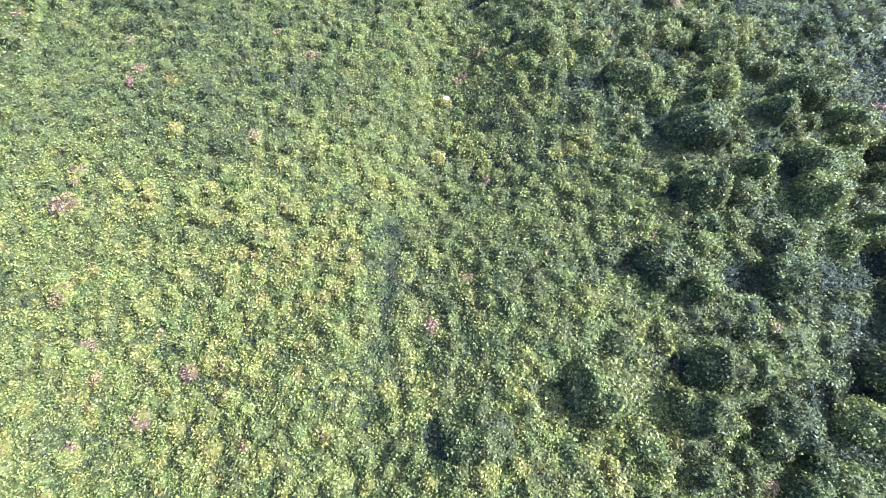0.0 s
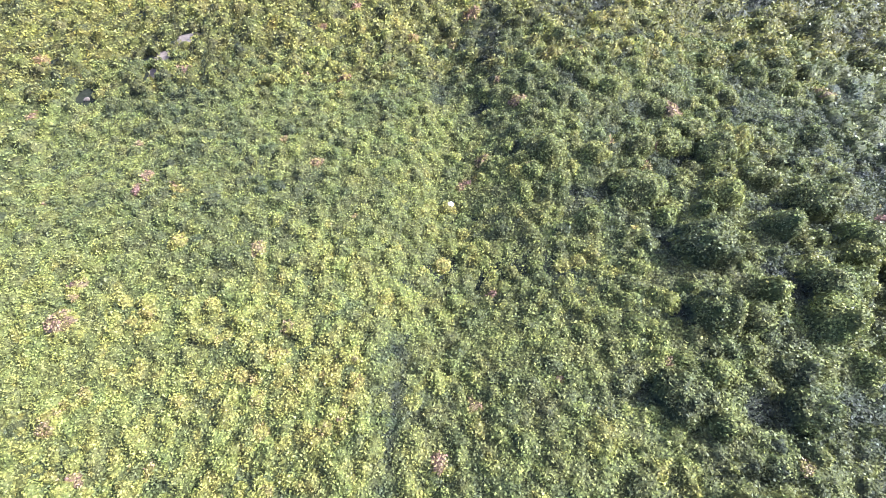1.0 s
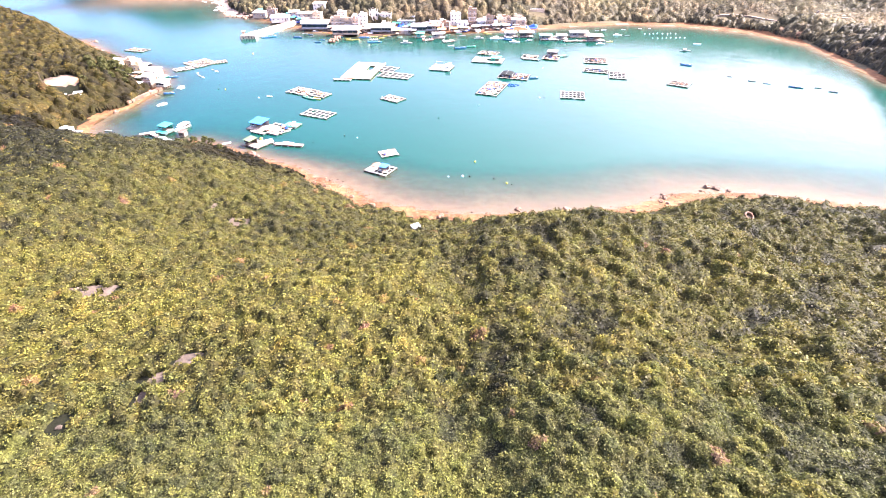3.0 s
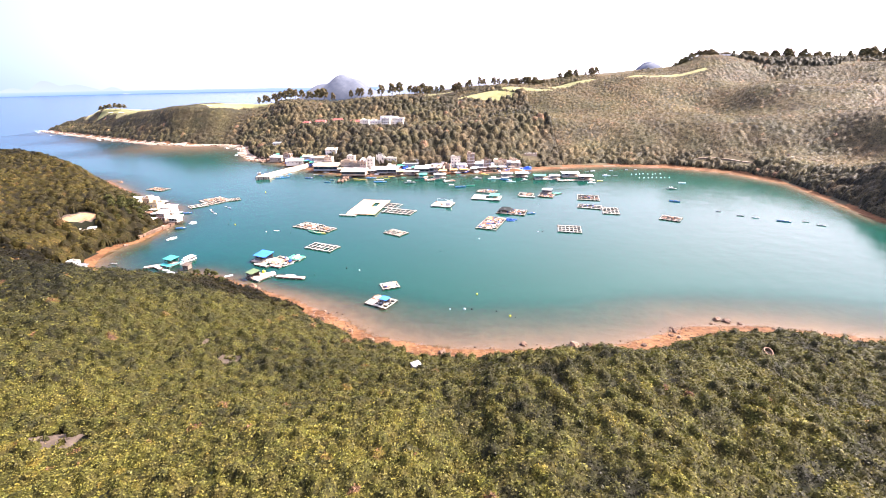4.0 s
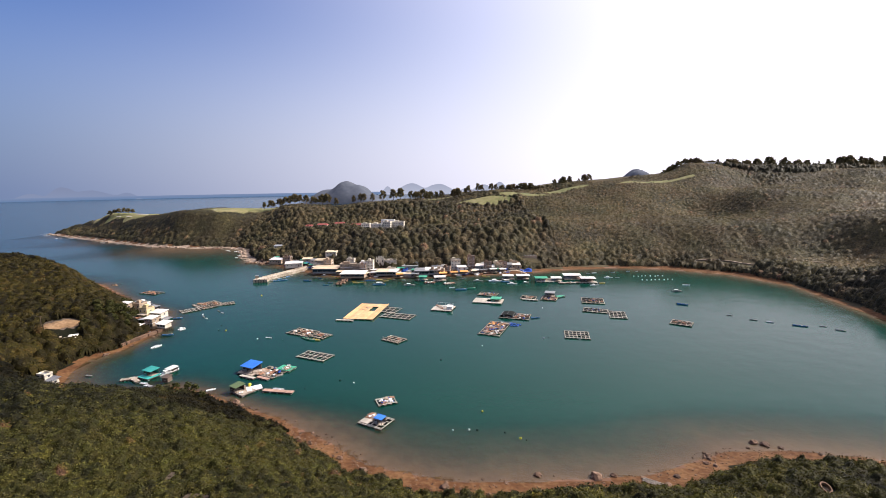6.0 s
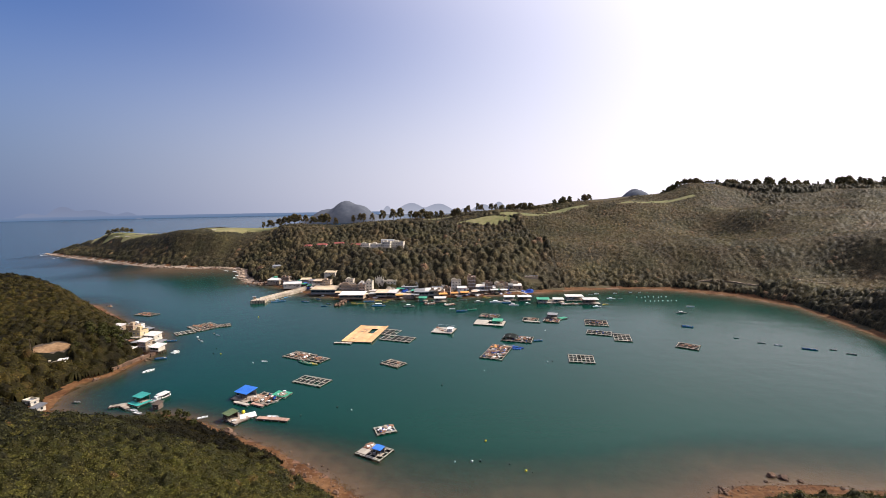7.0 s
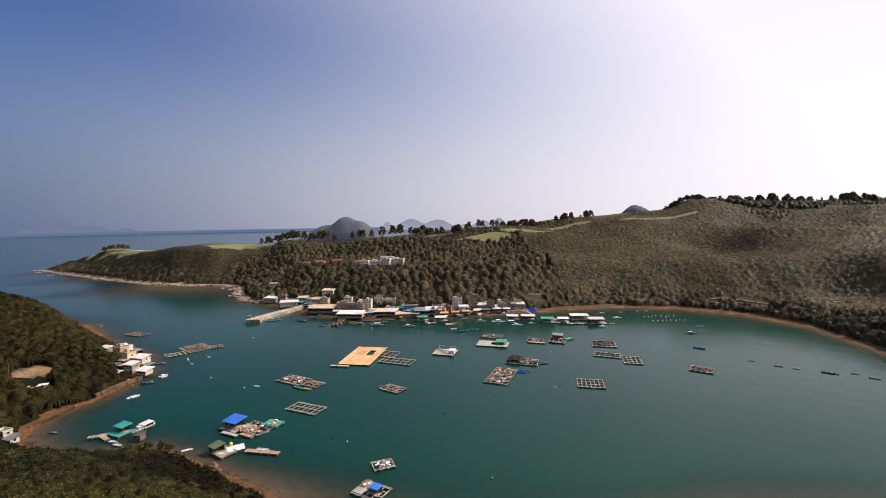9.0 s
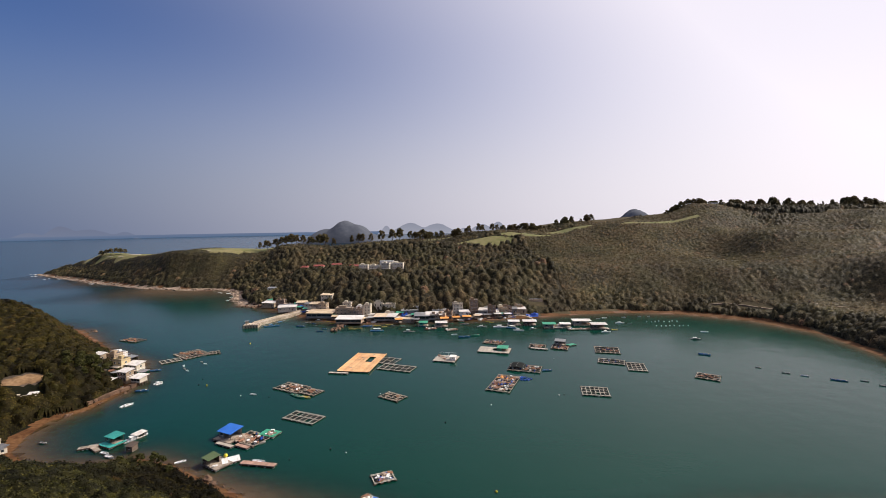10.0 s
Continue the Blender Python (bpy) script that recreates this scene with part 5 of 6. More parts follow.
# the blue-roofed raft house and its neighbours
deck(-96, 219, -25, 10, 9, "timber raft deck under a blue-roofed house", PLANK, 10)
hut(-96, 219.5, 0.76, -25, 7.0, 5.6, 2.7, TIN, BLUETIN, "raft house with a bright blue sheet roof", True, 0.9, 0.7)
deck(-95, 212, -25, 9, 1.8, "narrow orange-brown plank pontoon", PALE, 9, kind="pontoon")
raft(-86, 217.5, -27, 13, 10, 4, 3, "fish raft heaped with boats and gear", None, 0.6)
litter(-86, 217.5, -27, 12, 9, MESS, 40)
deck(-87, 210.5, -25, 7, 1.8, "narrow reddish plank pontoon", PINKWOOD, 7, kind="pontoon")
deck(-80, 222, -18, 8, 6, "green edged pontoon with gear", GREENTIN, 8, kind="pontoon")
litter(-80.5, 222, -18, 6, 4.5, ["brown", "crate", "net", "planks"], 12, 0.78)
boat("grey", -81, 213.5, 40, 0.8)
deck(-74.7, 196.3, -10, 14.2, 2.4, "long reddish plank pontoon", PINKWOOD, 14, kind="pontoon")
boat("white", -75.5, 198.6, -10, 0.95)
deck(-90.5, 197, -33, 9, 7, "raft deck with a green roofed shelter", PLANK, 9)
hut(-93, 197, 0.76, -33, 4.2, 4.0, 2.3, DARKWOOD, material("olive_sheet", [(0.05, 0.075, 0.03), (0.09, 0.12, 0.05)], 0.6, grain=0.8, bump=0.15), "small shelter with a dull green roof on a raft")
gear("sheet", spot(-90.2, 194.2, 1.0, 30, 0.8))
deck(-86.6, 199.5, 30, 6.5, 5, "white decked pontoon afloat", WHITE, 6, kind="pontoon")
yb = thing("mooring_buoy", pose(-89.3, 201, 0.78), "large yellow ball buoy on a raft", "buoy")
part("ball", ball(B(), 0, 0, 0.8, 0.8, 0.8, 0.8), YELLOWP, yb, smooth_faces=True)
part("ring", tube(B(), (0, 0, 1.55), (0, 0, 1.8), 0.12, n=6), TIN, yb)

# the two rafts nearest the beach
raft(-27.3, 169.5, -30, 10.5, 8.4, 4, 3, "square fish raft of weathered timber", PALE, 0.35)
deck(-30.5, 171.3, -30, 4, 7, "plank floor on a fish raft", PALE, 5, kind="pontoon").matrix_basis = pose(-30.3, 171.0, 0.02, 0, 0, -30)
hut(-25.6, 167.6, 0.66, -30, 3.3, 2.6, 2.3, TIN, BLUETIN, "little hut with a bright blue roof on a raft", True, 0.25, 0.3)
litter(-28.5, 172, -30, 6, 3.5, ["planks", "rust", "crate", "brown", "sheet"], 12, 0.7)
raft(-25.6, 186, 22, 7.5, 6, 3, 2, "small work raft with gear", PALE, 0.6)
litter(-25.4, 186.2, 22, 7, 5.5, ["net", "crate", "planks", "drum", "brown", "net", "tarp", "rust"], 26)
gear("tarp", spot(-25.8, 184.3, 0.7, 20, 1.1))
gear("sheet", spot(-28, 185.6, 0.7, 70, 0.7))

# by the wooded spur
deck(-143.5, 214.5, -24, 8, 7, "teal painted raft deck", TEAL, 8)
hut(-143.5, 216, 0.76, -24, 5.5, 4, 2.3, TEAL, TEAL, "teal hut with a teal roof on a raft")
boat("launch", -137, 219.5, 60, 0.95)
hut(-136.5, 221, 0.2, -24, 3.2, 4.0, 1.6, WHITE, ROOFWHITE, "white canopy over a moored boat", True, 0.2, name="canopy")
hut(-131.5, 209, 0.1, -10, 2.8, 2.8, 2.2, DARKWOOD, DARKWOOD, "small dark timber shed on the water", False)
deck(-151, 211, 20, 7, 2.4, "weathered timber landing pontoon", PLANK, 8, kind="pontoon")
deck(-147, 209.5, -35, 6, 2.0, "weathered timber landing pontoon", PLANK, 7, kind="pontoon")
for k, bx, by, br, bs in (("white", -141, 206.5, -15, 0.8), ("grey", -150, 214, 30, 0.8), ("white", -137, 203.5, -20, 0.9), ("white", -106, 199, 35, 0.7), ("grey", -174, 216, -12, 0.8)):
    boat(k, bx, by, br, bs)

# ------------------------------------------------------------------ moored boats
for k, bx, by, br, bs in (("grey", 191, 306, -20, 0.6), ("grey", 200, 295, -25, 0.8), ("white", 207, 290, -30, 0.7), ("blue", 219, 282, -35, 0.9), ("blue", 221.5, 281, -35, 0.8), ("grey", 233, 280, -25, 0.7), ("grey", 237, 272, -30, 0.9), ("blue", 174, 335, -30, 1.2),
                          ("work", 191, 377, -8, 0.9), ("white", 210, 399, -12, 1.1)):
    boat(k, bx, by, br, bs)
for k, bx, by, br, bs in (("grey", -168, 440, 60, 0.9), ("blue", -163, 437, 20, 1.0), ("blue", -163, 446, 65, 0.8), ("grey", -161, 453, 65, 0.8), ("blue", -159, 458, 65, 0.9), ("grey", -157, 462, 60, 0.8), ("blue", -157, 440, 30, 1.2), ("grey", -165, 449, 66, 0.8),
                          ("blue", -133, 436, -10, 1.3), ("grey", -131, 453, 20, 1.0), ("blue", -124, 448, -30, 0.9), ("blue", -110, 416, 5, 0.9), ("blue", -108.5, 426, -15, 0.8), ("grey", -121, 440, 8, 0.7)):
    boat(k, bx, by, br, bs)
for k, bx, by, br, bs in (("yellow", -84, 424, -12, 1.0), ("yellow", -79, 426, 10, 0.9), ("blue", -72, 434, 0, 1.3), ("ferry", -61, 416, 2, 1.1), ("yellow", -64, 437, 2, 1.0), ("yellow", -53, 439, -4, 1.1), ("grey", -40, 432, 8, 0.8), ("work", -33, 411, -2, 1.3),
                          ("grey", 16, 438, 3, 1.3), ("work", 30, 427, 8, 1.1), ("launch", 46, 425, -4, 1.25), ("ferry", 56, 421, -25, 0.9), ("launch", 60, 412, -8, 0.9), ("work", 73, 417, 30, 0.9), ("launch", 155, 436, -3, 0.8), ("grey", 163, 434, 10, 0.9)):
    boat(k, bx, by, br, bs)
for k, bx, by, br, bs in (("launch", 131, 403, 0, 0.75), ("yellow", 141, 411, 15, 0.9), ("grey", 142, 456, 5, 0.8), ("white", 149, 459, 12, 0.9), ("white", 168, 461, 0, 0.7), ("white", 185, 465, -5, 0.6), ("white", 194, 465, 5, 0.5), ("white", 5, 400, 15, 0.9),
                          ("blue", 13, 391, 8, 1.6), ("green", 22, 396, 12, 1.2), ("blue", -187, 313, 20, 1.1), ("white", -167, 256, 75, 0.9), ("white", -165.5, 257, 70, 0.8), ("launch", -171, 290, 70, 0.55), ("white", -169, 288, 65, 0.7)):
    boat(k, bx, by, br, bs)
for k, bx, by, br, bs in (("white", -174, 322, -60, 0.7), ("grey", -170, 316, -50, 0.8), ("white", -166, 312, -40, 0.7), ("grey", -167, 331, -45, 0.7), ("white", -162, 326, -30, 0.7), ("blue", -188, 283, -30, 1.0), ("white", -107, 270, -15, 0.7), ("blue", -172, 277, 10, 1.1), ("dinghy", -8, 126.5, 5, 1.0)):
    boat(k, bx, by, br, bs)


# ------------------------------------------------------------------ buoys
def buoy_(mat, label):
    ob = thing("buoy", Matrix(), label, "buoy", "mooring buoys")
    part("float", ball(B(), 0, 0, 0.25, 0.55, 0.55, 0.5, 0, 0.0, 1), mat, ob, smooth_faces=True)
    part("eye", tube(B(), (0, 0, 0.7), (0, 0, 0.95), 0.1, n=6), TIN, ob)
    return ob


BUOYS = [(8, 163), (11, 163), (21, 161), (2, 163), (28, 156), (-50, 208), (-43, 205), (-64, 200), (-97, 266), (-38, 269), (78, 378), (126, 372),
         (-113, 268), (-145, 286), (30, 270), (20, 252), (-3, 232), (60, 265), (57, 264), (-148, 296), (-52, 312), (70, 330)]
for i, (bx, by) in enumerate(BUOYS):
    white = i % 3 == 0
    place("buoy w" if white else "buoy d", (lambda: buoy_(FOAM, "white foam mooring buoy afloat")) if white else (lambda: buoy_(NET, "small dark mooring buoy afloat")), spot(bx, by, 0, 0, dice.uniform(0.6, 1.0)))
for bx, by, s in ((14, 177, 0.9), (-140, 285, 1.0), (-154, 378, 1.2), (26, 157, 1.0)):
    place("buoy y", lambda: buoy_(YELLOWP, "yellow plastic mooring buoy afloat"), spot(bx, by, 0, 0, s))
for bx in range(181, 212, 4):
    place("buoy w", None, spot(bx, 441 + dice.uniform(-2, 2), 0, 0, 1.1))
    place("buoy w", None, spot(bx + 1, 424 + dice.uniform(-1.5, 1.5), 0, 0, 1.0))

# ------------------------------------------------------------------ the pier and jetties
pier = thing("pier", pose(0, 0, 0), "long concrete pier with a wide head and low parapet", "pier")
A0, A1 = Vector((-176, 441)), Vector((-150, 500))
ax = (A1 - A0).normalized()
rz_p = math.degrees(math.atan2(ax.y, ax.x))
mid = (A0 + A1) / 2
part("walkway", box(B(), 0, 0, 0, (A1 - A0).length, 6.0, 5.2), CONCRETE, pier, at=pose(mid.x, mid.y, -2.5, 0, 0, rz_p))
part("parapet", box(B(), 0, 0, 0, (A1 - A0).length, 0.4, 0.9), CONCRETE, pier, at=pose(mid.x - 2.8 * ax.y, mid.y + 2.8 * ax.x, 2.7, 0, 0, rz_p))
part("pier_head", box(B(), 0, 0, 0, 13, 11, 5.3), CONCRETE, pier, at=pose(-177, 437, -2.5, 0, 0, rz_p - 60))
for i in range(5):
    m = pose(-182.5 + 2.6 * i, 432.3 - 0.15 * i, 2.8)
    q = part("bollard", tube(B(), (0, 0, 0), (0, 0, 0.8), 0.25, n=8), DARKWOOD, pier, at=m) if i == 0 else again(q, m)
for i in range(6):
    m = pose(-183 + 2.5 * i, 431.0, 0.2)
    q = part("fender", box(B(), 0, 0, 0, 0.5, 0.3, 2.2), RUBBER, pier, at=m) if i == 0 else again(q, m)
shed = hut(-182, 438, 2.8, 15, 2.6, 2.4, 2.4, CONCRETE, TIN, "small pale shelter at the pier head", True, 0.2, name="shelter", group="sheds ashore")

jetty = thing("rock_jetty", pose(-97, 428, 0, 0, 0, 82), "short jetty of piled brown boulders", "jetty")
for i in range(30):
    rr = dice.uniform(1.0, 2.0)
    part("boulder", ball(B(), dice.uniform(-13, 17), dice.uniform(-2.5, 2.5), dice.uniform(0.0, 1.3), rr, rr * 0.8, rr * 0.75, i, 0.3), STONE, jetty)

# ------------------------------------------------------------------ the fishing village
stilt_hall(-123, 473, -4, 25, 17, 4.6, ROOFTAN, TIN, "wide waterside restaurant on stilts with a sandy roof")
stilt_hall(-90, 446, -3, 23, 13, 3.6, ROOFWHITE, TANWALL, "waterside restaurant on stilts with a big white roof")
stilt_hall(-63, 455, -6, 10, 11, 3.6, ROOFTAN, TIN, "small stilt hall with a yellowish roof")
stilt_hall(-53, 456, -10, 9, 12, 3.4, ROOFWHITE, TIN, "small stilt hall with a pale roof", n=3)
stilt_hall(-24, 455, 0, 13, 12, 4.0, TIN, TIN, "dark stilt shed with a grey tin roof", n=4)
stilt_hall(-13, 457, 2, 14, 11, 4.4, ROOFWHITE, TIN, "stilt restaurant with a white roof", n=4)
quay = thing("quay", pose(-39, 455, 0, 0, 0, -12), "broad pale concrete quay above the water", "quay")
part("slab", box(B(), 0, 0, 0, 19, 15, 4.8), CONCRETE, quay, at=pose(0, 0, -1.6))
part("kerb", box(B(), 0, 0, 0, 19, 0.5, 0.5), WHITE, quay, at=pose(0, -7.2, 3.2))
part("paving", box(B(), 0, 0, 0, 18, 13, 0.1), ROOFTAN, quay, at=pose(0, 0.4, 3.2))

house(-197, 534, -12, 15, 9, 1, TANWALL, "low grey-walled house by the stony spit", "sheet", ROOFWHITE, 2.0, 4, 4.0)
house(-186, 548, -20, 10, 7, 1, TANWALL, "small shed house under the trees", "sheet", TIN, None, 2)
house(-203, 549, -8, 9, 7, 1, CREAM, "small cream house by the spit", "sheet", TIN, None, 2)
house(-168, 506, 12, 18, 9, 1, CREAM, "long low house with a broad white roof", "sheet", ROOFWHITE, 2.5, 4, 3.6)
house(-157, 522, 5, 12, 8, 1, TANWALL, "tan house with a sheet roof", "sheet", ROOFTAN, None, 3)
house(-146, 512, -5, 10, 7, 1, CREAM, "small pale house by the pier", "sheet", TIN, None, 2)
house(-178, 522, 8, 10, 6, 1, BROWN, "low brown shed house near the pier", "sheet", TIN, None, 2)
house(-132, 500, -5, 20, 9, 2, TANWALL, "wide tan two-storey house", "sheet", ROOFTAN, 4.0, 5)
house(-128, 515, -5, 12, 8, 2, CREAM, "cream house behind the restaurant", "sheet", ROOFTAN, None, 3)
house(-99, 472, -3, 19, 9, 2, TANWALL, "wide tan two-storey house with roof terrace", "flat", None, 4.0, 5)
house(-99, 478, -3, 8, 6, 3, CREAM, "narrow cream village house", "flat", None, 5.0, 2)
house(-84, 469, -2, 7.5, 8, 2, WHITE, "white house with small windows", "flat", None, 5.5, 2)
house(-77, 468, -2, 6.2, 8, 3, CREAM, "narrow cream three-storey house", "flat", None, 4.5, 2)
house(-57, 475, 2, 12, 8, 2, CREAM, "cream house beside the church", "flat", None, 7.0, 4, tank=False)
house(-37, 472, 4, 16, 8, 1, TIN, "low grey house behind the quay", "sheet", TIN, None, 4)
house(-33, 478, 4, 8, 7, 1, WHITE, "small white house behind the quay", "flat", None, None, 2)
house(-8, 472, 0, 13, 8, 1, WHITE, "low white house in the village", "flat", None, None, 3, tank=True)
house(0, 468, 0, 9, 7, 1, CREAM, "low cream house in the village", "sheet", ROOFWHITE, None, 2)
house(10, 472, 3, 9.5, 8, 3, CREAM, "cream three-storey village house", "flat", None, 4.0, 3)
house(16, 465, 3, 9, 6, 1, WHITE, "low white shed beside the tall house", "sheet", ROOFWHITE, 4.0, 2)
house(26, 474, -2, 8, 8, 4, BROWN, "tall narrow brown house", "flat", None, 4.0, 2)
house(35, 472, -10, 8, 10, 1, TIN, "shed with a white sheet roof", "sheet", ROOFWHITE, 3.5, 2, 3.6)
house(41, 478, -6, 8, 7, 1, TIN, "grey shed behind the slip", "sheet", TIN, None, 2)
house(46, 470, -6, 7, 8, 1, WHITE, "low white shore boat shed", "sheet", ROOFWHITE, 2.5, 2, 3.4)
house(54, 476, -4, 8.5, 8, 2, CREAM, "pale two-storey village house", "flat", None, 2.5, 2)
house(63, 478, -3, 11, 8, 1, TIN, "long shed with a grey roof", "sheet", TIN, 3.0, 3, 4.0)
house(73, 480, -3, 9, 8, 1, TANWALL, "shed with a white roof by the footbridge", "sheet", ROOFWHITE, 2.6, 2, 3.6)
for sx, sy, sw in ((-60, 463, 8), (-46, 467, 7), (-112, 468, 6), (-72, 456, 6), (-30, 463, 7), (-5, 455, 7), (30, 462, 6), (50, 466, 6)):
    hut(sx, sy, max(gz_at(sx, sy), 1.5) - 0.1, dice.uniform(-15, 10), sw, 5, 2.8, TIN, dice.choice([TIN, ROOFWHITE, ROOFTAN, GREENTIN, ORANGE]), "lean-to shed between the village houses", True, 0.5, 0.5, "sheds ashore", "shed")


for k in range(34):
    sx = -205 + 8.3 * k + dice.uniform(-3, 3)
    if not -205 < sx < 82:
        continue
    front = 432 + (0 if sx > -90 else (-90 - sx) * 0.78) + (0 if sx < -20 else (sx + 20) * 0.22)
    sy = front + dice.uniform(20, 34)
    kind = dice.randrange(4)
    if kind < 2:
        hut(sx, sy, gz_at(sx, sy) - 0.1, dice.uniform(-18, 14), dice.uniform(4, 7.5), dice.uniform(3.5, 5.5), dice.uniform(2.4, 3.4), dice.choice([TIN, DARKWOOD, TANWALL, BROWN]), dice.choice([TIN, TIN, ROOFWHITE, ROOFTAN, GREENTIN]), "patched shed among the village houses", True, 0.5, 0.5, "sheds ashore", "shed")
    else:
        house(sx, sy, dice.uniform(-12, 10), dice.uniform(5.5, 8.5), dice.uniform(5.5, 7), kind - 1 + (k % 5 == 0), dice.choice([TANWALL, CREAM, TANWALL, BROWN]), "small village house with a flat roof", "flat", None, None, 2)

# clutter of the village shore: stacked boards, baskets, covered gear and drying racks
YARD = {"boards": ("brown", "stacked boards and baskets on the village shore"), "gear": ("rust", "rusty gear and rope on the village shore"),
        "cloth": ("sheet", "pale sheet over goods on the village shore"), "nets": ("net", "dark nets piled on the village shore"), "blue": ("tarp", "blue tarpaulin over goods on the village shore")}
for k in range(150):
    sx = dice.uniform(-205, 84)
    front = 444 + (0 if sx > -90 else (-90 - sx) * 0.80) + (0 if sx < -20 else (sx + 20) * 0.22)
    sy = front + dice.uniform(2, 26)
    kind = dice.choice(["boards", "gear", "boards", "gear", "nets", "nets", "cloth", "blue"])
    ob = place("yard " + kind, GEAR[YARD[kind][0]], spot(sx, sy, max(gz_at(sx, sy), 0.2), dice.uniform(0, 180), dice.uniform(1.0, 2.4)))
    tagged(ob, YARD[kind][1], group="goods on the village shore")
for k in range(26):
    sx = -150 + 9.2 * k + dice.uniform(-4, 4)
    front = 440 + (0 if sx > -90 else (-90 - sx) * 0.72) + (0 if sx < -20 else (sx + 20) * 0.2)
    sy = front - dice.uniform(0, 9)
    boat(dice.choice(["grey", "grey", "blue", "green", "yellow", "work"]), sx, sy, dice.uniform(-30, 30), dice.uniform(0.6, 1.0))
for k, (sx, sy) in enumerate(((-108, 462), (-80, 449), (-72, 452), (-45, 444), (-30, 446), (-3, 447), (8, 452), (18, 455), (28, 458), (38, 461), (48, 463), (58, 466), (-140, 492), (-118, 484))):
    hut(sx, sy, 1.5, dice.uniform(-14, 10), dice.uniform(5, 8), dice.uniform(4, 6), dice.uniform(2.4, 3.2), dice.choice([DARKWOOD, BROWN, TIN]), dice.choice([ROOFTAN, TIN, ROOFWHITE, ROOFTAN, ORANGE]), "shore shed on posts with an open front", True, 0.4, 0.6, "sheds ashore", "shed")


def church():
    ob = thing("church", pose(-68, 477, 8.0, 0, 0, -4), "pale church with a stepped gable and pinnacles", "church")
    b = part("nave", box(B(), 0, 0, -2, 8, 12, 8), CREAM, ob, at=pose(0, 4, 0))
    f = part("facade", box(B(), 0, 0, -2, 8.6, 0.6, 9.0), CREAM, ob, at=pose(0, -2.2, 0))
    part("gable", box(B(), 0, 0, 0, 5.0, 0.6, 2.0, taper=0.3), CREAM, ob, at=pose(0, -2.2, 7.0))
    p = None
    for x, h in ((-4, 9.0), (-2.0, 10.0), (2.0, 10.0), (4, 9.0)):
        m = pose(x, -2.2, h - 3.0)
        p = part("pinnacle", tube(B(), (0, 0, 0), (0, 0, 3.4), 0.45, 0.1, 6), CREAM, ob, at=m) if p is None else again(p, m)
    c = part("cross", box(B(), 0, 0, 0, 0.2, 0.2, 2.0), CREAM, ob, at=pose(0, -2.2, 9.0))
    part("arm", box(B(), 0, 0, 0, 1.1, 0.2, 0.2), CREAM, c, at=pose(0, 0, 1.3))
    part("door", box(B(), 0, 0, 0, 1.6, 0.15, 2.6), DARKWOOD, f, at=pose(0, -0.35, 0))
    for x in (-2.6, 2.6):
        part("window", box(B(), 0, 0, 0, 0.9, 0.12, 2.2), DARKGLASS, f, at=pose(x, -0.33, 3.0))
    part("roof", ridged(B(), 0, 0, 0, 8.6, 12.4, 0.1, 0.4, 8), TIN, ob, at=pose(0, 4, 6.05))


church()

# docks and floating sheds before the village
for k, (dx, dy, dr, dw, dd) in enumerate(((-22, 434, 0, 9, 6), (-6, 430, 4, 12, 7), (-15, 421, 5, 9, 6), (3, 416, 20, 10, 6), (59, 433, -4, 12, 7), (73, 432, -3, 11, 6), (91, 421, -3, 16, 8), (103, 421, -3, 8, 6), (120, 430, -2, 18, 8), (130, 415, -4, 14, 8), (112, 413, 2, 20, 4), (100, 430, 0, 16, 6))):
    deck(dx, dy, dr, dw, dd, "timber landing stage before the village", PLANK if k % 3 else PALE, max(6, int(dw)))
    if k in (2, 3, 6, 8, 10, 11):
        litter(dx, dy, dr, dw, dd, MESS, 14, 0.78)
for hx, hy, hr, hw, hd, hh, wm, rm, lab in ((-22, 434.5, 0, 6.5, 5, 2.6, TEAL, GREENTIN, "green roofed hut on a landing stage"), (-6, 431, 4, 9.5, 5.5, 3.0, TIN, ROOFWHITE, "white roofed hut on a landing stage"),
                                            (59, 434, -4, 9, 5, 2.8, TIN, ROOFWHITE, "white roofed shelter on a landing stage"), (73, 433, -3, 11, 6, 3.0, DARKWOOD, ROOFWHITE, "wide white roofed boathouse afloat"),
                                            (88, 422, -3, 10, 6, 2.8, TIN, GREENTIN, "green roofed shed afloat"), (102, 422, -3, 8, 5, 2.6, TIN, ROOFWHITE, "small white roofed shed afloat"),
                                            (119, 432, -2, 15, 7, 3.2, TIN, ROOFWHITE, "long white roofed shed afloat"), (129, 416, -4, 12, 7, 3.4, DARKWOOD, ROOFWHITE, "white roofed boathouse afloat")):
    hut(hx, hy, 0.76, hr, hw, hd, hh, wm, rm, lab, True, 0.5, 0.8)

bridge = thing("footbridge", pose(69, 455, 0, 0, 0, -20), "pale arched footbridge over the shore", "footbridge")
for i in range(12):
    u = i / 11 * 2 - 1
    z = 1.0 + 3.2 * (1 - u * u)
    part("slab", box(B(), 0, 0, 0, 2.5, 1.8, 0.3), ROOFTAN, bridge, at=pose(u * 12, 0, z, 0, math.degrees(math.atan(2 * 3.2 * u / 12)), 0))
    if i % 2 == 0:
        for s in (-0.85, 0.85):
            part("baluster", box(B(), 0, 0, 0, 0.12, 0.12, 1.1), WHITE, bridge, at=pose(u * 12, s, z + 0.3))
for s in (-6, 6):
    part("pier", box(B(), 0, 0, -2.5, 0.7, 1.6, 5.7), CONCRETE, bridge, at=pose(s, 0, 0))

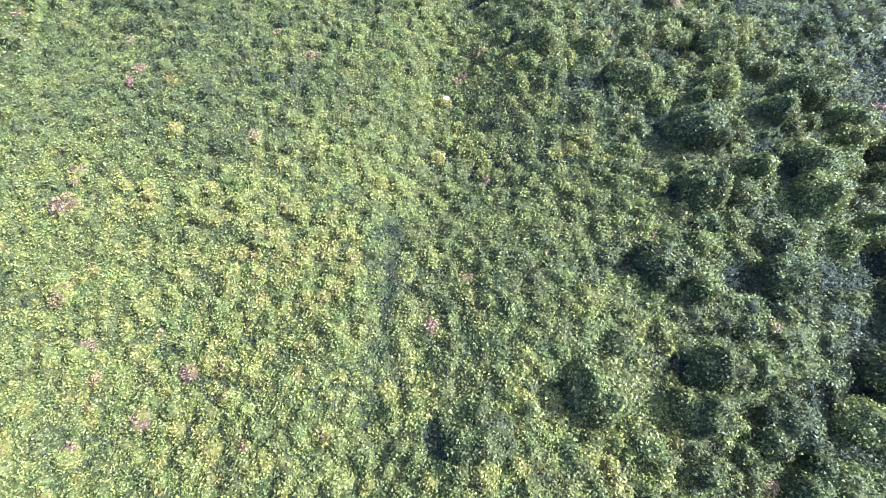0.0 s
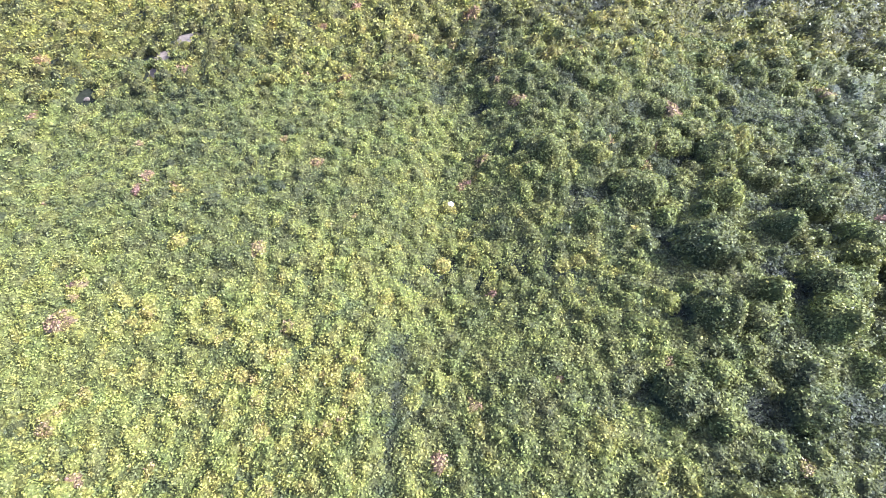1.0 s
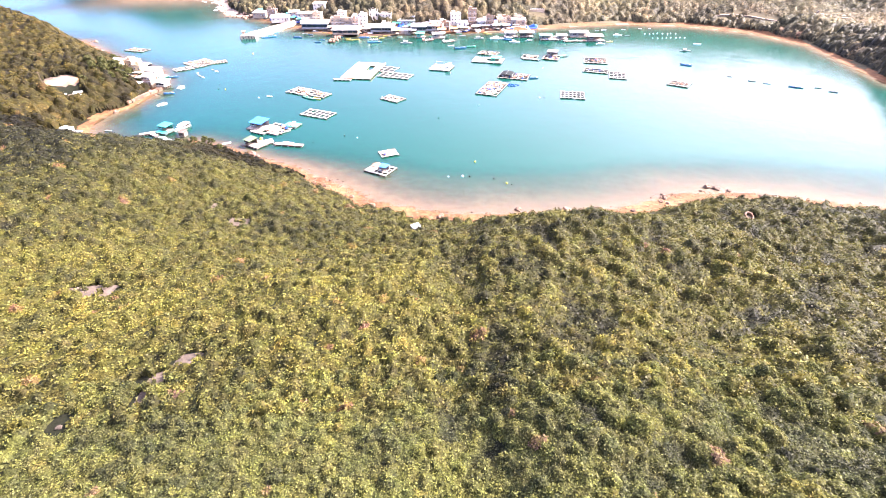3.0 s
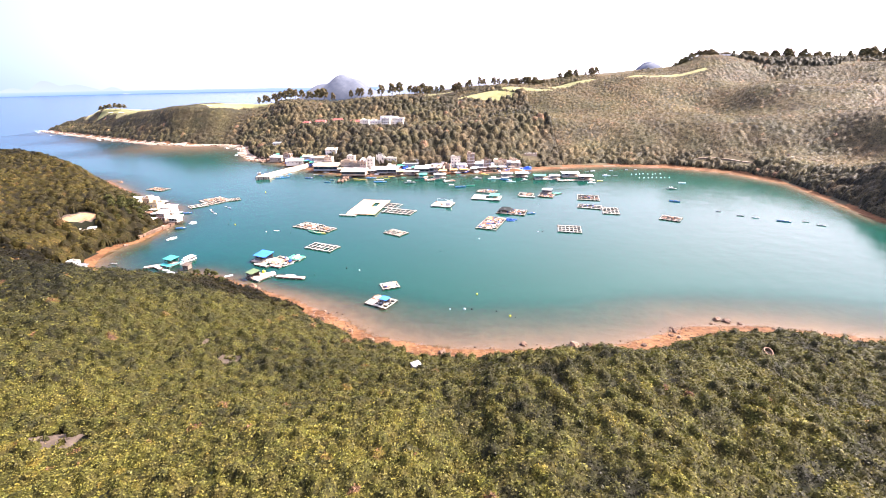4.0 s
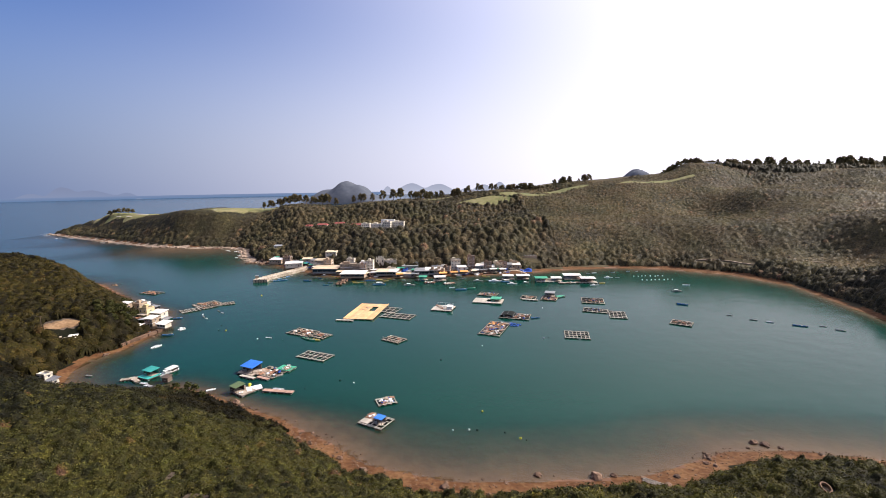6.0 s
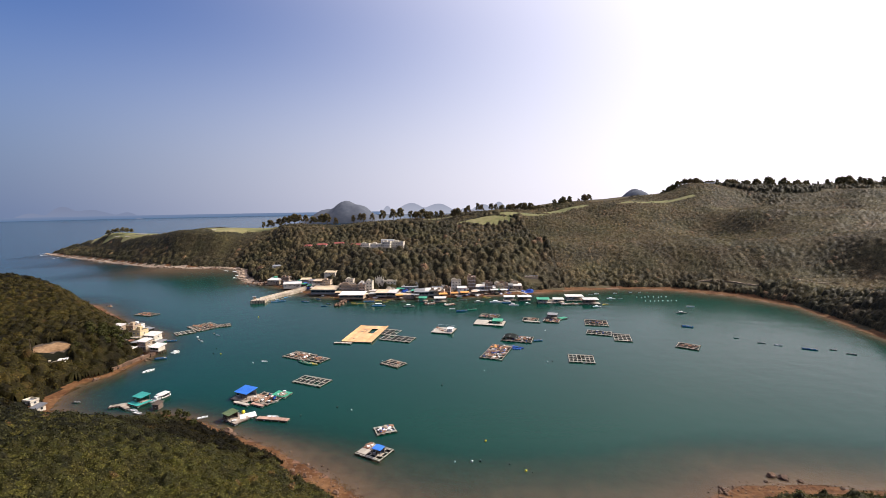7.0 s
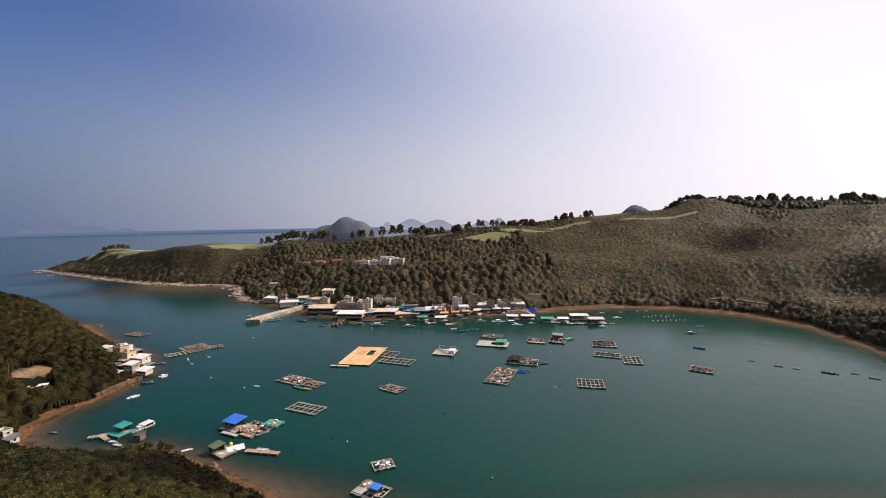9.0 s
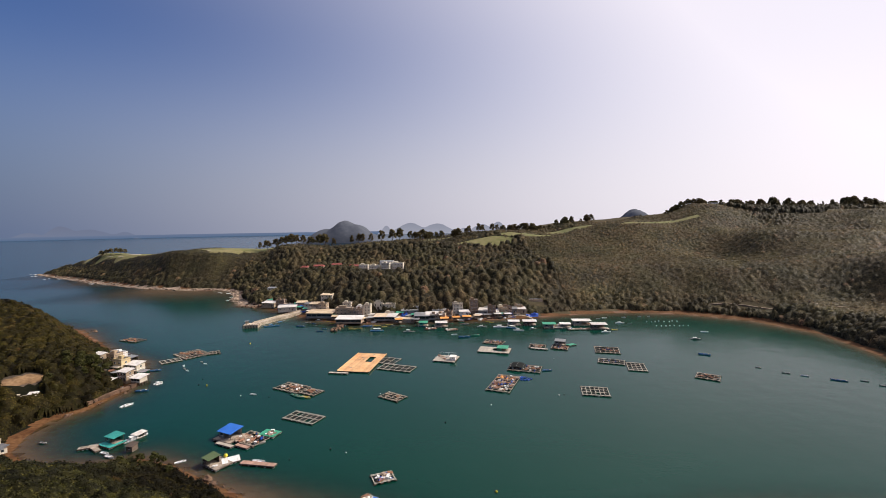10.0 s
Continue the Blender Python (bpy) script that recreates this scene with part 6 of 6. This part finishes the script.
terr = thing("terrace_wall", pose(92, 500, gz_at(92, 500) - 1, 0, 0, 6), "pale terrace wall on the hillside", "wall")
part("wall", box(B(), 0, 0, 0, 15, 1.0, 3.0), TANWALL, terr)
for i in range(9):
    m = pose(-6.8 + 1.7 * i, 0, 3.0)
    q = part("post", box(B(), 0, 0, 0, 0.3, 0.3, 1.0), WHITE, terr, at=m) if i == 0 else again(q, m)
part("rail", box(B(), 0, 0, 0, 14, 0.2, 0.15), WHITE, terr, at=pose(0, 0, 3.9))

BANK = material("bank_earth", [(0.13, 0.075, 0.034), (0.22, 0.13, 0.062), (0.30, 0.19, 0.10)], 0.95, grain=0.7, bump=0.5)
# ------------------------------------------------------------------ houses of the western headland
house(-216, 304, -18, 7, 5, 1, TANWALL, "small white roofed house on the headland", "sheet", ROOFWHITE, None, 2, 3.4)
house(-211, 311, -14, 6.5, 6, 2, TANWALL, "grey two-storey house on the headland", "flat", None, 5.5, 2)
house(-216, 322, -14, 7, 6, 2, WHITE, "white house with dark windows on the headland", "flat", None, 3.0, 2)
house(-233, 342, -20, 10, 6, 1, DARKWOOD, "long dark shed by the rocks", "sheet", TIN, None, 2)
house(-222, 332, -25, 9, 5, 1, TANWALL, "low weathered shed by the shore", "sheet", TIN, 2.0, 2)
house(-201, 303, -16, 6.8, 6, 2, YELLOW, "yellow two-storey house above the water", "flat", None, 4.5, 2, terrace=True)
house(-193, 303, -14, 9, 6, 2, CREAM, "white two-storey waterside house with terraces", "sheet", ROOFWHITE, 2.6, 3, terrace=True, tank=False, sunk=4, storey=2.6)
house(-190.5, 291, -14, 6.5, 5, 2, TANWALL, "cream house with a white roof on the shore", "sheet", ROOFWHITE, 1.8, 3, storey=2.7)
hut(-197.5, 294, 3.2, -14, 5, 4, 2.4, TIN, TIN, "grey lean-to between the headland houses", True, 0.4, 0.4, "sheds ashore", "shed")
hut(-206, 313, 4.5, -20, 5, 4, 2.4, BROWN, TIN, "brown lean-to between the headland houses", True, 0.4, 0.4, "sheds ashore", "shed")
hut(-213, 329, 2.2, -25, 7, 4, 2.6, TIN, TIN, "rusty waterside shed on the headland", True, 0.4, 0.5, "sheds ashore", "shed")
hut(-185, 298.5, 2.0, -14, 5, 4, 2.6, GREENTIN, TIN, "green walled shed by the headland quay", True, 0.4, 0.4, "sheds ashore", "shed")
stilt_hall(-181, 288.5, -14, 6.2, 5, 2.4, ROOFWHITE, CREAM, "low white waterside shed on stilts", n=3)
hut(-195, 284, 2.2, -10, 6, 4, 2.5, RED, ROOFWHITE, "red painted shed by the sea wall", True, 0.3, 0.4, "sheds ashore", "shed")
for k in range(26):
    sx, sy = dice.uniform(-212, -184), dice.uniform(282, 326)
    if sx + 184 > -(sy - 282) * 0.62:
        continue
    ob = place("yard " + ("gear", "nets", "boards")[k % 3], GEAR["rust"], spot(sx, sy, max(gz_at(sx, sy), 0.3), dice.uniform(0, 180), dice.uniform(0.9, 1.8)))
seawall = thing("sea_wall", pose(-184, 272, 0, 0, 0, 78), "rough concrete sea wall below the houses", "wall")
for i in range(5):
    part("block", box(B(), 0, 0, 0, 6.2, 2.2, dice.uniform(2.8, 3.4)), STONE, seawall, at=pose(-13 + 6.4 * i, dice.uniform(-0.3, 0.3), -1.2, 0, 0, dice.uniform(-6, 6)))
house(-207, 248.5, 20, 3.2, 2.8, 1, TANWALL, "small tan hut with a white roof among the trees", "sheet", ROOFWHITE, None, 1, storey=2.2)
house(-191, 211, -15, 5, 3.5, 1, CREAM, "pale shed with flat grey roofs in the scrub", "flat", TIN, None, 2, storey=1.5, tank=False)
house(-184, 207, -15, 3.6, 3.4, 1, CREAM, "small pale shed at the cove", "sheet", TIN, None, 1, storey=1.8)
bm = B()
rows = []
for i in range(9):
    rho = i / 8
    row = []
    for k in range(36):
        a = 2 * math.pi * k / 36
        ragged = 1 + 0.22 * noise.noise(Vector((2.2 * math.cos(a), 2.2 * math.sin(a), 3.1)))
        u, v = 10.5 * rho * ragged * math.cos(a), 6.0 * rho * ragged * math.sin(a)
        px_, py_ = -221 + u * 0.82 - v * 0.57, 257.5 + u * 0.57 + v * 0.82
        row.append(bm.verts.new((px_ + 221, py_ - 257.5, gz_at(px_, py_) + 0.9 * (1 - rho**3) - 0.3 + 0.5 * noise.noise(Vector((px_ * 0.45, py_ * 0.45, 1))))))
    rows.append(row)
for p, q in zip(rows, rows[1:]):
    for k in range(36):
        bm.faces.new((p[k], q[k], q[(k + 1) % 36], p[(k + 1) % 36]))
solo("earth_bank", bm, BANK, pose(-221, 257.5, 0), "bare sandy earth bank above the footpath", "bank", smooth_faces=True)
track = thing("footpath", pose(-216, 249, 0), "pale concrete footpath below the bare bank", "path")
for i in range(7):
    px_, py_ = -222 + 2.6 * i, 244 + 1.1 * i
    part("slab", box(B(), 0, 0, 0, 3.0, 1.6, 0.5), CONCRETE, track, at=pose(px_ + 216, py_ - 249, gz_at(px_, py_) - 0.35, 0, 0, 22))
pole = thing("utility_pole", pose(-225, 250, gz_at(-225, 250)), "thin wooden utility pole on the headland", "pole")
part("post", tube(B(), (0, 0, 0), (0, 0, 8.0), 0.14, 0.1, 6), DARKWOOD, pole)
part("crossarm", box(B(), 0, 0, 0, 1.6, 0.12, 0.12), DARKWOOD, pole, at=pose(0, 0, 7.4))

# ------------------------------------------------------------------ buildings on the hill
for hx, hy, hr, hw, hd, hn, lab in ((-60, 596, -6, 14, 9, 3, "white apartment block on the wooded hill"), (-74, 592, -14, 10, 9, 3, "white apartment block with balconies on the hill"), (-88, 594, -10, 14, 9, 2, "low white apartment block on the hill"), (-103, 600, -5, 11, 8, 2, "white terrace house on the hill")):
    house(hx, hy, hr, hw, hd, hn, CREAM, lab, "flat", WHITE, gz_at(hx, hy) + 2.0, 4, terrace=True, sunk=8)
for hx, hy, hw in ((-186, 630, 11), (-168, 632, 18), (-145, 634, 18), (-121, 632, 18)):
    house(hx, hy, -3, hw * 0.75, 7, 1, TANWALL, "pale terrace row with a red tiled roof", "tiled", REDROOF, gz_at(hx, hy) + 2.5, 5, sunk=10)
house(-82, 660, 0, 18, 8, 1, WHITE, "low white clubhouse in the trees", "flat", WHITE, gz_at(-82, 660) + 5, 5, tank=False, sunk=6)
house(474, 842, 0, 13, 8, 1, WHITE, "white hut on the hilltop", "flat", WHITE, gz_at(474, 842) + 1, 3, tank=False)
house(-215, 590, 0, 10, 7, 1, CREAM, "small pale house near the spit", "sheet", TIN, gz_at(-215, 590) + 2, 2)

# ------------------------------------------------------------------ single trees on the skyline
def tree(kind, label, h, spread, n, leafsize, seed, mat, conic=False):
    """A tapered trunk with limbs and a crown of many leaf tufts in clumps."""
    r = np.random.default_rng(seed)
    ob = thing("tree", Matrix(), label, "tree", "trees on the skyline")
    bm = tube(B(), (0, 0, -1.0), (0, 0, h * 0.7), h * 0.028, h * 0.01, 7)
    tips = []
    for k in range(9):
        a, z = 2.4 * k, h * (0.14 + 0.068 * k) if conic else h * (0.22 + 0.06 * k)
        reach = spread * (0.75 - 0.05 * k if not conic else 0.8 - 0.08 * k)
        tip = (math.cos(a) * reach, math.sin(a) * reach, z + h * (0.18 if not conic else 0.06))
        tube(bm, (0, 0, z), tip, h * 0.012, h * 0.004, 5)
        tips.append(tip)
    tips.append((0, 0, h * 0.86))
    part("trunk", bm, BARK, ob)
    tips = np.array(tips)
    c = tips[r.integers(0, len(tips), n)]
    u = r.normal(size=(n, 3))
    u /= np.linalg.norm(u, axis=1, keepdims=True)
    c = c + u * r.uniform(0.3, 1.0, (n, 1)) * np.array([spread * 0.42, spread * 0.42, h * (0.13 if not conic else 0.10)])
    nrm = u + r.normal(size=u.shape) * 0.5
    nrm /= np.linalg.norm(nrm, axis=1, keepdims=True)
    a = np.cross(nrm, r.normal(size=u.shape))
    a /= np.linalg.norm(a, axis=1, keepdims=True)
    b = np.cross(nrm, a)
    s = leafsize * r.uniform(0.6, 1.3, (n, 1))
    co = np.stack([c - a * s - 0.6 * b * s, c + a * s - 0.4 * b * s, c + b * s * 1.2], 1).reshape(-1, 3)
    me = quads("crown", co, np.arange(3 * n).reshape(-1, 3))
    at = me.attributes.new("tone", "FLOAT", "POINT")
    at.data.foreach_set("value", np.full(3 * n, 0.24 + 0.12 * r.random(), np.float32))
    me.materials.append(mat)
    crown = new("crown", me)
    crown.parent = ob
    return ob


TREES = {
    "round": lambda: tree("round", "dark round-crowned tree on the golf ridge", 14, 4.6, 520, 0.75, 1, LEAF_FAR),
    "broad": lambda: tree("broad", "broad dark tree on the golf ridge", 13, 5.6, 600, 0.8, 2, LEAF_FAR),
    "slim": lambda: tree("slim", "slim dark tree on the golf ridge", 14, 3.4, 420, 0.7, 3, LEAF_FAR),
    "shade": lambda: tree("shade", "dense dark green tree on the headland", 13, 6.0, 900, 0.75, 6, LEAF_NEAR),
    "pine": lambda: tree("pine", "dark ragged pine on the hill ridge", 13, 4.0, 420, 0.8, 4, LEAF_FAR, True),
    "tallpine": lambda: tree("tallpine", "tall narrow pine on the hill ridge", 16, 3.4, 420, 0.8, 5, LEAF_FAR, True),
}


def plant(kind, x, y, s=1.0):
    return place("tree " + kind, TREES[kind], spot(x, y, gz_at(x, y) - 0.3, dice.uniform(0, 360), s))


for tx in (-317, -302, -288, -278, -268, -262, -252, -243, -228, -214, -204, -188, -159, -148, -142, -127, -108, -89, -78, -60, -46, -39, -33, -25, -15, -6, 14, 23, 35, 57):
    plant(dice.choice(["round", "round", "broad", "slim"]), tx, 806 + dice.uniform(-6, 8), dice.uniform(0.95, 1.3))
for tx, ty, s in ((82, 830, 0.9), (88, 812, 0.7), (-30, 800, 1.0), (-52, 806, 0.9), (18, 812, 1.0), (40, 815, 0.9), (64, 822, 0.8), (-640, 880, 0.7), (-632, 882, 0.6), (-610, 876, 0.7), (-600, 874, 0.7), (-622, 878, 0.7), (-590, 872, 0.6)):
    plant(dice.choice(["broad", "round"]), tx, ty, s)
for i in range(34):
    tx = 100 + 175 * dice.random()
    plant(dice.choice(["broad", "round"]), tx, 862 + dice.uniform(-9, 6), dice.uniform(0.45, 0.95))
for i in range(44):
    plant(dice.choice(["broad", "round"]), 395 + 95 * dice.random(), 856 + dice.uniform(-9, 9), dice.uniform(0.35, 0.8))
for i in range(120):
    tx = 490 + 320 * dice.random()
    plant(dice.choice(["pine", "pine", "slim", "tallpine", "broad"]), tx, 866 - 0.12 * (tx - 500) + dice.uniform(-14, 10), dice.uniform(0.7, 1.3))
plant("tallpine", 580, 850, 1.45)
for tx, ty, s in ((-206, 287, 0.72), (-211, 284, 0.7), (-203, 292, 0.5), (-215, 290, 0.65), (-201, 284, 0.6), (-208, 280, 0.66), (-213, 277, 0.6), (-219, 284, 0.6), (-204, 277, 0.5), (-198, 279, 0.45), (-210, 293, 0.55), (-116, 199, 0.42), (-112, 197, 0.4), (-121, 198, 0.42), (-128, 197, 0.36), (-105, 190, 0.34), (-199, 297, 0.4), (-206, 299, 0.45), (-204, 308, 0.35), (-222, 312, 0.5), (-209, 318, 0.35), (-226, 325, 0.45), (-196, 290, 0.35), (-204, 268, 0.4), (-198, 262, 0.35), (-210, 262, 0.45)):
    plant("shade", tx, ty, s * 1.05)


# ------------------------------------------------------------------ rocks and things on the beaches
def rock_(seed):
    bm = ball(B(), 0, 0, 0.15, 1.0, 0.8, 0.6, seed, 0.5, 2)
    return solo("rock", bm, STONE, Matrix(), "rough brown shore rock on the beach", "rock", "rocks along the shore")


def rock(x, y, s, z=None):
    k = dice.randrange(5)
    return place(f"rock {k}", lambda: rock_(k + 20), spot(x, y, max(gz_at(x, y), -0.5) if z is None else z, dice.uniform(0, 360), s))


for rx, ry, s in ((-1, 130, 1.5), (46, 135, 1.4), (106, 153, 1.6), (109, 151.5, 1.1), (-89, 186.5, 1.2), (-85.5, 183, 1.0), (-27, 139, 1.0), (28, 136, 0.9), (60, 134, 0.9), (65, 128.5, 1.0), (50, 127, 0.9), (57, 127, 0.8), (27, 128, 0.8)):
    rock(rx, ry, s)
shore_pts = [(-104, 194), (-87, 183), (-66, 171), (-50, 159), (-38, 151), (-28, 141), (-7, 134), (10, 131), (37, 132), (61, 133), (81, 141), (93, 147), (113, 147), (136, 142)]
for (ax_, ay_), (bx_, by_) in zip(shore_pts, shore_pts[1:]):
    for i in range(11):
        u = dice.random()
        rock(ax_ + (bx_ - ax_) * u + dice.uniform(-3, 3), ay_ + (by_ - ay_) * u + dice.uniform(-5, 4), 0.18 + 0.55 * dice.random() ** 2.5)
bm = B()
for (ax_, ay_), (bx_, by_) in zip(shore_pts, shore_pts[1:]):
    for i in range(70):
        u = dice.random()
        px_, py_ = ax_ + (bx_ - ax_) * u + dice.uniform(-3, 3), ay_ + (by_ - ay_) * u - 9 * dice.random() ** 1.3 + 3
        s = 0.10 + 0.26 * dice.random() ** 2
        ball(bm, px_, py_, gz_at(px_, py_) + 0.2 * s, s * 1.2, s, s * 0.7, i, 0.4, 1)
tagged(part("shingle", bm, STONE, None), "loose reddish-brown stones strewn over the beach", "stones", kind="stuff")
for cx, cy, n, sp in ((84, 144, 12, 6), (88, 146, 8, 4), (-186, 260, 18, 5), (-188, 245, 10, 4), (-182, 275, 10, 4), (-316, 428, 16, 8), (-255, 366, 12, 6), (-48, 158, 20, 8), (-228, 548, 26, 14), (-214, 536, 14, 9)):
    for i in range(n):
        rock(cx + dice.uniform(-sp, sp), cy + dice.uniform(-sp, sp) * 0.6, (0.25 + 0.5 * dice.random() ** 2) * (3.0 if cy > 500 else 1.6 if cy > 220 else 1.0))
spit = [(-806, 926), (-717, 868), (-606, 796), (-450, 704), (-370, 682), (-314, 675), (-290, 652), (-266, 598), (-240, 553)]
bm = B()
for (ax_, ay_), (bx_, by_) in zip(spit, spit[1:]):
    for i in range(34):
        u, s = dice.random(), 0.9 + 2.6 * dice.random() ** 2
        px_, py_ = ax_ + (bx_ - ax_) * u + dice.uniform(-4, 4), ay_ + (by_ - ay_) * u + dice.uniform(-3, 5)
        ball(bm, px_, py_, max(gz_at(px_, py_), -0.4), s * 1.2, s, s * 0.6, i, 0.45, 1)
tagged(part("boulder_shore", bm, LEDGE, None), "band of brown boulders along the far headland", "boulders", kind="stuff")

# thin surf where the swell meets the far headland and the stony spit
bm = B()
for cx, cy, dx, dy, n in ((-812, 930, 8, 4, 9), (-778, 900, 16, 8, 7), (-700, 852, 20, 12, 5), (-560, 764, 26, 14, 4), (-300, 655, 14, 16, 7), (-272, 600, 5, 16, 8)):
    for i in range(n):
        px_, py_ = cx + dice.uniform(-dx, dx), cy + dice.uniform(-dy, dy)
        if gz_at(px_, py_) < 0.25:
            ball(bm, px_, py_, 0.06, dice.uniform(1.5, 5.0), dice.uniform(0.5, 1.2), 0.12, i, 0.6, 1)
tagged(part("surf", bm, FOAM, None), "thin broken white surf along the far rocks", "surf", kind="stuff")

poles = thing("bamboo_bundle", pose(62, 130, gz_at(62, 130) + 0.1, 0, 0, -38), "bundle of pale bamboo poles lying on the beach", "poles")
for i in range(5):
    part("pole", tube(B(), (-4, i * 0.45, 0), (4 + dice.uniform(-0.6, 0.6), i * 0.5, 0.15), 0.12, n=6), PALE, poles)
pipe = thing("concrete_ring", pose(99.3, 115.7, gz_at(99.3, 115.7) + 0.5, 30, 0, 20), "pale concrete pipe ring lying in the scrub", "pipe ring")
bm = B()
n = 20
rings = [[bm.verts.new((rr * math.cos(2 * math.pi * k / n), rr * math.sin(2 * math.pi * k / n), zz)) for k in range(n)] for rr, zz in ((1.5, 0), (1.5, 0.9), (1.2, 0.9), (1.2, 0))]
for a, b in zip(rings, rings[1:] + rings[:1]):
    for k in range(n):
        bm.faces.new((a[k], a[(k + 1) % n], b[(k + 1) % n], b[k]))
part("ring", bm, STONE, pipe)
for i in range(3):
    part("rubble", ball(B(), 1.8 - i, -1.6 + 0.2 * i, -0.3, 0.5, 0.4, 0.35, i, 0.4), CONCRETE, pipe)
for wx_, wy_, s in ((3.5, 6.7, 0.45), (-66, 112, 0.6), (-64, 111, 0.4), (-77, 121, 0.45), (-89, 72.8, 0.6), (-84, 74.5, 0.4), (-63.4, 32, 0.5)):
    pale = solo("boulder", ball(B(), 0, 0, 0.1, 1.2, 0.9, 0.6, int(wx_) % 7, 0.4), FOAM if wx_ > 0 else EARTH, spot(wx_, wy_, gz_at(wx_, wy_) + (0.5 if wx_ > 0 else 0.0), 20, s), "pale boulder among the shrubs", "boulder", "boulders among the shrubs")
hut(-8, 103.8, gz_at(-8, 103.8), 30, 2.4, 2.0, 1.6, TIN, TIN, "small grey tin store behind the beach", False, 0.2, 0.15, "sheds ashore", "shed")

# ------------------------------------------------------------------ the hillside road
road = thing("hill_road", pose(0, 0, 0), "narrow concrete road along the hill foot", "road")
RD = [(262, 486), (278, 480), (292, 471), (303, 462), (312, 452), (322, 443), (338, 434), (352, 428)]
for (ax_, ay_), (bx_, by_) in zip(RD, RD[1:]):
    L, ang = math.hypot(bx_ - ax_, by_ - ay_), math.degrees(math.atan2(by_ - ay_, bx_ - ax_))
    n = max(2, int(L / 4))
    for k in range(n):
        u = (k + 0.5) / n
        px_, py_ = ax_ + (bx_ - ax_) * u, ay_ + (by_ - ay_) * u
        pitch = math.degrees(math.atan2(gz_at(px_ - 2 * math.cos(radians(ang)), py_ - 2 * math.sin(radians(ang))) - gz_at(px_ + 2 * math.cos(radians(ang)), py_ + 2 * math.sin(radians(ang))), 4))
        part("slab", box(B(), 0, 0, 0, L / n + 0.3, 2.6, 1.2), LEDGE, road, at=pose(px_, py_, gz_at(px_, py_) - 0.6, 0, pitch, ang))

# sand bunkers on the golf course
for bx, by, rx, ry in ((-560, 850, 7, 3.4), (-578, 843, 5, 2.6), (-548, 842, 6, 2.6), (-402, 800, 6, 2.8), (-610, 862, 5, 2.4)):
    bm = B()
    rows = [[bm.verts.new((q * rx * (1 + 0.2 * math.sin(3 * a + bx)) * math.cos(a), q * ry * math.sin(a), z)) for a in (2 * math.pi * k / 20 for k in range(20))] for q, z in ((0.3, -0.25), (0.85, 0.0), (1.0, 0.35), (1.15, -0.3))]
    bm.faces.new(rows[0])
    for p, q in zip(rows, rows[1:]):
        for k in range(20):
            bm.faces.new((p[k], q[k], q[(k + 1) % 20], p[(k + 1) % 20]))
    solo("sand_bunker", bm, PALE, pose(bx, by, gz_at(bx, by) + 0.4), "pale sand bunker in the golf turf", "bunker", "bunkers on the golf course", True)
